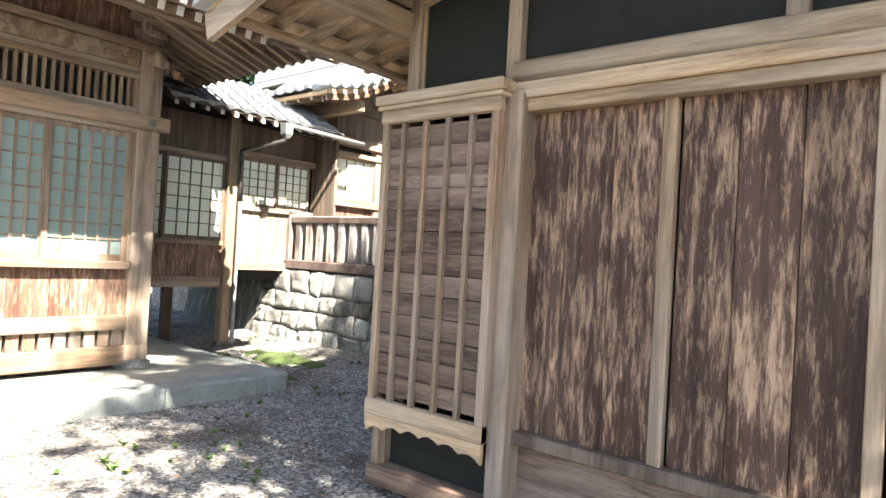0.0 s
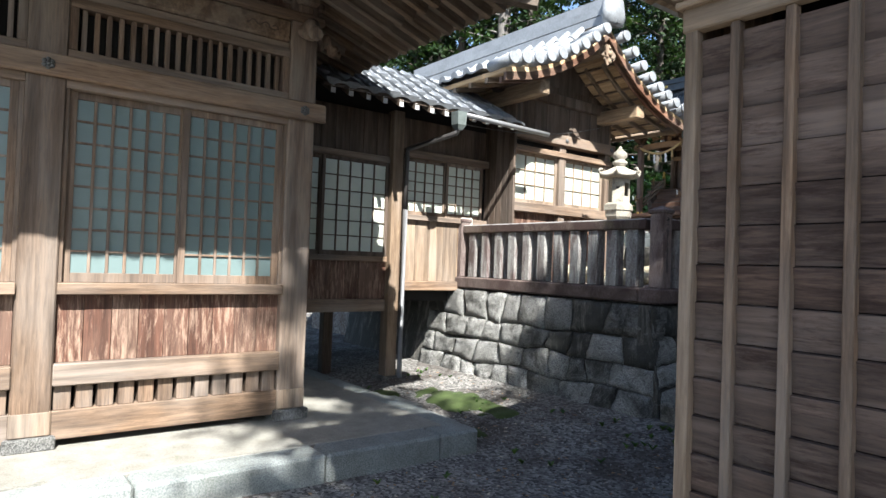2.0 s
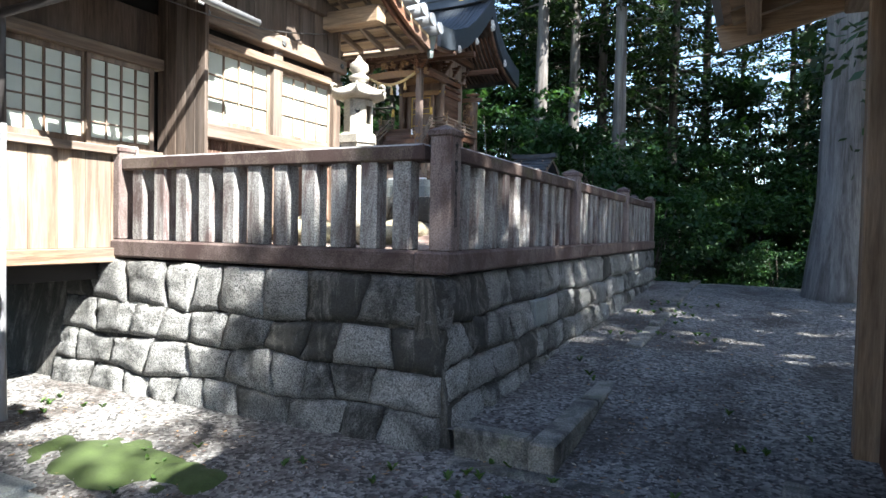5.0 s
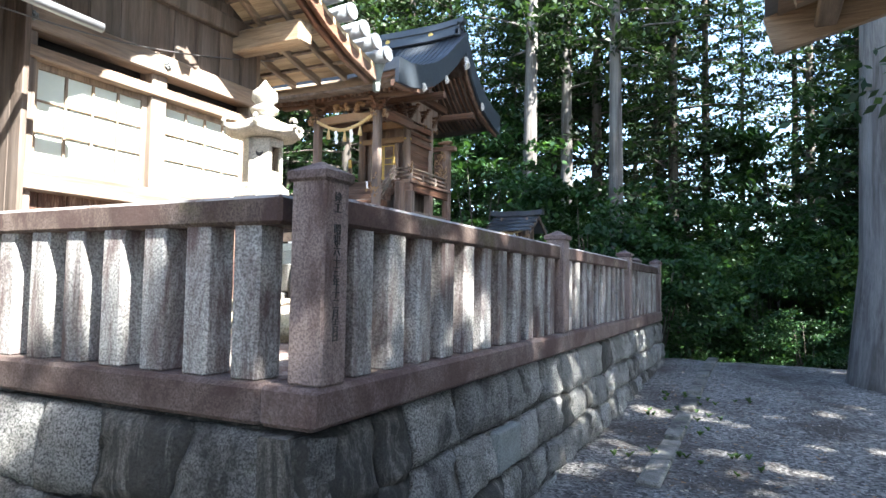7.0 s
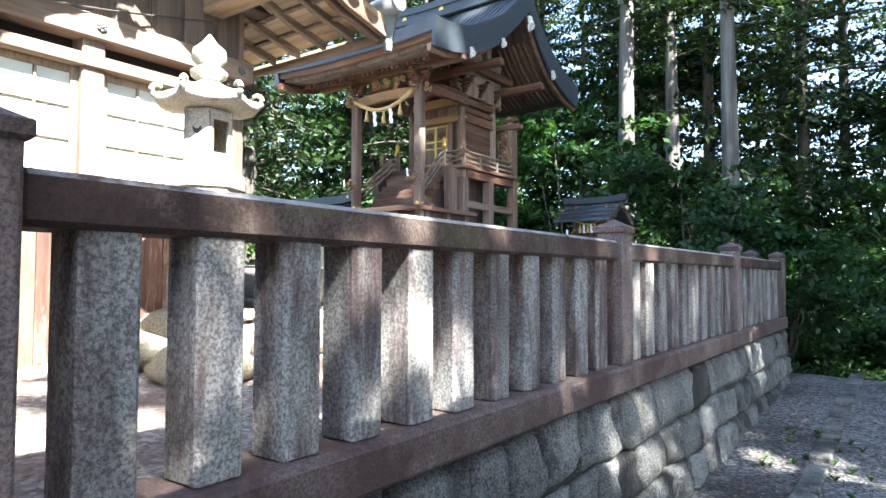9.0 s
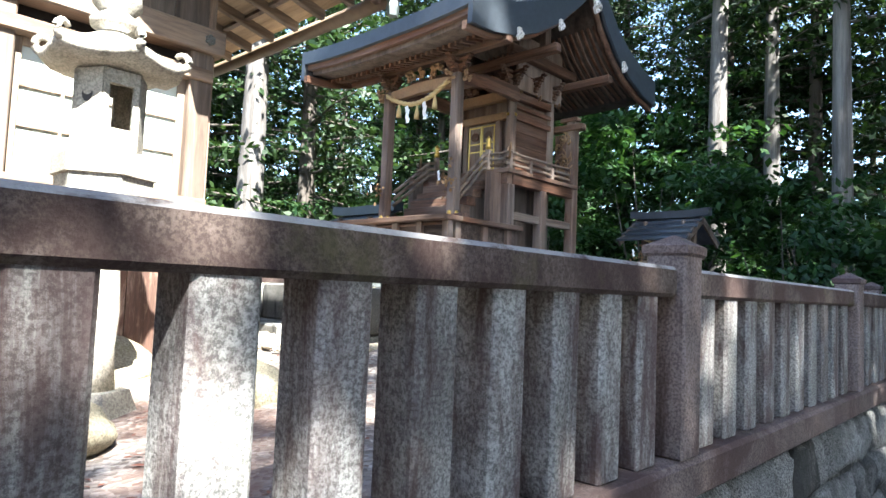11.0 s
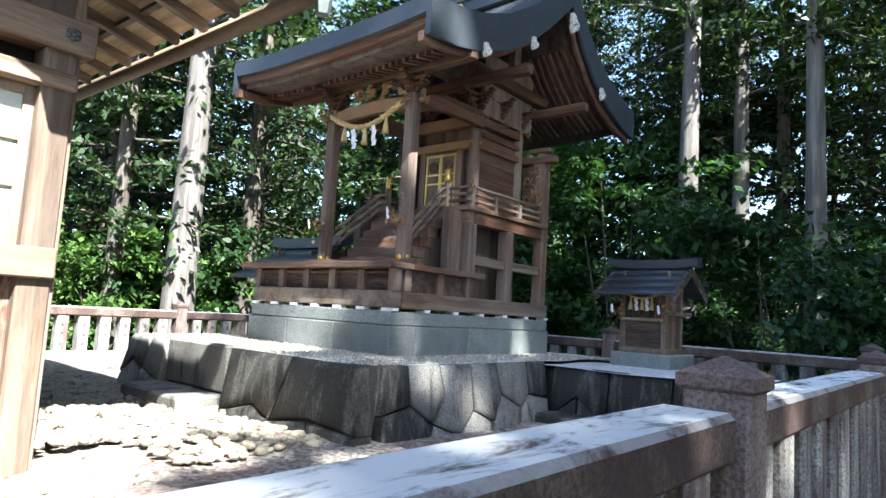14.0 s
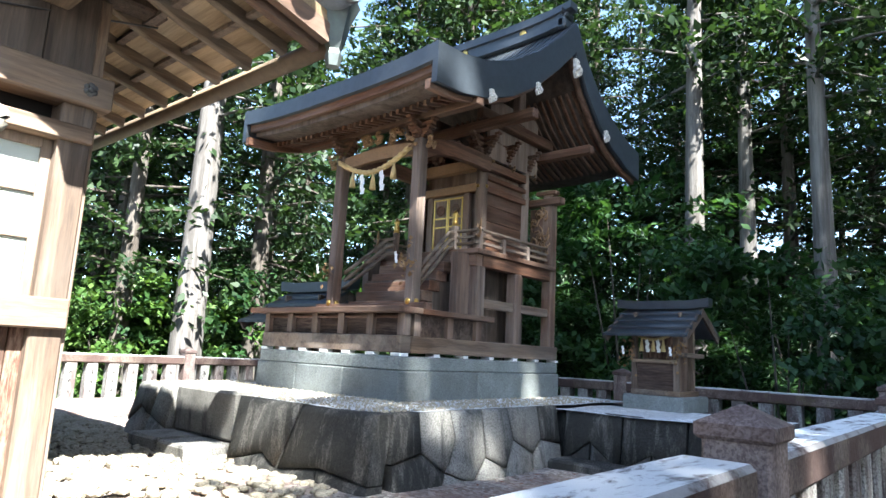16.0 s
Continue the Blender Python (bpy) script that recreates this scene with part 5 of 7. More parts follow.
shrine = thing("main_shrine", "small ornate cedar shrine with a curved copper roof", "shrine", (0, 0, 0))
CX = -9.86
# granite base in two courses
base = new("stone_base")
base.parent = shrine
for x0, x1 in ((-0.97, -0.35), (-0.35, 0.3), (0.3, 0.97)):
    boxed("base_stone", STONE_BASE, base, CX + x0 + 0.002, 12.08, TZ - 0.1, CX + x1 - 0.002, 12.4, 2.09, 0.01)
for y0, y1 in ((12.4, 13.1), (13.1, 13.8), (13.8, 14.5)):
    boxed("base_stone", STONE_BASE, base, CX - 0.97, y0 + 0.002, TZ - 0.1, CX + 0.97, y1 - 0.002, 2.09, 0.01)
boxed("base_course", STONE_BASE, base, CX - 0.955, 12.095, 2.092, CX + 0.955, 14.485, 2.205, 0.01)
bm = bmesh.new()
for i in range(7):
    for x, y in ((CX - 0.9 + 0.3 * i, 12.13), (CX + 0.91, 12.15 + 0.385 * i)):
        box(bm, x - 0.05, y - 0.035, 2.205, x + 0.05, y + 0.035, 2.232)
part("pad_stone", bm, PAINT_WHITE, base, "pale stone pads under the sill")
boxed("sill_beam", WOOD_HALL_H, shrine, CX - 0.95, 12.10, 2.232, CX + 0.95, 12.22, 2.37, 0.008)
boxed("sill_beam", WOOD_HALL_H, shrine, CX + 0.83, 12.221, 2.232, CX + 0.955, 14.48, 2.37, 0.008)
boxed("sill_beam", WOOD_HALL_H, shrine, CX - 0.955, 12.221, 2.232, CX - 0.83, 14.48, 2.37, 0.008)
boxed("under_floor", WOOD_DARK, shrine, CX - 0.80, 12.26, 2.24, CX + 0.80, 13.25, 2.54, 0)
boxed("back_panel", WOOD_DARK, shrine, CX - 0.8, 13.3, 2.3, CX + 0.55, 14.4, 3.2, 0)
for i in range(6):
    x = CX - 0.92 + 1.84 * i / 5
    boxed("stud", WOOD_RED_Z, shrine, x - 0.04, 12.12, 2.37, x + 0.04, 12.2, 2.55, 0.004)
for i in range(5):
    a = CX - 0.88 + 1.84 * i / 5
    boxed("panel", WOOD_BOX, shrine, a, 12.16, 2.37, a + 0.288, 12.19, 2.55, 0.003)
    boxed("panel_strip", WOOD_RED, shrine, a, 12.13, 2.51, a + 0.288, 12.159, 2.53, 0.002)
for yy in (12.3, 12.72, 13.12):
    boxed("stud", WOOD_RED_Z, shrine, CX + 0.84, yy - 0.04, 2.37, CX + 0.94, yy + 0.04, 2.55, 0.004)
boxed("panel", WOOD_BOX, shrine, CX + 0.87, 12.22, 2.37, CX + 0.90, 13.28, 2.55, 0.003)
boxed("floor_plate", WOOD_RED, shrine, CX - 1.08, 12.02, 2.55, CX + 1.0, 12.30, 2.60, 0.006)
boxed("floor_plate", WOOD_RED_Y, shrine, CX + 0.72, 12.301, 2.55, CX + 1.0, 13.28, 2.598, 0.006)
boxed("floor_plate", WOOD_RED_Y, shrine, CX - 1.0, 12.301, 2.55, CX - 0.72, 13.28, 2.598, 0.006)
boxed("lower_floor", WOOD_RED, shrine, CX - 0.72, 12.3, 2.55, CX + 0.72, 13.2, 2.59, 0.004)
# front posts
for s in (-1, 1):
    p = boxed("front_post", WOOD_RED_Z, shrine, CX + s * 0.55 - 0.055, 12.565, 2.59, CX + s * 0.55 + 0.055, 12.675, 4.22, 0.012, "flaking chamfered front post")
    for a in (0.0, math.pi / 2):
        for q in (-1, 1):
            bm = bmesh.new()
            lathe(bm, [(0.03, 0), (0.03, 0.006), (0.018, 0.012), (0.004, 0.02)], n=12)
            o = part("gilt_stud", bm, GOLD, p)
            if a:
                o.location, o.rotation_euler = (CX + s * 0.55 + 0.056 * q, 12.62, 2.69), (0, radians(90 * q), 0)
            else:
                o.location, o.rotation_euler = (CX + s * 0.55, 12.62 + 0.056 * q, 2.69), (radians(-90 * q), 0, 0)
boxed("front_beam", WOOD_RED, shrine, CX - 0.75, 12.56, 2.61, CX + 0.75, 12.68, 2.68, 0.006)
# steps
for i in range(6):
    z = 2.62 + 0.105 * i
    boxed("step", WOOD_RED, shrine, CX - 0.46, 12.74 + 0.10 * i, z, CX + 0.46, 12.74 + 0.10 * i + 0.16, z + 0.10, 0.006)
boxed("stair_back", WOOD_DARK, shrine, CX - 0.44, 12.95, 2.6, CX + 0.44, 13.4, 2.95, 0)
boxed("stair_side", WOOD_RED_Z, shrine, CX + 0.58, 13.10, 2.60, CX + 0.67, 13.29, 3.22, 0.006)
boxed("stair_side", WOOD_RED_Z, shrine, CX - 0.67, 13.10, 2.60, CX - 0.58, 13.29, 3.22, 0.006)
# veranda
VZ = 3.27
boxed("veranda_floor", WOOD_RED, shrine, CX - 0.80, 13.24, VZ - 0.05, CX + 0.80, 13.72, VZ, 0.006)
boxed("veranda_floor", WOOD_RED_Y, shrine, CX + 0.44, 13.721, VZ - 0.05, CX + 0.80, 14.68, VZ, 0.006)
boxed("veranda_floor", WOOD_RED_Y, shrine, CX - 0.80, 13.721, VZ - 0.05, CX - 0.44, 14.68, VZ, 0.006)
boxed("veranda_beam", WOOD_RED, shrine, CX - 0.76, 13.27, VZ - 0.17, CX + 0.76, 13.37, VZ - 0.052, 0.006)
for s in (-1, 1):
    x = CX + s * 0.72
    boxed("veranda_beam", WOOD_RED_Y, shrine, x - 0.05, 13.371, VZ - 0.17, x + 0.05, 14.66, VZ - 0.052, 0.006)
    for yy in (13.34, 13.98, 14.66):
        boxed("veranda_post", WOOD_RED_Z, shrine, x - 0.06, yy - 0.06, 2.37, x + 0.06, yy + 0.06, VZ - 0.17 if yy < 14.5 else 4.16, 0.01)
    boxed("brace_beam", WOOD_HALL_H, shrine, x - 0.035, 13.40, 2.70, x + 0.035, 14.6, 2.79, 0.006)
    for yy, zz in ((13.36, VZ), (13.75, VZ), (14.2, VZ)):
        boxed("rail_post", WOOD_RED_Z, shrine, x - 0.025, yy - 0.025, VZ, x + 0.025, yy + 0.025, VZ + (0.22 if yy < 13.5 else 0.16), 0.004)
    for z, w in ((VZ + 0.055, 0.03), (VZ + 0.12, 0.028)):
        boxed("rail", WOOD_HALL_H, shrine, x - w / 2, 13.28, z, x + w / 2, 14.6, z + w, 0.004)
        boxed("rail", WOOD_X, shrine, min(x, CX + s * 0.4), 13.33, z + 0.001, max(x, CX + s * 0.4), 13.36, z + 0.001 + w, 0.004)
    bm = bmesh.new()
    rod(bm, (x, 13.28, VZ + 0.20), (x, 14.6, VZ + 0.20), 0.017, 0.017, 8)
    rod(bm, (x + s * 0.06, 13.345, VZ + 0.2), (CX + s * 0.4, 13.345, VZ + 0.2), 0.017, 0.017, 8)
    part("top_rail", bm, WOOD_HALL_H, shrine)
    for zz, k in ((VZ + 0.21, 1.0), (VZ + 0.13, 0.85)):
        bm = bmesh.new()
        tube(bm, [(x + 0.1 * k * math.sin(a), 13.345 - 0.1 * k * math.sin(a), zz + 0.07 * (1 - math.cos(a)) * 1.5) for a in [-1.3 + 0.26 * i for i in range(11)]], [0.006 + 0.012 * math.sin(math.pi * i / 10) for i in range(11)], 6)
        part("horned_rail_end", bm, WOOD_CARVED, shrine, "upturned crossing rail ends like horns")
    # newel with gilt finial and sloping stair rails
    nx = CX + s * 0.42
    n = boxed("newel_post", WOOD_RED_Z, shrine, nx - 0.03, 13.30, VZ - 0.2, nx + 0.03, 13.36, VZ + 0.26, 0.008)
    bm = bmesh.new()
    lathe(bm, [(0.032, 0), (0.032, 0.05), (0.024, 0.058), (0.034, 0.066), (0.02, 0.08), (0.034, 0.11), (0.026, 0.135), (0.004, 0.165)], (nx, 13.33, VZ + 0.26), 12)
    part("gilt_finial", bm, GOLD, n, "gilt onion finial")
    for dz in (0.20, 0.12, 0.04):
        bm = bmesh.new()
        tube(bm, [(nx, 13.33, VZ + dz), (nx + s * 0.02, 13.22, VZ + dz - 0.03), (nx + s * 0.06, 12.98, VZ + dz - 0.24), (nx + s * 0.1, 12.72, VZ + dz - 0.46)], 0.02, 6)
        part("stair_rail", bm, WOOD_HALL_H, shrine)
# inner chamber
QX, QY0, QY1, QZ = 0.44, 13.72, 14.52, 4.36
boxed("chamber", WOOD_RED_Z, shrine, CX - QX + 0.04, QY0 + 0.06, VZ, CX + QX - 0.04, QY1 - 0.02, QZ, 0)
for s in (-1, 1):
    for yy in (QY0, QY1):
        bm = bmesh.new()
        rod(bm, (CX + s * QX, yy, VZ), (CX + s * QX, yy, QZ), 0.065, 0.062, 16)
        part("round_post", bm, WOOD_RED_Z, shrine)
    for z, h in ((VZ, 0.06), (3.98, 0.07), (4.12, 0.05), (4.24, 0.09)):
        boxed("girt", WOOD_RED_Y, shrine, CX + s * QX - 0.035 - 0.04 * s + 0.04 * s, QY0 + 0.03, z, CX + s * QX + 0.055 * s if s > 0 else CX + s * QX + 0.035, QY1 - 0.03, z + h, 0.005)
    for k in range(5):
        z = VZ + 0.06 + k * 0.172
        boxed("wall_board", WOOD_RED_Y, shrine, CX + s * QX - 0.015, QY0 + 0.05, z + 0.002, CX + s * QX + 0.015, QY1 - 0.05, z + 0.17, 0.003)
for z, h in ((VZ, 0.06), (3.98, 0.09), (4.22, 0.12)):
    boxed("girt", WOOD_CARVED, shrine, CX - QX + 0.03, QY0 - 0.06, z, CX + QX - 0.03, QY0 + 0.03, z + h, 0.006)
for x in (-0.26, 0.26):
    boxed("jamb", WOOD_RED_Z, shrine, CX + x - 0.035, QY0 - 0.04, VZ + 0.06, CX + x + 0.035, QY0 + 0.03, 3.98, 0.005)
for s in (-1, 1):
    d = boxed("chamber_door", WOOD_RED_Z, shrine, CX + (0.003 if s > 0 else -0.222), QY0 - 0.02, VZ + 0.07, CX + (0.222 if s > 0 else -0.003), QY0 + 0.02, 3.97, 0.004, "panelled door with gilt bands")
    for z in (VZ + 0.12, VZ + 0.35, 3.72, 3.93):
        boxed("gilt_band", GOLD, d, CX + s * 0.012 - (0.0 if s > 0 else 0.2), QY0 - 0.028, z, CX + s * 0.012 + (0.2 if s > 0 else 0.0), QY0 - 0.021, z + 0.016, 0)
    for x in (0.012, 0.20):
        boxed("gilt_band", GOLD, d, CX + s * x - 0.008, QY0 - 0.029, VZ + 0.1, CX + s * x + 0.008, QY0 - 0.0215, 3.95, 0)
    bm = bmesh.new()
    lathe(bm, [(0.06, 0), (0.06, 0.012), (0.045, 0.014), (0.042, 0.006), (0.02, 0.014), (0.002, 0.016)], n=18)
    o = part("round_crest", bm, WOOD_RED, d)
    o.location, o.rotation_euler = (CX + s * 0.11, QY0 - 0.02, 3.82), (radians(90), 0, 0)
for s in (-1, 1):
    for a in range(3):
        bm = bmesh.new()
        lathe(bm, [(0.02, 0), (0.02, 0.008), (0.004, 0.014)], n=10)
        o = part("gilt_stud", bm, GOLD, shrine)
        o.location, o.rotation_euler = (CX + s * QX + (0.066 if a == 1 else 0.0), QY0 - (0.066 if a != 1 else -0.0), 4.03), (0, radians(90), 0) if a == 1 else (radians(90), 0, 0)
    # carved side screen at the back of the veranda
    bm = bmesh.new()
    for k in range(26):
        a, b2 = rt.uniform(0.09, 0.26), rt.uniform(VZ + 0.12, 3.92)
        ang = rt.uniform(0, 6.28)
        pts = [(CX + s * (QX + a + 0.05 * math.cos(ang + q * 0.9) * q * 0.4), 14.60, b2 + 0.06 * math.sin(ang + q * 0.9) * q * 0.5) for q in range(5)]
        tube(bm, pts, [0.014, 0.016, 0.014, 0.011, 0.006], 5)
    part("carved_screen", bm, WOOD_CARVED, shrine, "pierced floral carving")
    boxed("screen_frame", WOOD_RED_Z, shrine, CX + s * (QX + 0.17) - 0.13, 14.615, VZ + 0.02, CX + s * (QX + 0.17) + 0.13, 14.64, 3.95, 0.003)
    boxed("screen_head", WOOD_RED, shrine, CX + s * 0.66 - 0.24, 14.57, 3.98, CX + s * 0.66 + 0.24, 14.69, 4.06, 0.008)
    boxed("screen_head", WOOD_RED, shrine, CX + s * 0.70 - 0.13, 14.58, 4.10, CX + s * 0.70 + 0.13, 14.68, 4.15, 0.008)


# brackets, noses, carvings
def bracket(x, y, z, n=3, w=0.10):
    bm = bmesh.new()
    for k in range(n):
        ww = w * (0.6 + 0.45 * k)
        zz = z + 0.062 * k
        box(bm, x - ww, y - 0.028, zz, x + ww, y + 0.028, zz + 0.034, 0.006)
        box(bm, x - 0.027, y - ww, zz + 0.001, x + 0.027, y + ww, zz + 0.033, 0.006)
        for dx, dy in ((-ww, 0), (ww, 0), (0, -ww), (0, ww)):
            box(bm, x + dx - 0.03, y + dy - 0.03, zz + 0.034, x + dx + 0.03, y + dy + 0.03, zz + 0.06, 0.005)
    part("bracket", bm, WOOD_RED, shrine)


def carving(name, c, size, n, seed, mat=WOOD_CARVED):
    """A lumpy high-relief carving of curls and rolls."""
    r = random.Random(seed)
    bm = bmesh.new()
    for k in range(n):
        p = Vector((c[0] + r.uniform(-1, 1) * size[0], c[1] + r.uniform(-1, 1) * size[1], c[2] + r.uniform(-0.8, 1) * size[2]))
        a0, rad = r.uniform(0, 6.28), r.uniform(0.25, 0.5) * size[2]
        pts = [p + Vector((math.cos(a0 + q * 0.8) * rad * (1 - q * 0.11), r.uniform(-1, 1) * 0.3 * size[1], math.sin(a0 + q * 0.8) * rad * (1 - q * 0.11))) for q in range(8)]
        tube(bm, pts, [0.10 * size[2] + 0.16 * size[2] * math.sin(math.pi * (q + 0.5) / 8) for q in range(8)], 6)
    return part(name, bm, mat, shrine)


for s in (-1, 1):
    bracket(CX + s * 0.55, 12.62, 4.22, 3, 0.11)
    carving("beast_head", (CX + s * 0.67, 12.62, 4.16), (0.06, 0.03, 0.06), 9, 40 + s)["label"] = "carved beast-head beam nose"
    carving("beast_head", (CX + s * 0.55, 12.50, 4.16), (0.03, 0.05, 0.05), 7, 44 + s)
    for yy in (QY0, 14.1, QY1):
        bracket(CX + s * QX, yy, QZ, 4, 0.10)
        carving("beam_nose", (CX + s * (QX + 0.13), yy, 4.30), (0.04, 0.03, 0.04), 5, 60 + s + int(yy * 10))
    # curved tie from the front post to the chamber
    bm = bmesh.new()
    pts = [(12.66, 4.10), (12.85, 4.19), (13.1, 4.24), (13.4, 4.25), (13.7, 4.24)]
    strip(bm, [[(CX + s * 0.53 - 0.04, y, z + 0.09), (CX + s * 0.53 + 0.04, y, z + 0.09)] for y, z in pts], 0.15)
    part("curved_tie", bm, WOOD_RED_Y, shrine, "bowed tie beam")
for x in (-0.2, 0.2):
    bracket(CX + x, QY0, QZ, 3, 0.08)
bm = bmesh.new()
strip(bm, [[(CX - 0.5 + 0.1 * i, 12.585, 4.19 + 0.03 * math.sin(math.pi * i / 10)), (CX - 0.5 + 0.1 * i, 12.655, 4.19 + 0.03 * math.sin(math.pi * i / 10))] for i in range(11)], 0.12)
part("rainbow_beam", bm, WOOD_CARVED, shrine, "slightly arched lintel")
carving("dragon_carving", (CX, 12.60, 4.30), (0.30, 0.03, 0.08), 26, 77)["label"] = "lively high-relief dragon carving"
carving("frieze_carving", (CX + 0.47, 14.1, 4.55), (0.03, 0.3, 0.06), 16, 78, WOOD_RED)
boxed("purlin", WOOD_RED, shrine, CX - 1.25, 12.57, 4.40, CX + 1.25, 12.67, 4.49, 0.008)
boxed("purlin", WOOD_RED, shrine, CX - 1.2, 13.52, 4.60, CX + 1.2, 13.62, 4.70, 0.008)
boxed("purlin", WOOD_RED, shrine, CX - 1.2, 14.68, 4.55, CX + 1.2, 14.78, 4.65, 0.008)
boxed("gable_beam", WOOD_RED_Y, shrine, CX + 0.5, 13.5, 4.72, CX + 0.6, 14.9, 4.84, 0.01)
boxed("gable_post", WOOD_RED_Z, shrine, CX + 0.5, 14.16, 4.84, CX + 0.6, 14.28, 5.4, 0.008)
boxed("gable_wall", WOOD_RED_Z, shrine, CX + 0.46, 13.75, 4.36, CX + 0.5, 14.7, 5.05, 0)
boxed("gable_wall", WOOD_RED_Z, shrine, CX - 0.5, 13.75, 4.36, CX - 0.46, 14.7, 5.05, 0)
# roof: sweeping front slope, shorter back slope
front = [(12.02, 4.70), (12.35, 4.715), (12.7, 4.79), (13.1, 4.95), (13.5, 5.20), (13.9, 5.53), (14.25, 5.86)]
rear = [(15.85, 4.80), (15.5, 4.87), (15.1, 5.02), (14.8, 5.21), (14.5, 5.50), (14.25, 5.86)]
R0, R1 = CX - 1.56, CX + 1.26


def rise(t):
    """How far the eave line lifts towards the verges."""
    return 0.05 * abs(t) ** 3


for pts, nm in ((front, "front"), (rear, "rear")):
    cols = [i / 12 * 2 - 1 for i in range(13)]
    for mat, dz0, th, inset in ((COPPER, 0.0, 0.15, 0.0), (WOOD_RED, -0.152, 0.07, 0.05), (WOOD_DARK, -0.224, 0.05, 0.10)):
        bm = bmesh.new()
        rows = []
        for i, (y, z) in enumerate(pts):
            dy = (inset if nm == "front" else -inset) * (1 - i / (len(pts) - 1))
            rows.append([((R0 + R1) / 2 + t * ((R1 - R0) / 2 - inset), y + dy, z + dz0 + rise(t)) for t in cols])
        strip(bm, rows, th)
        part("roof_layer", bm, mat, shrine, "dark copper roof sheet" if mat is COPPER else "eave boards under the copper")
    # standing seams
    for k in range(28):
        t = -0.98 + 1.96 * k / 27
        bm = bmesh.new()
        strip(bm, [[((R0 + R1) / 2 + t * (R1 - R0) / 2 - 0.006, y, z + 0.012 + rise(t)), ((R0 + R1) / 2 + t * (R1 - R0) / 2 + 0.006, y, z + 0.012 + rise(t))] for y, z in pts], 0.014)
        part("roof_seam", bm, COPPER, shrine)
    for k in range(32):
        t = -0.93 + 1.86 * k / 31
        x = (R0 + R1) / 2 + t * (R1 - R0) / 2
        rr = pts[1:-1]
        bm = bmesh.new()
        strip(bm, [[(x - 0.017, y, z - 0.28 + rise(t)), (x + 0.017, y, z - 0.28 + rise(t))] for y, z in rr], 0.045)
        part("rafter", bm, WOOD_RED_Y, shrine)
    for s, x in ((-1, R0 + 0.03), (1, R1 - 0.03)):
        bm = bmesh.new()
        strip(bm, [[(x - 0.03, y, z - 0.10), (x + 0.03, y, z - 0.10)] for y, z in pts], 0.20)
        part("bargeboard", bm, COPPER, shrine, "dark copper-clad sweeping bargeboard")
        bm = bmesh.new()
        strip(bm, [[(x - s * 0.10, y, z - 0.26), (x - s * 0.04, y, z - 0.26)] for y, z in pts], 0.08)
        part("inner_barge", bm, WOOD_RED_Y, shrine)
pc = {12.75: (4.52, 0.062), 13.5: (4.86, 0.062), 14.25: (5.36, 0.105), 14.95: (4.80, 0.07)}
for y, (z, s) in pc.items():
    for x in (R1 - 0.005, R0 - 0.025):
        pendant(shrine, Matrix(((0, 0, 1, x), (1, 0, 0, y), (0, 1, 0, z), (0, 0, 0, 1))), s, WHITE_CARVED)["label"] = "whitened carved pendant"
# ridge
for z0, z1, w, over in ((5.80, 5.88, 0.30, 0.0), (5.88, 5.97, 0.20, -0.04), (5.97, 6.02, 0.26, -0.02), (6.02, 6.10, 0.15, 0.06)):
    bm = bmesh.new()
    n = 12
    xs = [R0 + 0.1 - over + (R1 - R0 - 0.2 + 2 * over) * i / n for i in range(n + 1)]
    strip(bm, [[(x, 14.25 - w / 2, z1 + 0.06 * abs(2 * i / n - 1) ** 4), (x, 14.25 + w / 2, z1 + 0.06 * abs(2 * i / n - 1) ** 4)] for i, x in enumerate(xs)], z1 - z0)
    part("ridge", bm, COPPER, shrine)
for x in (CX + 0.62, CX - 0.24, CX - 0.98):
    bm = bmesh.new()
    lathe(bm, [(0.045, 0), (0.045, 0.008), (0.034, 0.010), (0.02, 0.016), (0.002, 0.018)], n=18)
    o = part("gilt_crest", bm, GOLD, shrine)
    o.location, o.rotation_euler = (x, 14.145, 5.925), (radians(90), 0, 0)
for s, x in ((1, R1 - 0.12), (-1, R0 + 0.12)):
    bm = bmesh.new()
    for k in range(9):
        a = math.pi * (k / 8) - math.pi / 2
        tube(bm, [(x, 14.25 + 0.10 * math.sin(a + q * 0.6) * (1 - q * 0.1), 5.93 + 0.12 * math.cos(a + q * 0.6) * (1 - q * 0.1)) for q in range(4)], 0.025, 6)
    box(bm, x - 0.05, 14.10, 5.82, x + 0.05, 14.40, 5.95, 0.02)
    part("ridge_ornament", bm, COPPER, shrine, "scrolled ridge-end ornament")
in_yard(terrace).location += Vector((0.25, -0.62, 0))
in_yard(shrine)
# sacred rope with paper streamers
rope = thing("sacred_rope", "twisted straw rope with tassels and paper streamers", "shimenawa", (0, 0, 0))
rp = [(CX - 0.5 + 1.0 * i / 24, 12.53, 4.13 - 0.17 * math.sin(math.pi * i / 24)) for i in range(25)]
for ph in (0, 2.1, 4.2):
    bm = bmesh.new()
    tube(bm, [(x, y + 0.014 * math.cos(ph + i * 1.3), z + 0.014 * math.sin(ph + i * 1.3)) for i, (x, y, z) in enumerate(rp)], 0.017, 6)
    part("strand", bm, ROPE, rope)


def tassel(parent, x, y, z, h, r0=0.012, r1=0.032):
    bm = bmesh.new()
    lathe(bm, [(r1, -h), (r1 * 0.8, -h * 0.6), (r0, -h * 0.15), (r0, 0)], (x, y, z), 9)
    part("tassel", bm, ROPE, parent)


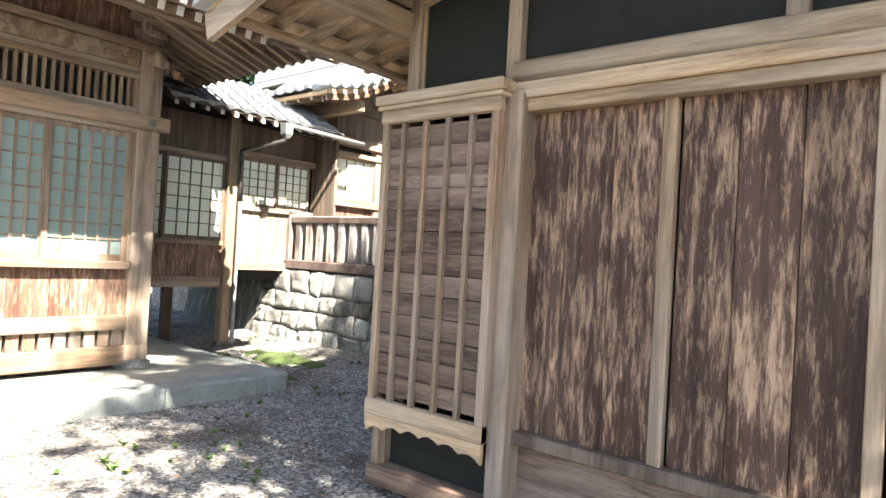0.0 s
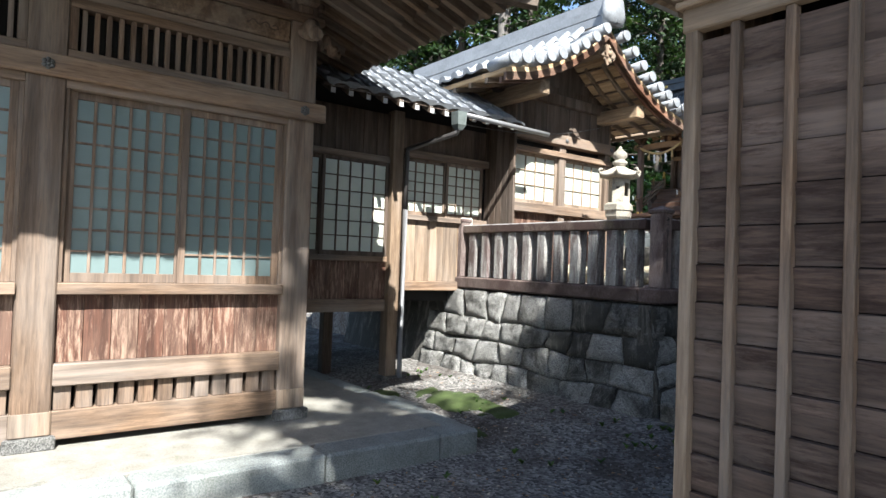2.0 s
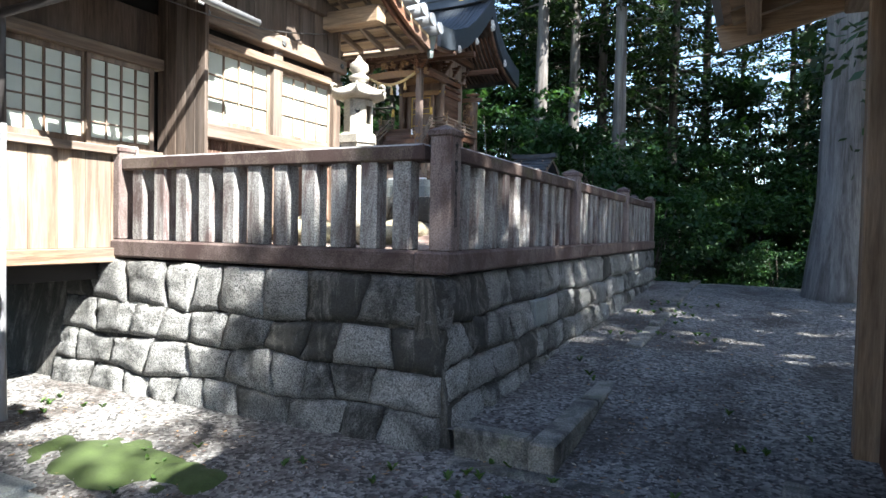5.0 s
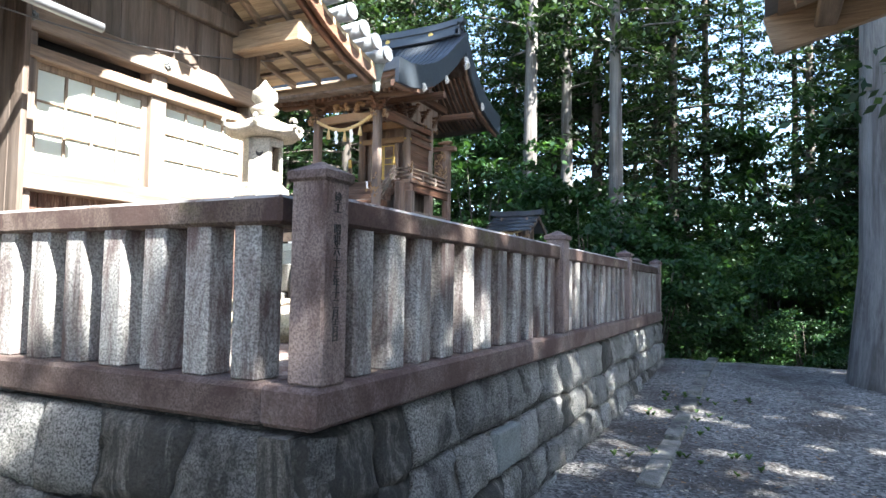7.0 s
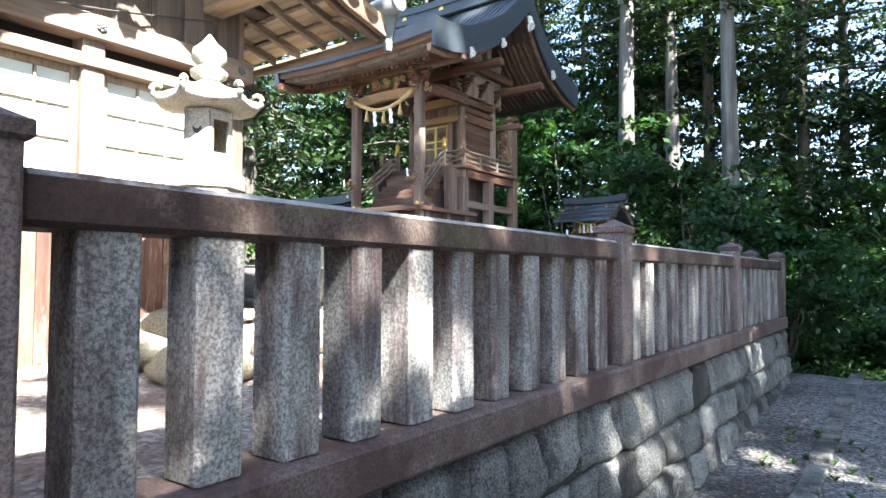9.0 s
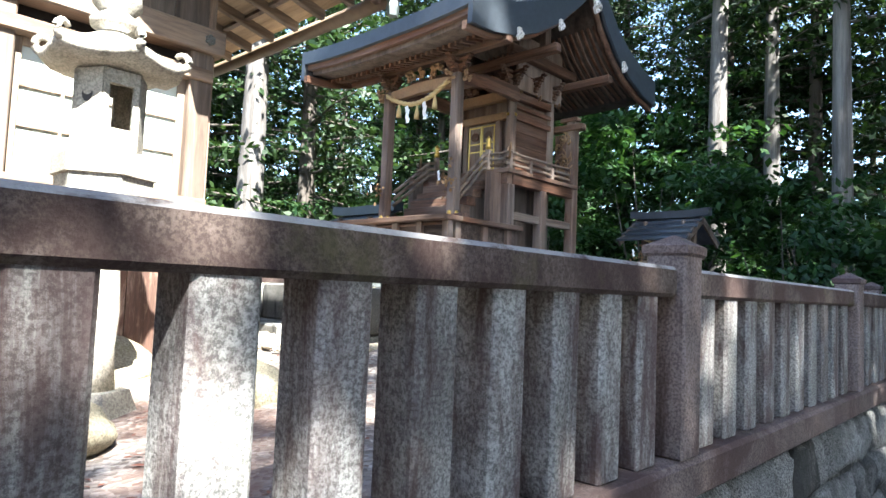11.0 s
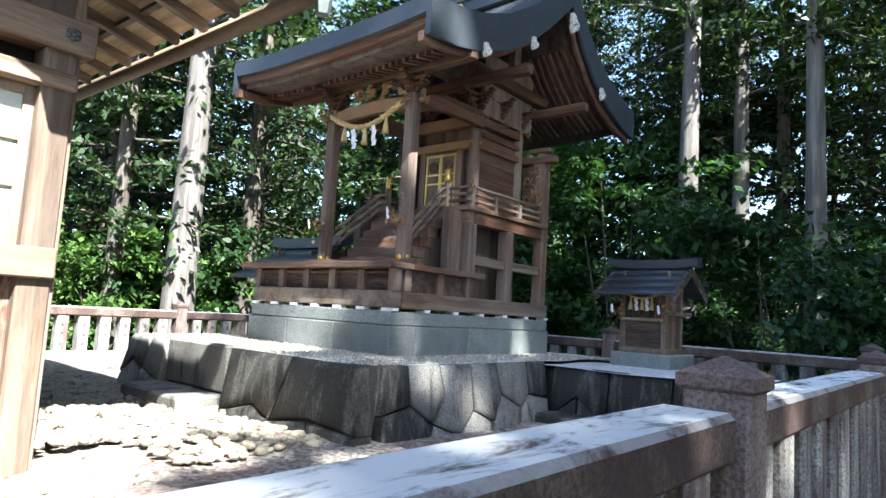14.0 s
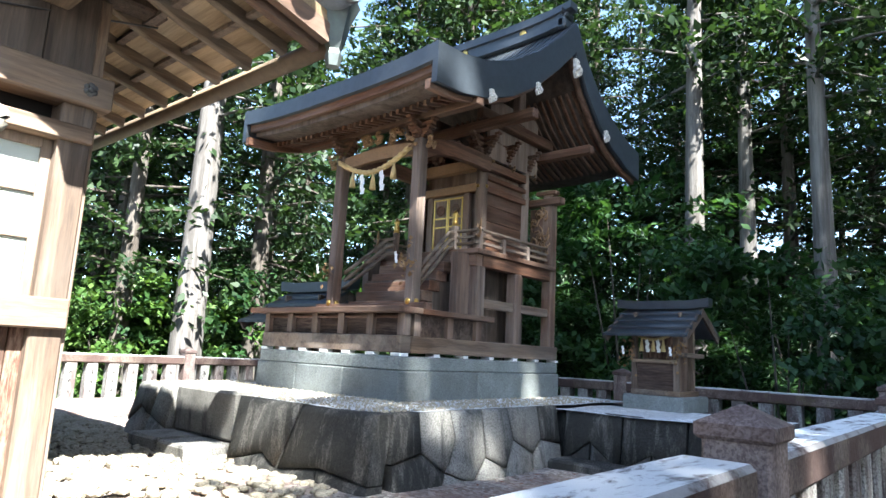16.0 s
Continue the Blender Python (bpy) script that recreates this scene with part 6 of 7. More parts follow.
def streamer(parent, x, y, z, s, turn=0.0):
    bm = bmesh.new()
    for k in range(4):
        q = k % 2
        m = Matrix.Translation((x + (0.45 if q else -0.1) * s * 0.5, y + 0.004 * k, z - k * s * 0.62)) @ Matrix.Rotation(radians(12 if q else -12), 4, "Y")
        prism(bm, [(-0.35 * s, -0.75 * s), (0.35 * s, -0.6 * s), (0.35 * s, 0.15 * s), (-0.35 * s, 0.0)], m @ Matrix(((1, 0, 0, 0), (0, 0, 1, 0), (0, 1, 0, 0), (0, 0, 0, 1))), 0.002)
    part("paper_streamer", bm, PAPER_WHITE, parent)


for i, (u, kind) in enumerate(((0.22, "t"), (0.36, "p"), (0.52, "t"), (0.64, "p"), (0.80, "t"))):
    x, z = CX - 0.5 + u, 4.13 - 0.17 * math.sin(math.pi * u) - 0.02
    if kind == "t":
        tassel(rope, x, 12.53, z, 0.16)
    else:
        streamer(rope, x, 12.52, z - 0.01, 0.075)


in_yard(rope)


def sprig(name, c, size, seed, n=34):
    """A bunch of dry leaves, twigs and paper tied to a post."""
    r = random.Random(seed)
    t = thing(name, "dry leafy sprig with a paper streamer tied on", "offering", c)
    bm = bmesh.new()
    for k in range(n):
        p = Vector((r.gauss(0, 0.45) * size, r.gauss(0, 0.3) * size, r.gauss(0, 0.6) * size))
        q = Euler((r.uniform(0, 6), r.uniform(0, 6), r.uniform(0, 6))).to_matrix()
        l, w = size * r.uniform(0.3, 0.5), size * r.uniform(0.12, 0.2)
        vs = [bm.verts.new(p + q @ Vector(v)) for v in ((-l / 2, 0, 0), (0, w, 0.1 * w), (l / 2, 0, 0), (0, -w, 0.1 * w))]
        bm.faces.new(vs)
    part("dry_leaves", bm, DRY_LEAF, t)
    streamer(t, -0.2 * size, -0.1, 0.5 * size, size * 0.3)
    return t


in_yard(sprig("leaf_sprig", (CX + 0.55, 12.50, 3.05), 0.13, 1))
in_yard(sprig("leaf_sprig", (CX - 0.55, 12.50, 3.00), 0.11, 2))


# ---- the little side shrines ----
def side_shrine(label):
    s = thing("side_shrine", label, "small shrine", (0, 0, 0), "small side shrines")
    boxed("stone_base", STONE_BASE, s, -0.36, -0.20, -0.06, 0.36, 0.62, 0.13, 0.015)
    boxed("sill", WOOD_HALL_H, s, -0.29, -0.12, 0.13, 0.29, 0.5, 0.19, 0.006)
    boxed("front_panel", WOOD_BOX, s, -0.23, -0.10, 0.19, 0.23, -0.06, 0.50, 0.004)
    boxed("ledge", WOOD_LIGHT, s, -0.26, -0.15, 0.50, 0.26, -0.02, 0.54, 0.005)
    for x in (-0.25, 0.25):
        for y in (-0.09, 0.38):
            boxed("post", WOOD_HALL, s, x - 0.032, y - 0.032, 0.19, x + 0.032, y + 0.032, 0.98, 0.005)
    boxed("chamber", WOOD_RED_Z, s, -0.22, 0.06, 0.19, 0.22, 0.40, 0.98, 0.004)
    boxed("door", WOOD_PANEL, s, -0.16, 0.045, 0.56, 0.16, 0.059, 0.92, 0.003)
    boxed("veranda", WOOD_HALL_H, s, 0.22, -0.12, 0.58, 0.38, 0.45, 0.63, 0.005)
    boxed("lintel", WOOD_HALL, s, -0.30, -0.12, 0.90, 0.30, -0.06, 0.96, 0.005)
    for q in (-1, 1):
        boxed("gable_board", WOOD_HALL, s, q * 0.27 - 0.015, -0.05, 0.95, q * 0.27 + 0.015, 0.42, 1.10, 0.003)
    for k in range(4):
        t0, t1 = k / 4, (k + 1) / 4
        y0, z0 = -0.44 + 0.60 * t0, 0.80 + 0.36 * t0
        y1, z1 = -0.44 + 0.60 * t1, 0.80 + 0.36 * t1
        bm = bmesh.new()
        strip(bm, [[(-0.50, y0, z0 + 0.02), (0.50, y0, z0 + 0.02)], [(-0.46, y1 + 0.03, z1 + 0.006), (0.46, y1 + 0.03, z1 + 0.006)]], 0.025)
        part("roof_sheet", bm, COPPER, s)
    bm = bmesh.new()
    strip(bm, [[(-0.48, 0.72, 0.85), (0.48, 0.72, 0.85)], [(-0.46, 0.15, 1.17), (0.46, 0.15, 1.17)]], 0.03)
    part("roof_sheet", bm, COPPER, s)
    for q in (-1, 1):
        beamed("bargeboard", WOOD_DARK, s, (q * 0.46, -0.42, 0.77), (q * 0.46, 0.15, 1.11), 0.025, 0.09)
        beamed("bargeboard", WOOD_DARK, s, (q * 0.46, 0.70, 0.80), (q * 0.46, 0.15, 1.11), 0.025, 0.09)
    bm = bmesh.new()
    strip(bm, [[(-0.56, 0.08, 1.27), (-0.56, 0.22, 1.27)], [(-0.3, 0.08, 1.245), (-0.3, 0.22, 1.245)], [(0.3, 0.08, 1.245), (0.3, 0.22, 1.245)], [(0.56, 0.08, 1.27), (0.56, 0.22, 1.27)]], 0.10)
    part("ridge", bm, COPPER, s)
    bm = bmesh.new()
    tube(bm, [(-0.28 + 0.56 * i / 14, -0.14, 0.87 - 0.10 * math.sin(math.pi * i / 14)) for i in range(15)], 0.02, 7)
    part("rope", bm, ROPE, s)
    for u in (-0.14, 0.0, 0.12):
        tassel(s, u, -0.15, 0.78, 0.15, 0.01, 0.028)
    for u in (-0.07, 0.06):
        streamer(s, u, -0.17, 0.76, 0.055)
    return s


ss = side_shrine("little wooden shrine with straw rope and copper roof")
ss.scale = (1.25, 1.25, 1.25)
copy_thing(ss, pose(-11.95, 13.35, 1.56))["label"] = "larger wooden side shrine behind the main shrine"
ss.scale = (0.73, 0.73, 0.73)
ss.location = (-7.52, 13.78, 1.93)
sprig("leaf_sprig", (-7.72, 13.64, 2.38), 0.09, 3)
sprig("leaf_sprig", (-7.31, 13.64, 2.38), 0.09, 4)
# ---- stone lantern ----
lan = thing("stone_lantern", "old six-sided stone lantern with scrolled roof corners", "lantern", (-7.70, 8.58, 1.19))
bm = bmesh.new()
lathe(bm, [(0.40, 0.0), (0.42, 0.10), (0.36, 0.16), (0.30, 0.24)], n=6, sq=True)
part("foot", bm, STONE_LAMP, lan)
bm = bmesh.new()
lathe(bm, [(0.19, 0.24), (0.165, 0.40), (0.185, 0.55), (0.165, 0.72), (0.19, 0.90)], n=18)
part("shaft", bm, STONE_LAMP, lan)
bm = bmesh.new()
lathe(bm, [(0.20, 0.90), (0.36, 1.00), (0.37, 1.08), (0.40, 1.085), (0.40, 1.16), (0.30, 1.19)], n=6, sq=True)
part("platform", bm, STONE_LAMP, lan)
for k in range(6):
    fb = bmesh.new()
    a = math.pi / 3 * k
    c, s = math.cos(a), math.sin(a)
    w, r = 0.265, 0.245
    m = Matrix(((-s, 0, c, c * (r - 0.04)), (c, 0, s, s * (r - 0.04)), (0, 1, 0, 1.19), (0, 0, 0, 1)))
    h = 0.46
    if k % 3 == 0:
        for q in (((-w / 2, 0), (w / 2, 0), (w / 2, 0.12), (-w / 2, 0.12)), ((-w / 2, 0.38), (w / 2, 0.38), (w / 2, h), (-w / 2, h)), ((-w / 2, 0.12), (-w / 2 + 0.04, 0.12), (-w / 2 + 0.04, 0.38), (-w / 2, 0.38)), ((w / 2 - 0.04, 0.12), (w / 2, 0.12), (w / 2, 0.38), (w / 2 - 0.04, 0.38))):
            prism(fb, list(q), m, 0.04)
    else:
        prism(fb, [(-w / 2, 0), (w / 2, 0), (w / 2, h), (-w / 2, h)], m, 0.04)
    part("fire_box_side", fb, STONE_LAMP, lan)
# Flat dark crescent whose colour stands for the shade in a hollow.
moon = bmesh.new()
pts = [(0.05 * math.cos(t), 0.05 * math.sin(t)) for t in [math.pi * (0.95 + 1.1 * i / 12) for i in range(13)]] + [(0.045 * math.cos(t), 0.02 + 0.03 * math.sin(t)) for t in [math.pi * (2.0 - 1.0 * i / 8) for i in range(1, 8)]]
a = -math.pi / 3
prism(moon, pts, Matrix(((-math.sin(a), 0, math.cos(a), math.cos(a) * 0.2455), (math.cos(a), 0, math.sin(a), math.sin(a) * 0.2455), (0, 1, 0, 1.50), (0, 0, 0, 1))), 0.003)
part("moon_opening", moon, DARK_CUT, lan)
bm = bmesh.new()
ringc = []
for r, z, lift in ((0.22, 1.66, 0), (0.54, 1.68, 0.05), (0.56, 1.73, 0.07), (0.50, 1.76, 0.05), (0.30, 1.88, 0.0), (0.16, 1.95, 0.0)):
    row = []
    for i in range(24):
        t = 2 * math.pi * i / 24
        k = abs(((t / (math.pi / 3)) % 1) - 0.5) * 2
        rr = r * (0.90 + 0.10 * k)
        row.append(bm.verts.new((rr * math.cos(t), rr * math.sin(t), z + lift * k ** 3)))
    ringc.append(row)
for lo, hi in zip(ringc, ringc[1:]):
    for i in range(24):
        bm.faces.new((lo[i], lo[(i + 1) % 24], hi[(i + 1) % 24], hi[i])).smooth = True
bm.faces.new(ringc[0][::-1])
bm.faces.new(ringc[-1])
part("roof", bm, STONE_LAMP, lan)
for k in range(6):
    a = math.pi / 3 * k
    bm = bmesh.new()
    tube(bm, [((0.52 + 0.055 * math.cos(q)) * math.cos(a), (0.52 + 0.055 * math.cos(q)) * math.sin(a), 1.83 + 0.055 * math.sin(q)) for q in [-2.4 + 0.5 * i for i in range(11)]], [0.042 - 0.002 * i for i in range(11)], 7)
    part("roof_scroll", bm, STONE_LAMP, lan, "curled corner of the lantern roof")
bm = bmesh.new()
lathe(bm, [(0.14, 1.95), (0.12, 1.98), (0.19, 2.02), (0.20, 2.07), (0.13, 2.12), (0.13, 2.14), (0.19, 2.20), (0.175, 2.30), (0.09, 2.37), (0.05, 2.42), (0.01, 2.47)], n=20)
part("jewel", bm, STONE_LAMP, lan)
for c in lan.children:
    for v in c.data.vertices:
        z = v.co.z
        v.co.z = z * 1.08 if z < 1.19 else (1.285 + (z - 1.19) * 0.74 if z < 1.66 else 1.633 + (z - 1.66) * 0.58)
        v.co.x *= 0.54
        v.co.y *= 0.54


def boulder(c, s, seed, mat=STONE_ROCK):
    bm = bmesh.new()
    bmesh.ops.create_icosphere(bm, subdivisions=3, radius=1)
    for v in bm.verts:
        n = noise.fractal(v.co * 1.1 + Vector((seed * 7.1, 0, 0)), 1.0, 2.0, 4)
        v.co *= 1 + 0.28 * n
        v.co = Vector((v.co.x * s[0], v.co.y * s[1], v.co.z * s[2]))
    for f in bm.faces:
        f.smooth = True
    o = part("garden_rock", bm, mat)
    o.location = c
    return tagged(o, "rounded yellowish garden rock beside the lantern", "rock", "rocks round the lantern")


boulder((-8.65, 8.9, 1.42), (0.45, 0.32, 0.2), 1)
boulder((-7.45, 9.1, 1.42), (0.34, 0.26, 0.18), 2)
boulder((-8.1, 8.25, 1.40), (0.42, 0.28, 0.16), 3)
boulder((-7.25, 8.3, 1.38), (0.3, 0.24, 0.14), 4)

# ---- trees ----
def leaves(n_limbs, per, limb, size, r, flat=0.5):
    """Leaf quads along limbs: limb(i) gives start, direction and length."""
    verts, faces = [], []
    for i in range(n_limbs):
        p, d, length, droop, spread = limb(i)
        ts = r.random(per) ** 0.7
        base = p[None] + d[None] * (ts * length)[:, None]
        base[:, 2] -= droop * (ts * length) ** 2
        base += r.normal(0, 1, (per, 3)) * (spread * (0.35 + ts))[:, None] * np.array([1, 1, 0.45])
        ax = r.normal(0, 1, (per, 3)) + d[None] * 1.2
        ax[:, 2] -= 0.5
        ax /= np.linalg.norm(ax, axis=1)[:, None]
        up = r.normal(0, flat, (per, 3)) + np.array([0, 0, 1.0])
        side = np.cross(ax, up)
        side /= np.linalg.norm(side, axis=1)[:, None] + 1e-6
        s = size * r.uniform(0.6, 1.4, per)[:, None]
        q = np.stack([base - ax * s * 0.5, base + side * s * 0.28, base + ax * s * 0.6, base - side * s * 0.28], 1)
        verts.append(q.reshape(-1, 3))
    v = np.concatenate(verts)
    k = len(v) // 4
    me = bpy.data.meshes.new("crown")
    me.vertices.add(len(v))
    me.vertices.foreach_set("co", v.astype(np.float32).ravel())
    me.loops.add(k * 4)
    me.loops.foreach_set("vertex_index", np.arange(k * 4, dtype=np.int32))
    me.polygons.add(k)
    me.polygons.foreach_set("loop_start", np.arange(0, k * 4, 4, dtype=np.int32))
    me.update(calc_edges=True)
    return me


def cedar(seed, h, r0, low, limbs, per, reach, size=0.2, mat=LEAF_CEDAR, bark=BARK_DARK, label="tall dark cedar tree", twigs=True):
    r = np.random.default_rng(seed)
    rr = random.Random(seed)
    t = thing("cedar_tree", label, "tree", (0, 0, 0))
    bm = bmesh.new()
    lean = (rr.uniform(-0.25, 0.25), rr.uniform(-0.25, 0.25))
    n = 10
    pts = [(lean[0] * (i / n) ** 2, lean[1] * (i / n) ** 2, -0.4 + h * i / n) for i in range(n + 1)]
    pts.insert(1, (0, 0, 0.15))
    rad = [r0 * 1.55, r0 * 1.28] + [r0 * (1 - 0.85 * i / n) for i in range(1, n + 1)]
    tube(bm, pts, rad, 14)
    spec = []
    for i in range(limbs):
        u = low + (0.99 - low) * (i + 0.5) / limbs
        a = i * 2.4 + rr.uniform(-0.5, 0.5)
        l = reach * (0.25 + 0.9 * (1 - u) ** 0.6) * rr.uniform(0.6, 1.25)
        d = Vector((math.cos(a), math.sin(a), rr.uniform(-0.05, 0.35))).normalized()
        p = Vector((lean[0] * u * u, lean[1] * u * u, h * u - 0.4))
        spec.append((np.array(p), np.array(d), l, 0.06, 0.16 * l ** 0.5))
        if twigs:
            e = p + d * l * 0.8
            e.z -= 0.06 * (l * 0.8) ** 2
            tube(bm, [p, (p + e) / 2 + Vector((0, 0, 0.03 * l)), e], [0.045, 0.03, 0.01], 4)
    part("trunk", bm, bark, t)
    me = leaves(limbs, per, lambda i: spec[i], size, r)
    me.materials.append(mat)
    o = new("crown", me)
    o.parent = t
    return t


def bush(seed, h, w, n, per, size, mat, label):
    r = np.random.default_rng(seed)
    rr = random.Random(seed)
    t = thing("shrub", label, "shrub", (0, 0, 0))
    spec = []
    bm = bmesh.new()
    for i in range(n):
        a = rr.uniform(0, 6.28)
        z = h * rr.uniform(0.1, 0.95)
        out = w * math.sqrt(max(0.05, 1 - (z / h - 0.45) ** 2 * 2.6)) * rr.uniform(0.35, 1.0)
        p = Vector((math.cos(a) * out * 0.55, math.sin(a) * out * 0.55, z * 0.9))
        d = Vector((math.cos(a), math.sin(a), rr.uniform(-0.1, 0.5))).normalized()
        l = rr.uniform(0.4, 0.9) * w * 0.6
        spec.append((np.array(p), np.array(d), l, 0.12, 0.17))
        if i % 5 == 0:
            tube(bm, [(0, 0, -0.2), p * 0.6, p], [0.03, 0.02, 0.008], 4)
    part("stem", bm, BARK_DARK, t)
    me = leaves(n, per, lambda i: spec[i], size, r, 0.35)
    me.materials.append(mat)
    o = new("crown", me)
    o.parent = t
    return t


def put(t, x, y, z=None, turn=0.0, s=1.0):
    m = pose(x, y, ground_z(x, y) if z is None else z, 0, 0, turn)
    t.matrix_basis = m @ Matrix.Diagonal((s, s, s, 1))
    return t


def again(t, x, y, turn, s):
    keep = t.scale.copy()
    t.scale = (s, s, s)
    o = copy_thing(t, pose(x, y, ground_z(x, y), 0, 0, turn))
    t.scale = keep
    return o


# trees whose trunks stand out
put(cedar(1, 19, 0.33, 0.34, 70, 70, 2.6, 0.2, bark=BARK, label="tall pale-barked cedar beside the stone fence"), -16.7, 14.3)
put(cedar(2, 20, 0.25, 0.40, 60, 70, 2.4, 0.2, bark=BARK, label="straight pale cedar trunk at the wood's edge"), -9.85, 21.3)
put(cedar(3, 20, 0.25, 0.40, 60, 70, 2.4, 0.2, bark=BARK, label="straight pale cedar trunk at the wood's edge"), -9.7, 24.6)
put(cedar(4, 20, 0.24, 0.40, 60, 70, 2.4, 0.2, bark=BARK, label="straight pale cedar trunk at the wood's edge"), -7.7, 22.3)
put(cedar(5, 20, 0.42, 0.34, 60, 70, 2.6, 0.2, bark=BARK, label="thick old cedar beside the gravel path"), -2.68, 14.9)
# forest
kinds = [cedar(10 + i, 18 + 2 * i, 0.2, 0.15, 95, 120, 2.7, 0.17) for i in range(4)]
shade = cedar(20, 20, 0.24, 0.38, 60, 75, 2.7, 0.24, label="unseen tall cedar added behind the storehouse for shade")
rf = random.Random(5)
spots = []


def free(x, y, d):
    return all(math.hypot(x - a, y - b) > d for a, b in spots)


tries = 0
while len(spots) < 80 and tries < 6000:
    tries += 1
    x, y = rf.uniform(-36, 9), rf.uniform(9, 40)
    if x > -16 and y < 19.5 and not (x > -1.5 and y > 13):
        continue
    if x > -4.6 and y < 19 and x < -1.5:
        continue
    if x < -16 and y < 24 and -x - 15 < 2.5:
        continue
    if -12.5 < x < -5.5 and y < 25:
        continue
    if free(x, y, 1.9):
        spots.append((x, y))
for i, (x, y) in enumerate(spots):
    if i < 4:
        put(kinds[i], x, y, turn=rf.uniform(0, 360))
    else:
        again(kinds[i % 4], x, y, rf.uniform(0, 360), rf.uniform(0.8, 1.2))
# unseen tall trees added east of the storehouse to throw the shade
for i, (x, y, s) in enumerate(((2.7, 3.3, 0.67), (2.7, 4.5, 0.71), (3.3, 5.8, 0.66), (6.6, 7.2, 1.36), (6.9, 8.9, 1.42), (2.3, 2.2, 0.36), (2.5, 6.7, 0.70), (6.4, 10.3, 1.34), (6.9, 12.0, 1.3), (6.6, 13.8, 1.2), (2.4, 0.9, 0.74), (2.9, 1.8, 0.60))):
    if i == 0:
        put(shade, x, y, s=s)
    else:
        again(shade, x, y, x * 100 + y * 31, s)
# understorey and a far wall of evergreens
bk = [bush(30, 3.6, 2.0, 60, 120, 0.13, LEAF_BROAD, "dense broad-leaved evergreen shrub under cedars"), bush(31, 2.6, 1.6, 46, 120, 0.10, LEAF_LIGHT, "light green shrub beyond the fence, coloured as sunlit"), bush(32, 5.0, 2.4, 80, 120, 0.15, LEAF_BROAD, "tall broad-leaved evergreen shrub under cedars")]
bs = []
tries = 0
while len(bs) < 80 and tries < 6000:
    tries += 1
    x, y = rf.uniform(-32, 6), rf.uniform(9, 27)
    if (x > -18.2 and y < 17.6 and x < 0.2) or (x > -1.8 and y < 17):
        continue
    if x > -1 and y < 12:
        continue
    if all(math.hypot(x - a, y - b) > 1.25 for a, b in bs):
        bs.append((x, y))
for i, (x, y) in enumerate(bs):
    k = (1 if x < -15 and i % 2 else (2 if i % 3 == 0 else 0))
    if i < 3:
        put(bk[i], x, y, turn=rf.uniform(0, 360))
    else:
        again(bk[k], x, y, rf.uniform(0, 360), rf.uniform(0.7, 1.25) * (0.5 if x > -5.2 and y < 22 else 1))

for k, x, y, sc in ((2, -7.6, 18.3, 0.9), (2, -12.5, 18.6, 0.9), (1, -18.2, 11.0, 1.4), (1, -17.9, 13.0, 1.3), (0, -18.6, 15.2, 1.1), (1, -17.6, 16.6, 1.3), (0, -18.8, 9.4, 1.2), (1, -15.6, 17.6, 1.1)):
    again(bk[k], x, y, x * 77, sc)
# Pale shrubs added so that their colour stands for the sunlit wood behind.
for k in range(9):
    again(bk[1], -5.5 + 1.3 * k, 24.5 + rf.uniform(-1.2, 2.5), 57 * k, rf.uniform(1.3, 1.9))
for k in range(12):
    again(bk[2 if k % 3 else 0], -36 + 4.6 * k + rf.uniform(-.7, .7), 29.5 + rf.uniform(-1.5, 1.5), 71 * k, rf.uniform(1.6, 2.2))
# ---- small things on the ground ----
def scatter_mesh(name, n, place, make, material, label, category):
    """Many uncountable small bits as one mesh. make(r) gives points of one face fan round its place."""
    r = random.Random(len(name) * 13 + n)
    verts, faces = [], []
    for _ in range(n):
        p = place(r)
        if p is None:
            continue
        for poly in make(r):
            k = len(verts)
            verts += [(p[0] + x, p[1] + y, p[2] + z) for x, y, z in poly]
            faces.append(tuple(range(k, k + len(poly))))
    me = bpy.data.meshes.new(name)
    me.from_pydata(verts, [], faces)
    me.materials.append(material)
    return tagged(new(name, me), label, category, kind="stuff")


def leaf_poly(r, s=0.03):
    a, t, l = r.uniform(0, 6.28), r.uniform(-0.5, 0.5), s * r.uniform(0.6, 1.4)
    c, q = math.cos(a), math.sin(a)
    return [[(c * l, q * l, 0.004 + l * t * 0.4), (-q * l * 0.4, c * l * 0.4, 0.006), (-c * l, -q * l, 0.004), (q * l * 0.4, -c * l * 0.4, 0.003)]]


def blade_tuft(r, h=0.07):
    out = []
    for k in range(7):
        a, l = r.uniform(0, 6.28), h * r.uniform(0.5, 1.2)
        c, q = math.cos(a), math.sin(a)
        b = 0.35 * l
        out.append([(-q * 0.006, c * 0.006, 0), (q * 0.006, -c * 0.006, 0), (c * b + q * 0.012, q * b - c * 0.012, l * 0.6), (c * b * 2.2, q * b * 2.2, l * 0.75), (c * b - q * 0.012, q * b + c * 0.012, l * 0.6)])
    return out


def on_ground(r):
    x, y = r.uniform(-9.5, -2.8), r.uniform(1.2, 14)
    if (x < -5.4 and y > 6.3) or (x < -6.0 and y < 4.9) or (x > -3.5 and y > 3.2):
        return None
    return (x, y, ground_z(x, y) + noise.noise(Vector((x * 1.7, y * 1.7, 3))) * 0.025)


def weed_spot(r):
    p = on_ground(r)
    if p is None or noise.noise(Vector((p[0] * 0.9, p[1] * 0.9, 8))) < 0.12:
        return None
    return p


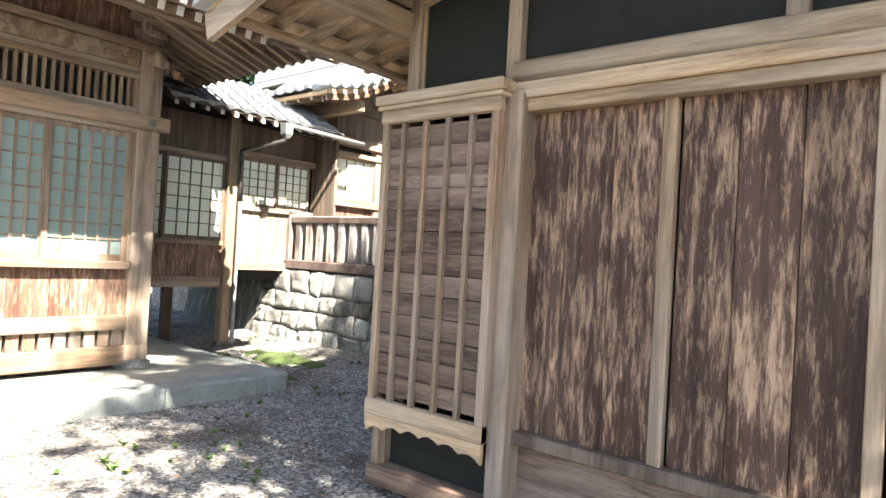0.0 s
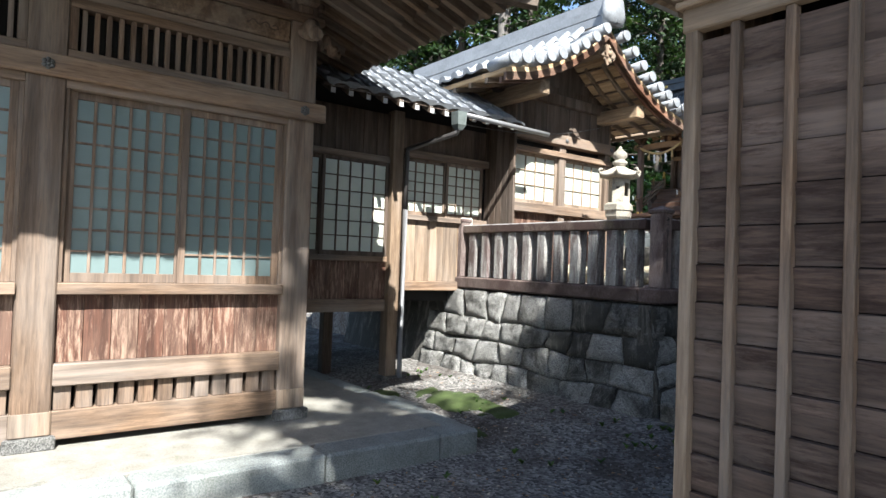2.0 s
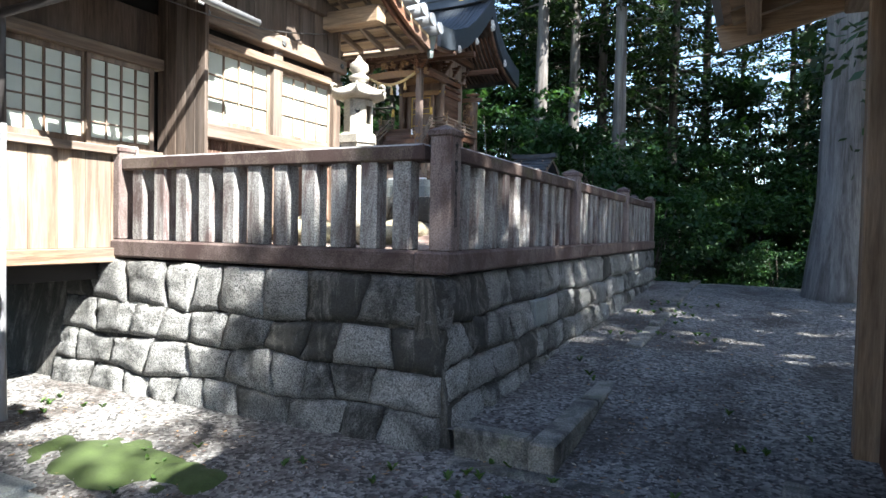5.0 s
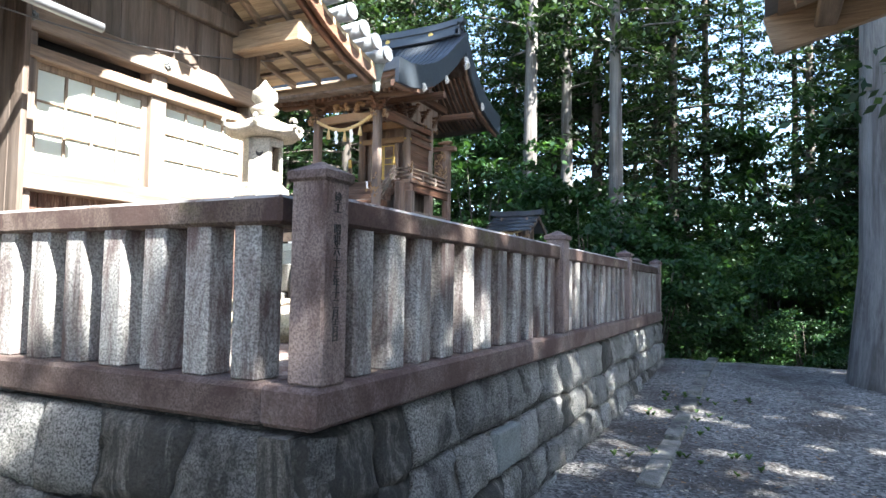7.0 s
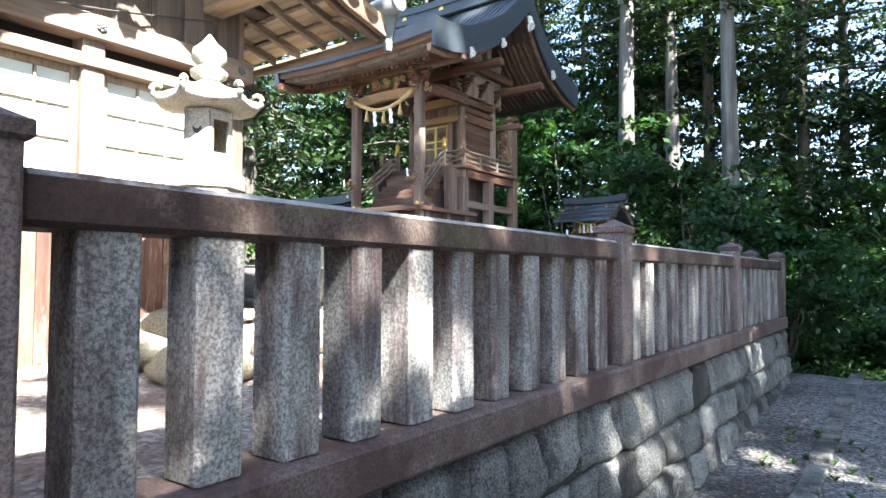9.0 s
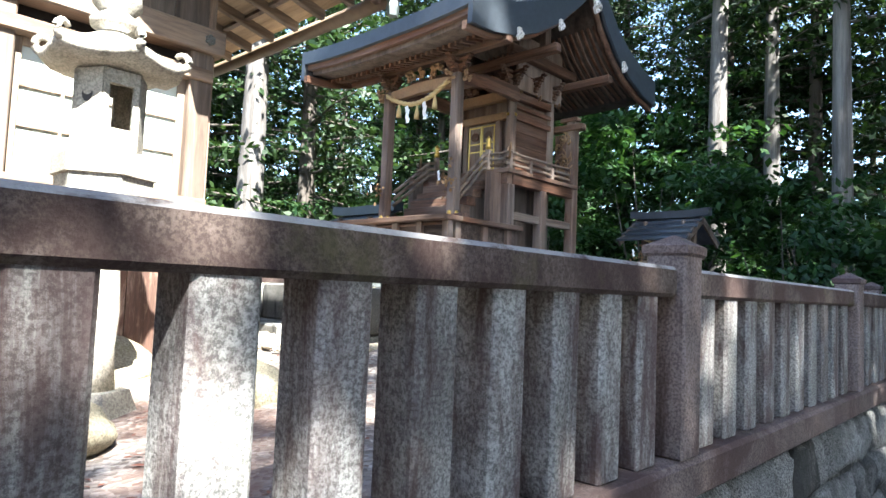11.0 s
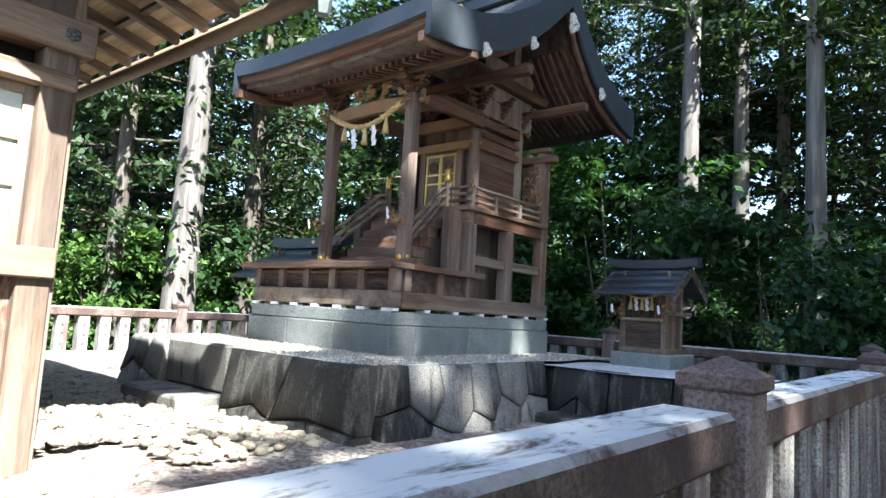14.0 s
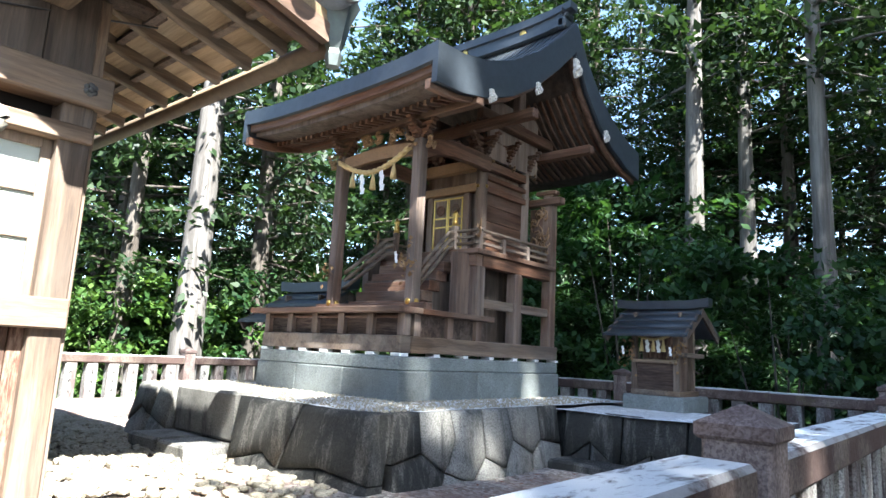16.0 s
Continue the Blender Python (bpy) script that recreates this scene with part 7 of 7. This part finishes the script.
scatter_mesh("fallen_leaves", 2600, on_ground, lambda r: leaf_poly(r, 0.022), DRY_LEAF, "small brown fallen leaves on gravel", "leaf litter")
PALE_LEAF = plain("bleached_leaf", (0.42, 0.36, 0.27), 0.9, 0, 30, 0.3)
scatter_mesh("bleached_leaves", 900, on_ground, lambda r: leaf_poly(r, 0.02), PALE_LEAF, "small bleached dry leaves on gravel", "leaf litter")
scatter_mesh("weeds", 900, weed_spot, lambda r: blade_tuft(r, 0.055), LEAF_LIGHT, "small green weeds in the gravel", "weeds")
scatter_mesh("court_leaves", 2200, lambda r: (lambda x, y: (x, y, court_z(x, y) + 0.006))(r.uniform(-13.5, -6.2), r.uniform(7.0, 13.8)), lambda r: leaf_poly(r, 0.02), plain("red_brown_needles", (0.16, 0.06, 0.035), 0.9, 0, 30, 0.4), "red-brown fallen needles in the yard", "leaf litter")


def grit(r):
    s = r.uniform(0.006, 0.014)
    a = r.uniform(0, 6.28)
    c, q = math.cos(a) * s, math.sin(a) * s
    top = (r.uniform(-0.3, 0.3) * s, r.uniform(-0.3, 0.3) * s, s * 1.1)
    base = [(c, q, -0.002), (-q, c, -0.002), (-c, -q, -0.002), (q, -c, -0.002)]
    return [[base[i], base[(i + 1) % 4], top] for i in range(4)]


scatter_mesh("gravel_stones", 9000, on_ground, grit, stone("loose_gravel", (0.30, 0.295, 0.285), (0.08, 0.08, 0.078), stains=0.1, mossy=0.0, varied=0.0), "loose grey gravel stones", "gravel")
in_yard(scatter_mesh("white_gravel_stones", 7000, lambda r: (lambda x, y: None if -11.12 < x < -9.14 and 12.75 < y else (x, y, TZ - 0.012))(r.uniform(-11.66, -8.55), r.uniform(11.95, 15.2)), grit, PEBBLE, "loose white gravel on the terrace", "gravel")).location += Vector((0.25, -0.62, 0))

# moss cushions by the step
for i, (mx, my, sx, sy) in enumerate(((-7.55, 5.55, 0.55, 0.26), (-6.95, 5.62, 0.30, 0.14), (-8.35, 5.15, 0.22, 0.13), (-6.55, 5.0, 0.16, 0.09))):
    bm = bmesh.new()
    n, m = 26, 18
    rows = []
    for j in range(m + 1):
        row = []
        for k in range(n + 1):
            u, v = 2 * k / n - 1, 2 * j / m - 1
            x, y = mx + u * sx * 1.3, my + v * sy * 1.3
            e = math.hypot(u, v) + 0.5 * noise.noise(Vector((x * 5, y * 5, i)))
            h = 0.035 * (1 - smooth(0.45, 0.85, e)) - 0.03 * smooth(0.7, 1.0, e) + 0.006 * noise.noise(Vector((x * 40, y * 40, 1)))
            row.append((x, y, ground_z(x, y) + h))
        rows.append(row)
    strip(bm, rows)
    o = part("moss_patch", bm, MOSS)
    tagged(o, "bright green moss cushion on the gravel", "moss", "moss by the step")

# round pale pebbles before the terrace
peb = []
for k in range(6):
    bm = bmesh.new()
    bmesh.ops.create_icosphere(bm, subdivisions=1, radius=1)
    r = random.Random(k)
    for v in bm.verts:
        v.co = Vector((v.co.x * 0.045, v.co.y * 0.033, v.co.z * 0.02)) * r.uniform(0.88, 1.1)
    for f in bm.faces:
        f.smooth = True
    peb.append(mesh_of("pebble", bm, PEBBLE))
bed = thing("pebble_bed", "bed of round pale river pebbles before the terrace", "pebbles", (-9.75, 10.42, 1.49))
rp2 = random.Random(14)
for k in range(300):
    x, y = rp2.uniform(-10.2, -8.9), rp2.uniform(10.7, 11.7)
    piece("pebble", rp2.choice(peb), bed, (x + 10.6, y - 11.2, 0.012 + rp2.uniform(0, 0.012)), (rp2.uniform(-.2, .2), rp2.uniform(-.2, .2), rp2.uniform(0, 6.28)), (rp2.uniform(0.7, 1.25),) * 3)
base_v = [v.co.copy() for v in peb[0].vertices]
base_f = [tuple(p.vertices) for p in peb[0].polygons]
vs, fs = [], []
for k in range(2600):
    x, y = rp2.uniform(-13.4, -9.6), rp2.uniform(9.9, 11.62)
    if x > -10.2 and y > 10.7:
        continue
    q = Euler((rp2.uniform(-.2, .2), rp2.uniform(-.2, .2), rp2.uniform(0, 6.28))).to_matrix() * rp2.uniform(0.7, 1.25)
    o = len(vs)
    vs += [q @ v + Vector((x + 10.6, y - 11.2, 0.012 + rp2.uniform(0, 0.012))) for v in base_v]
    fs += [tuple(i + o for i in f) for f in base_f]
me = bpy.data.meshes.new("pebbles")
me.from_pydata(vs, [], fs)
me.materials.append(PEBBLE)
o = new("pebble_fill", me)
o.parent = bed
o["kind"] = "stuff"

# thin wire under the gable, and the padlock bolts on the posts
wire = thing("cable", "thin dark cable strung under the gable", "cable", (0, 0, 0))
bm = bmesh.new()
tube(bm, [(-8.24 + (-0.4) * t, 6.02 + 3.7 * t, 3.30 + 0.65 * t - 0.16 * math.sin(math.pi * t)) for t in [i / 16 for i in range(17)]], 0.006, 5)
part("cable_line", bm, PIPE, wire)
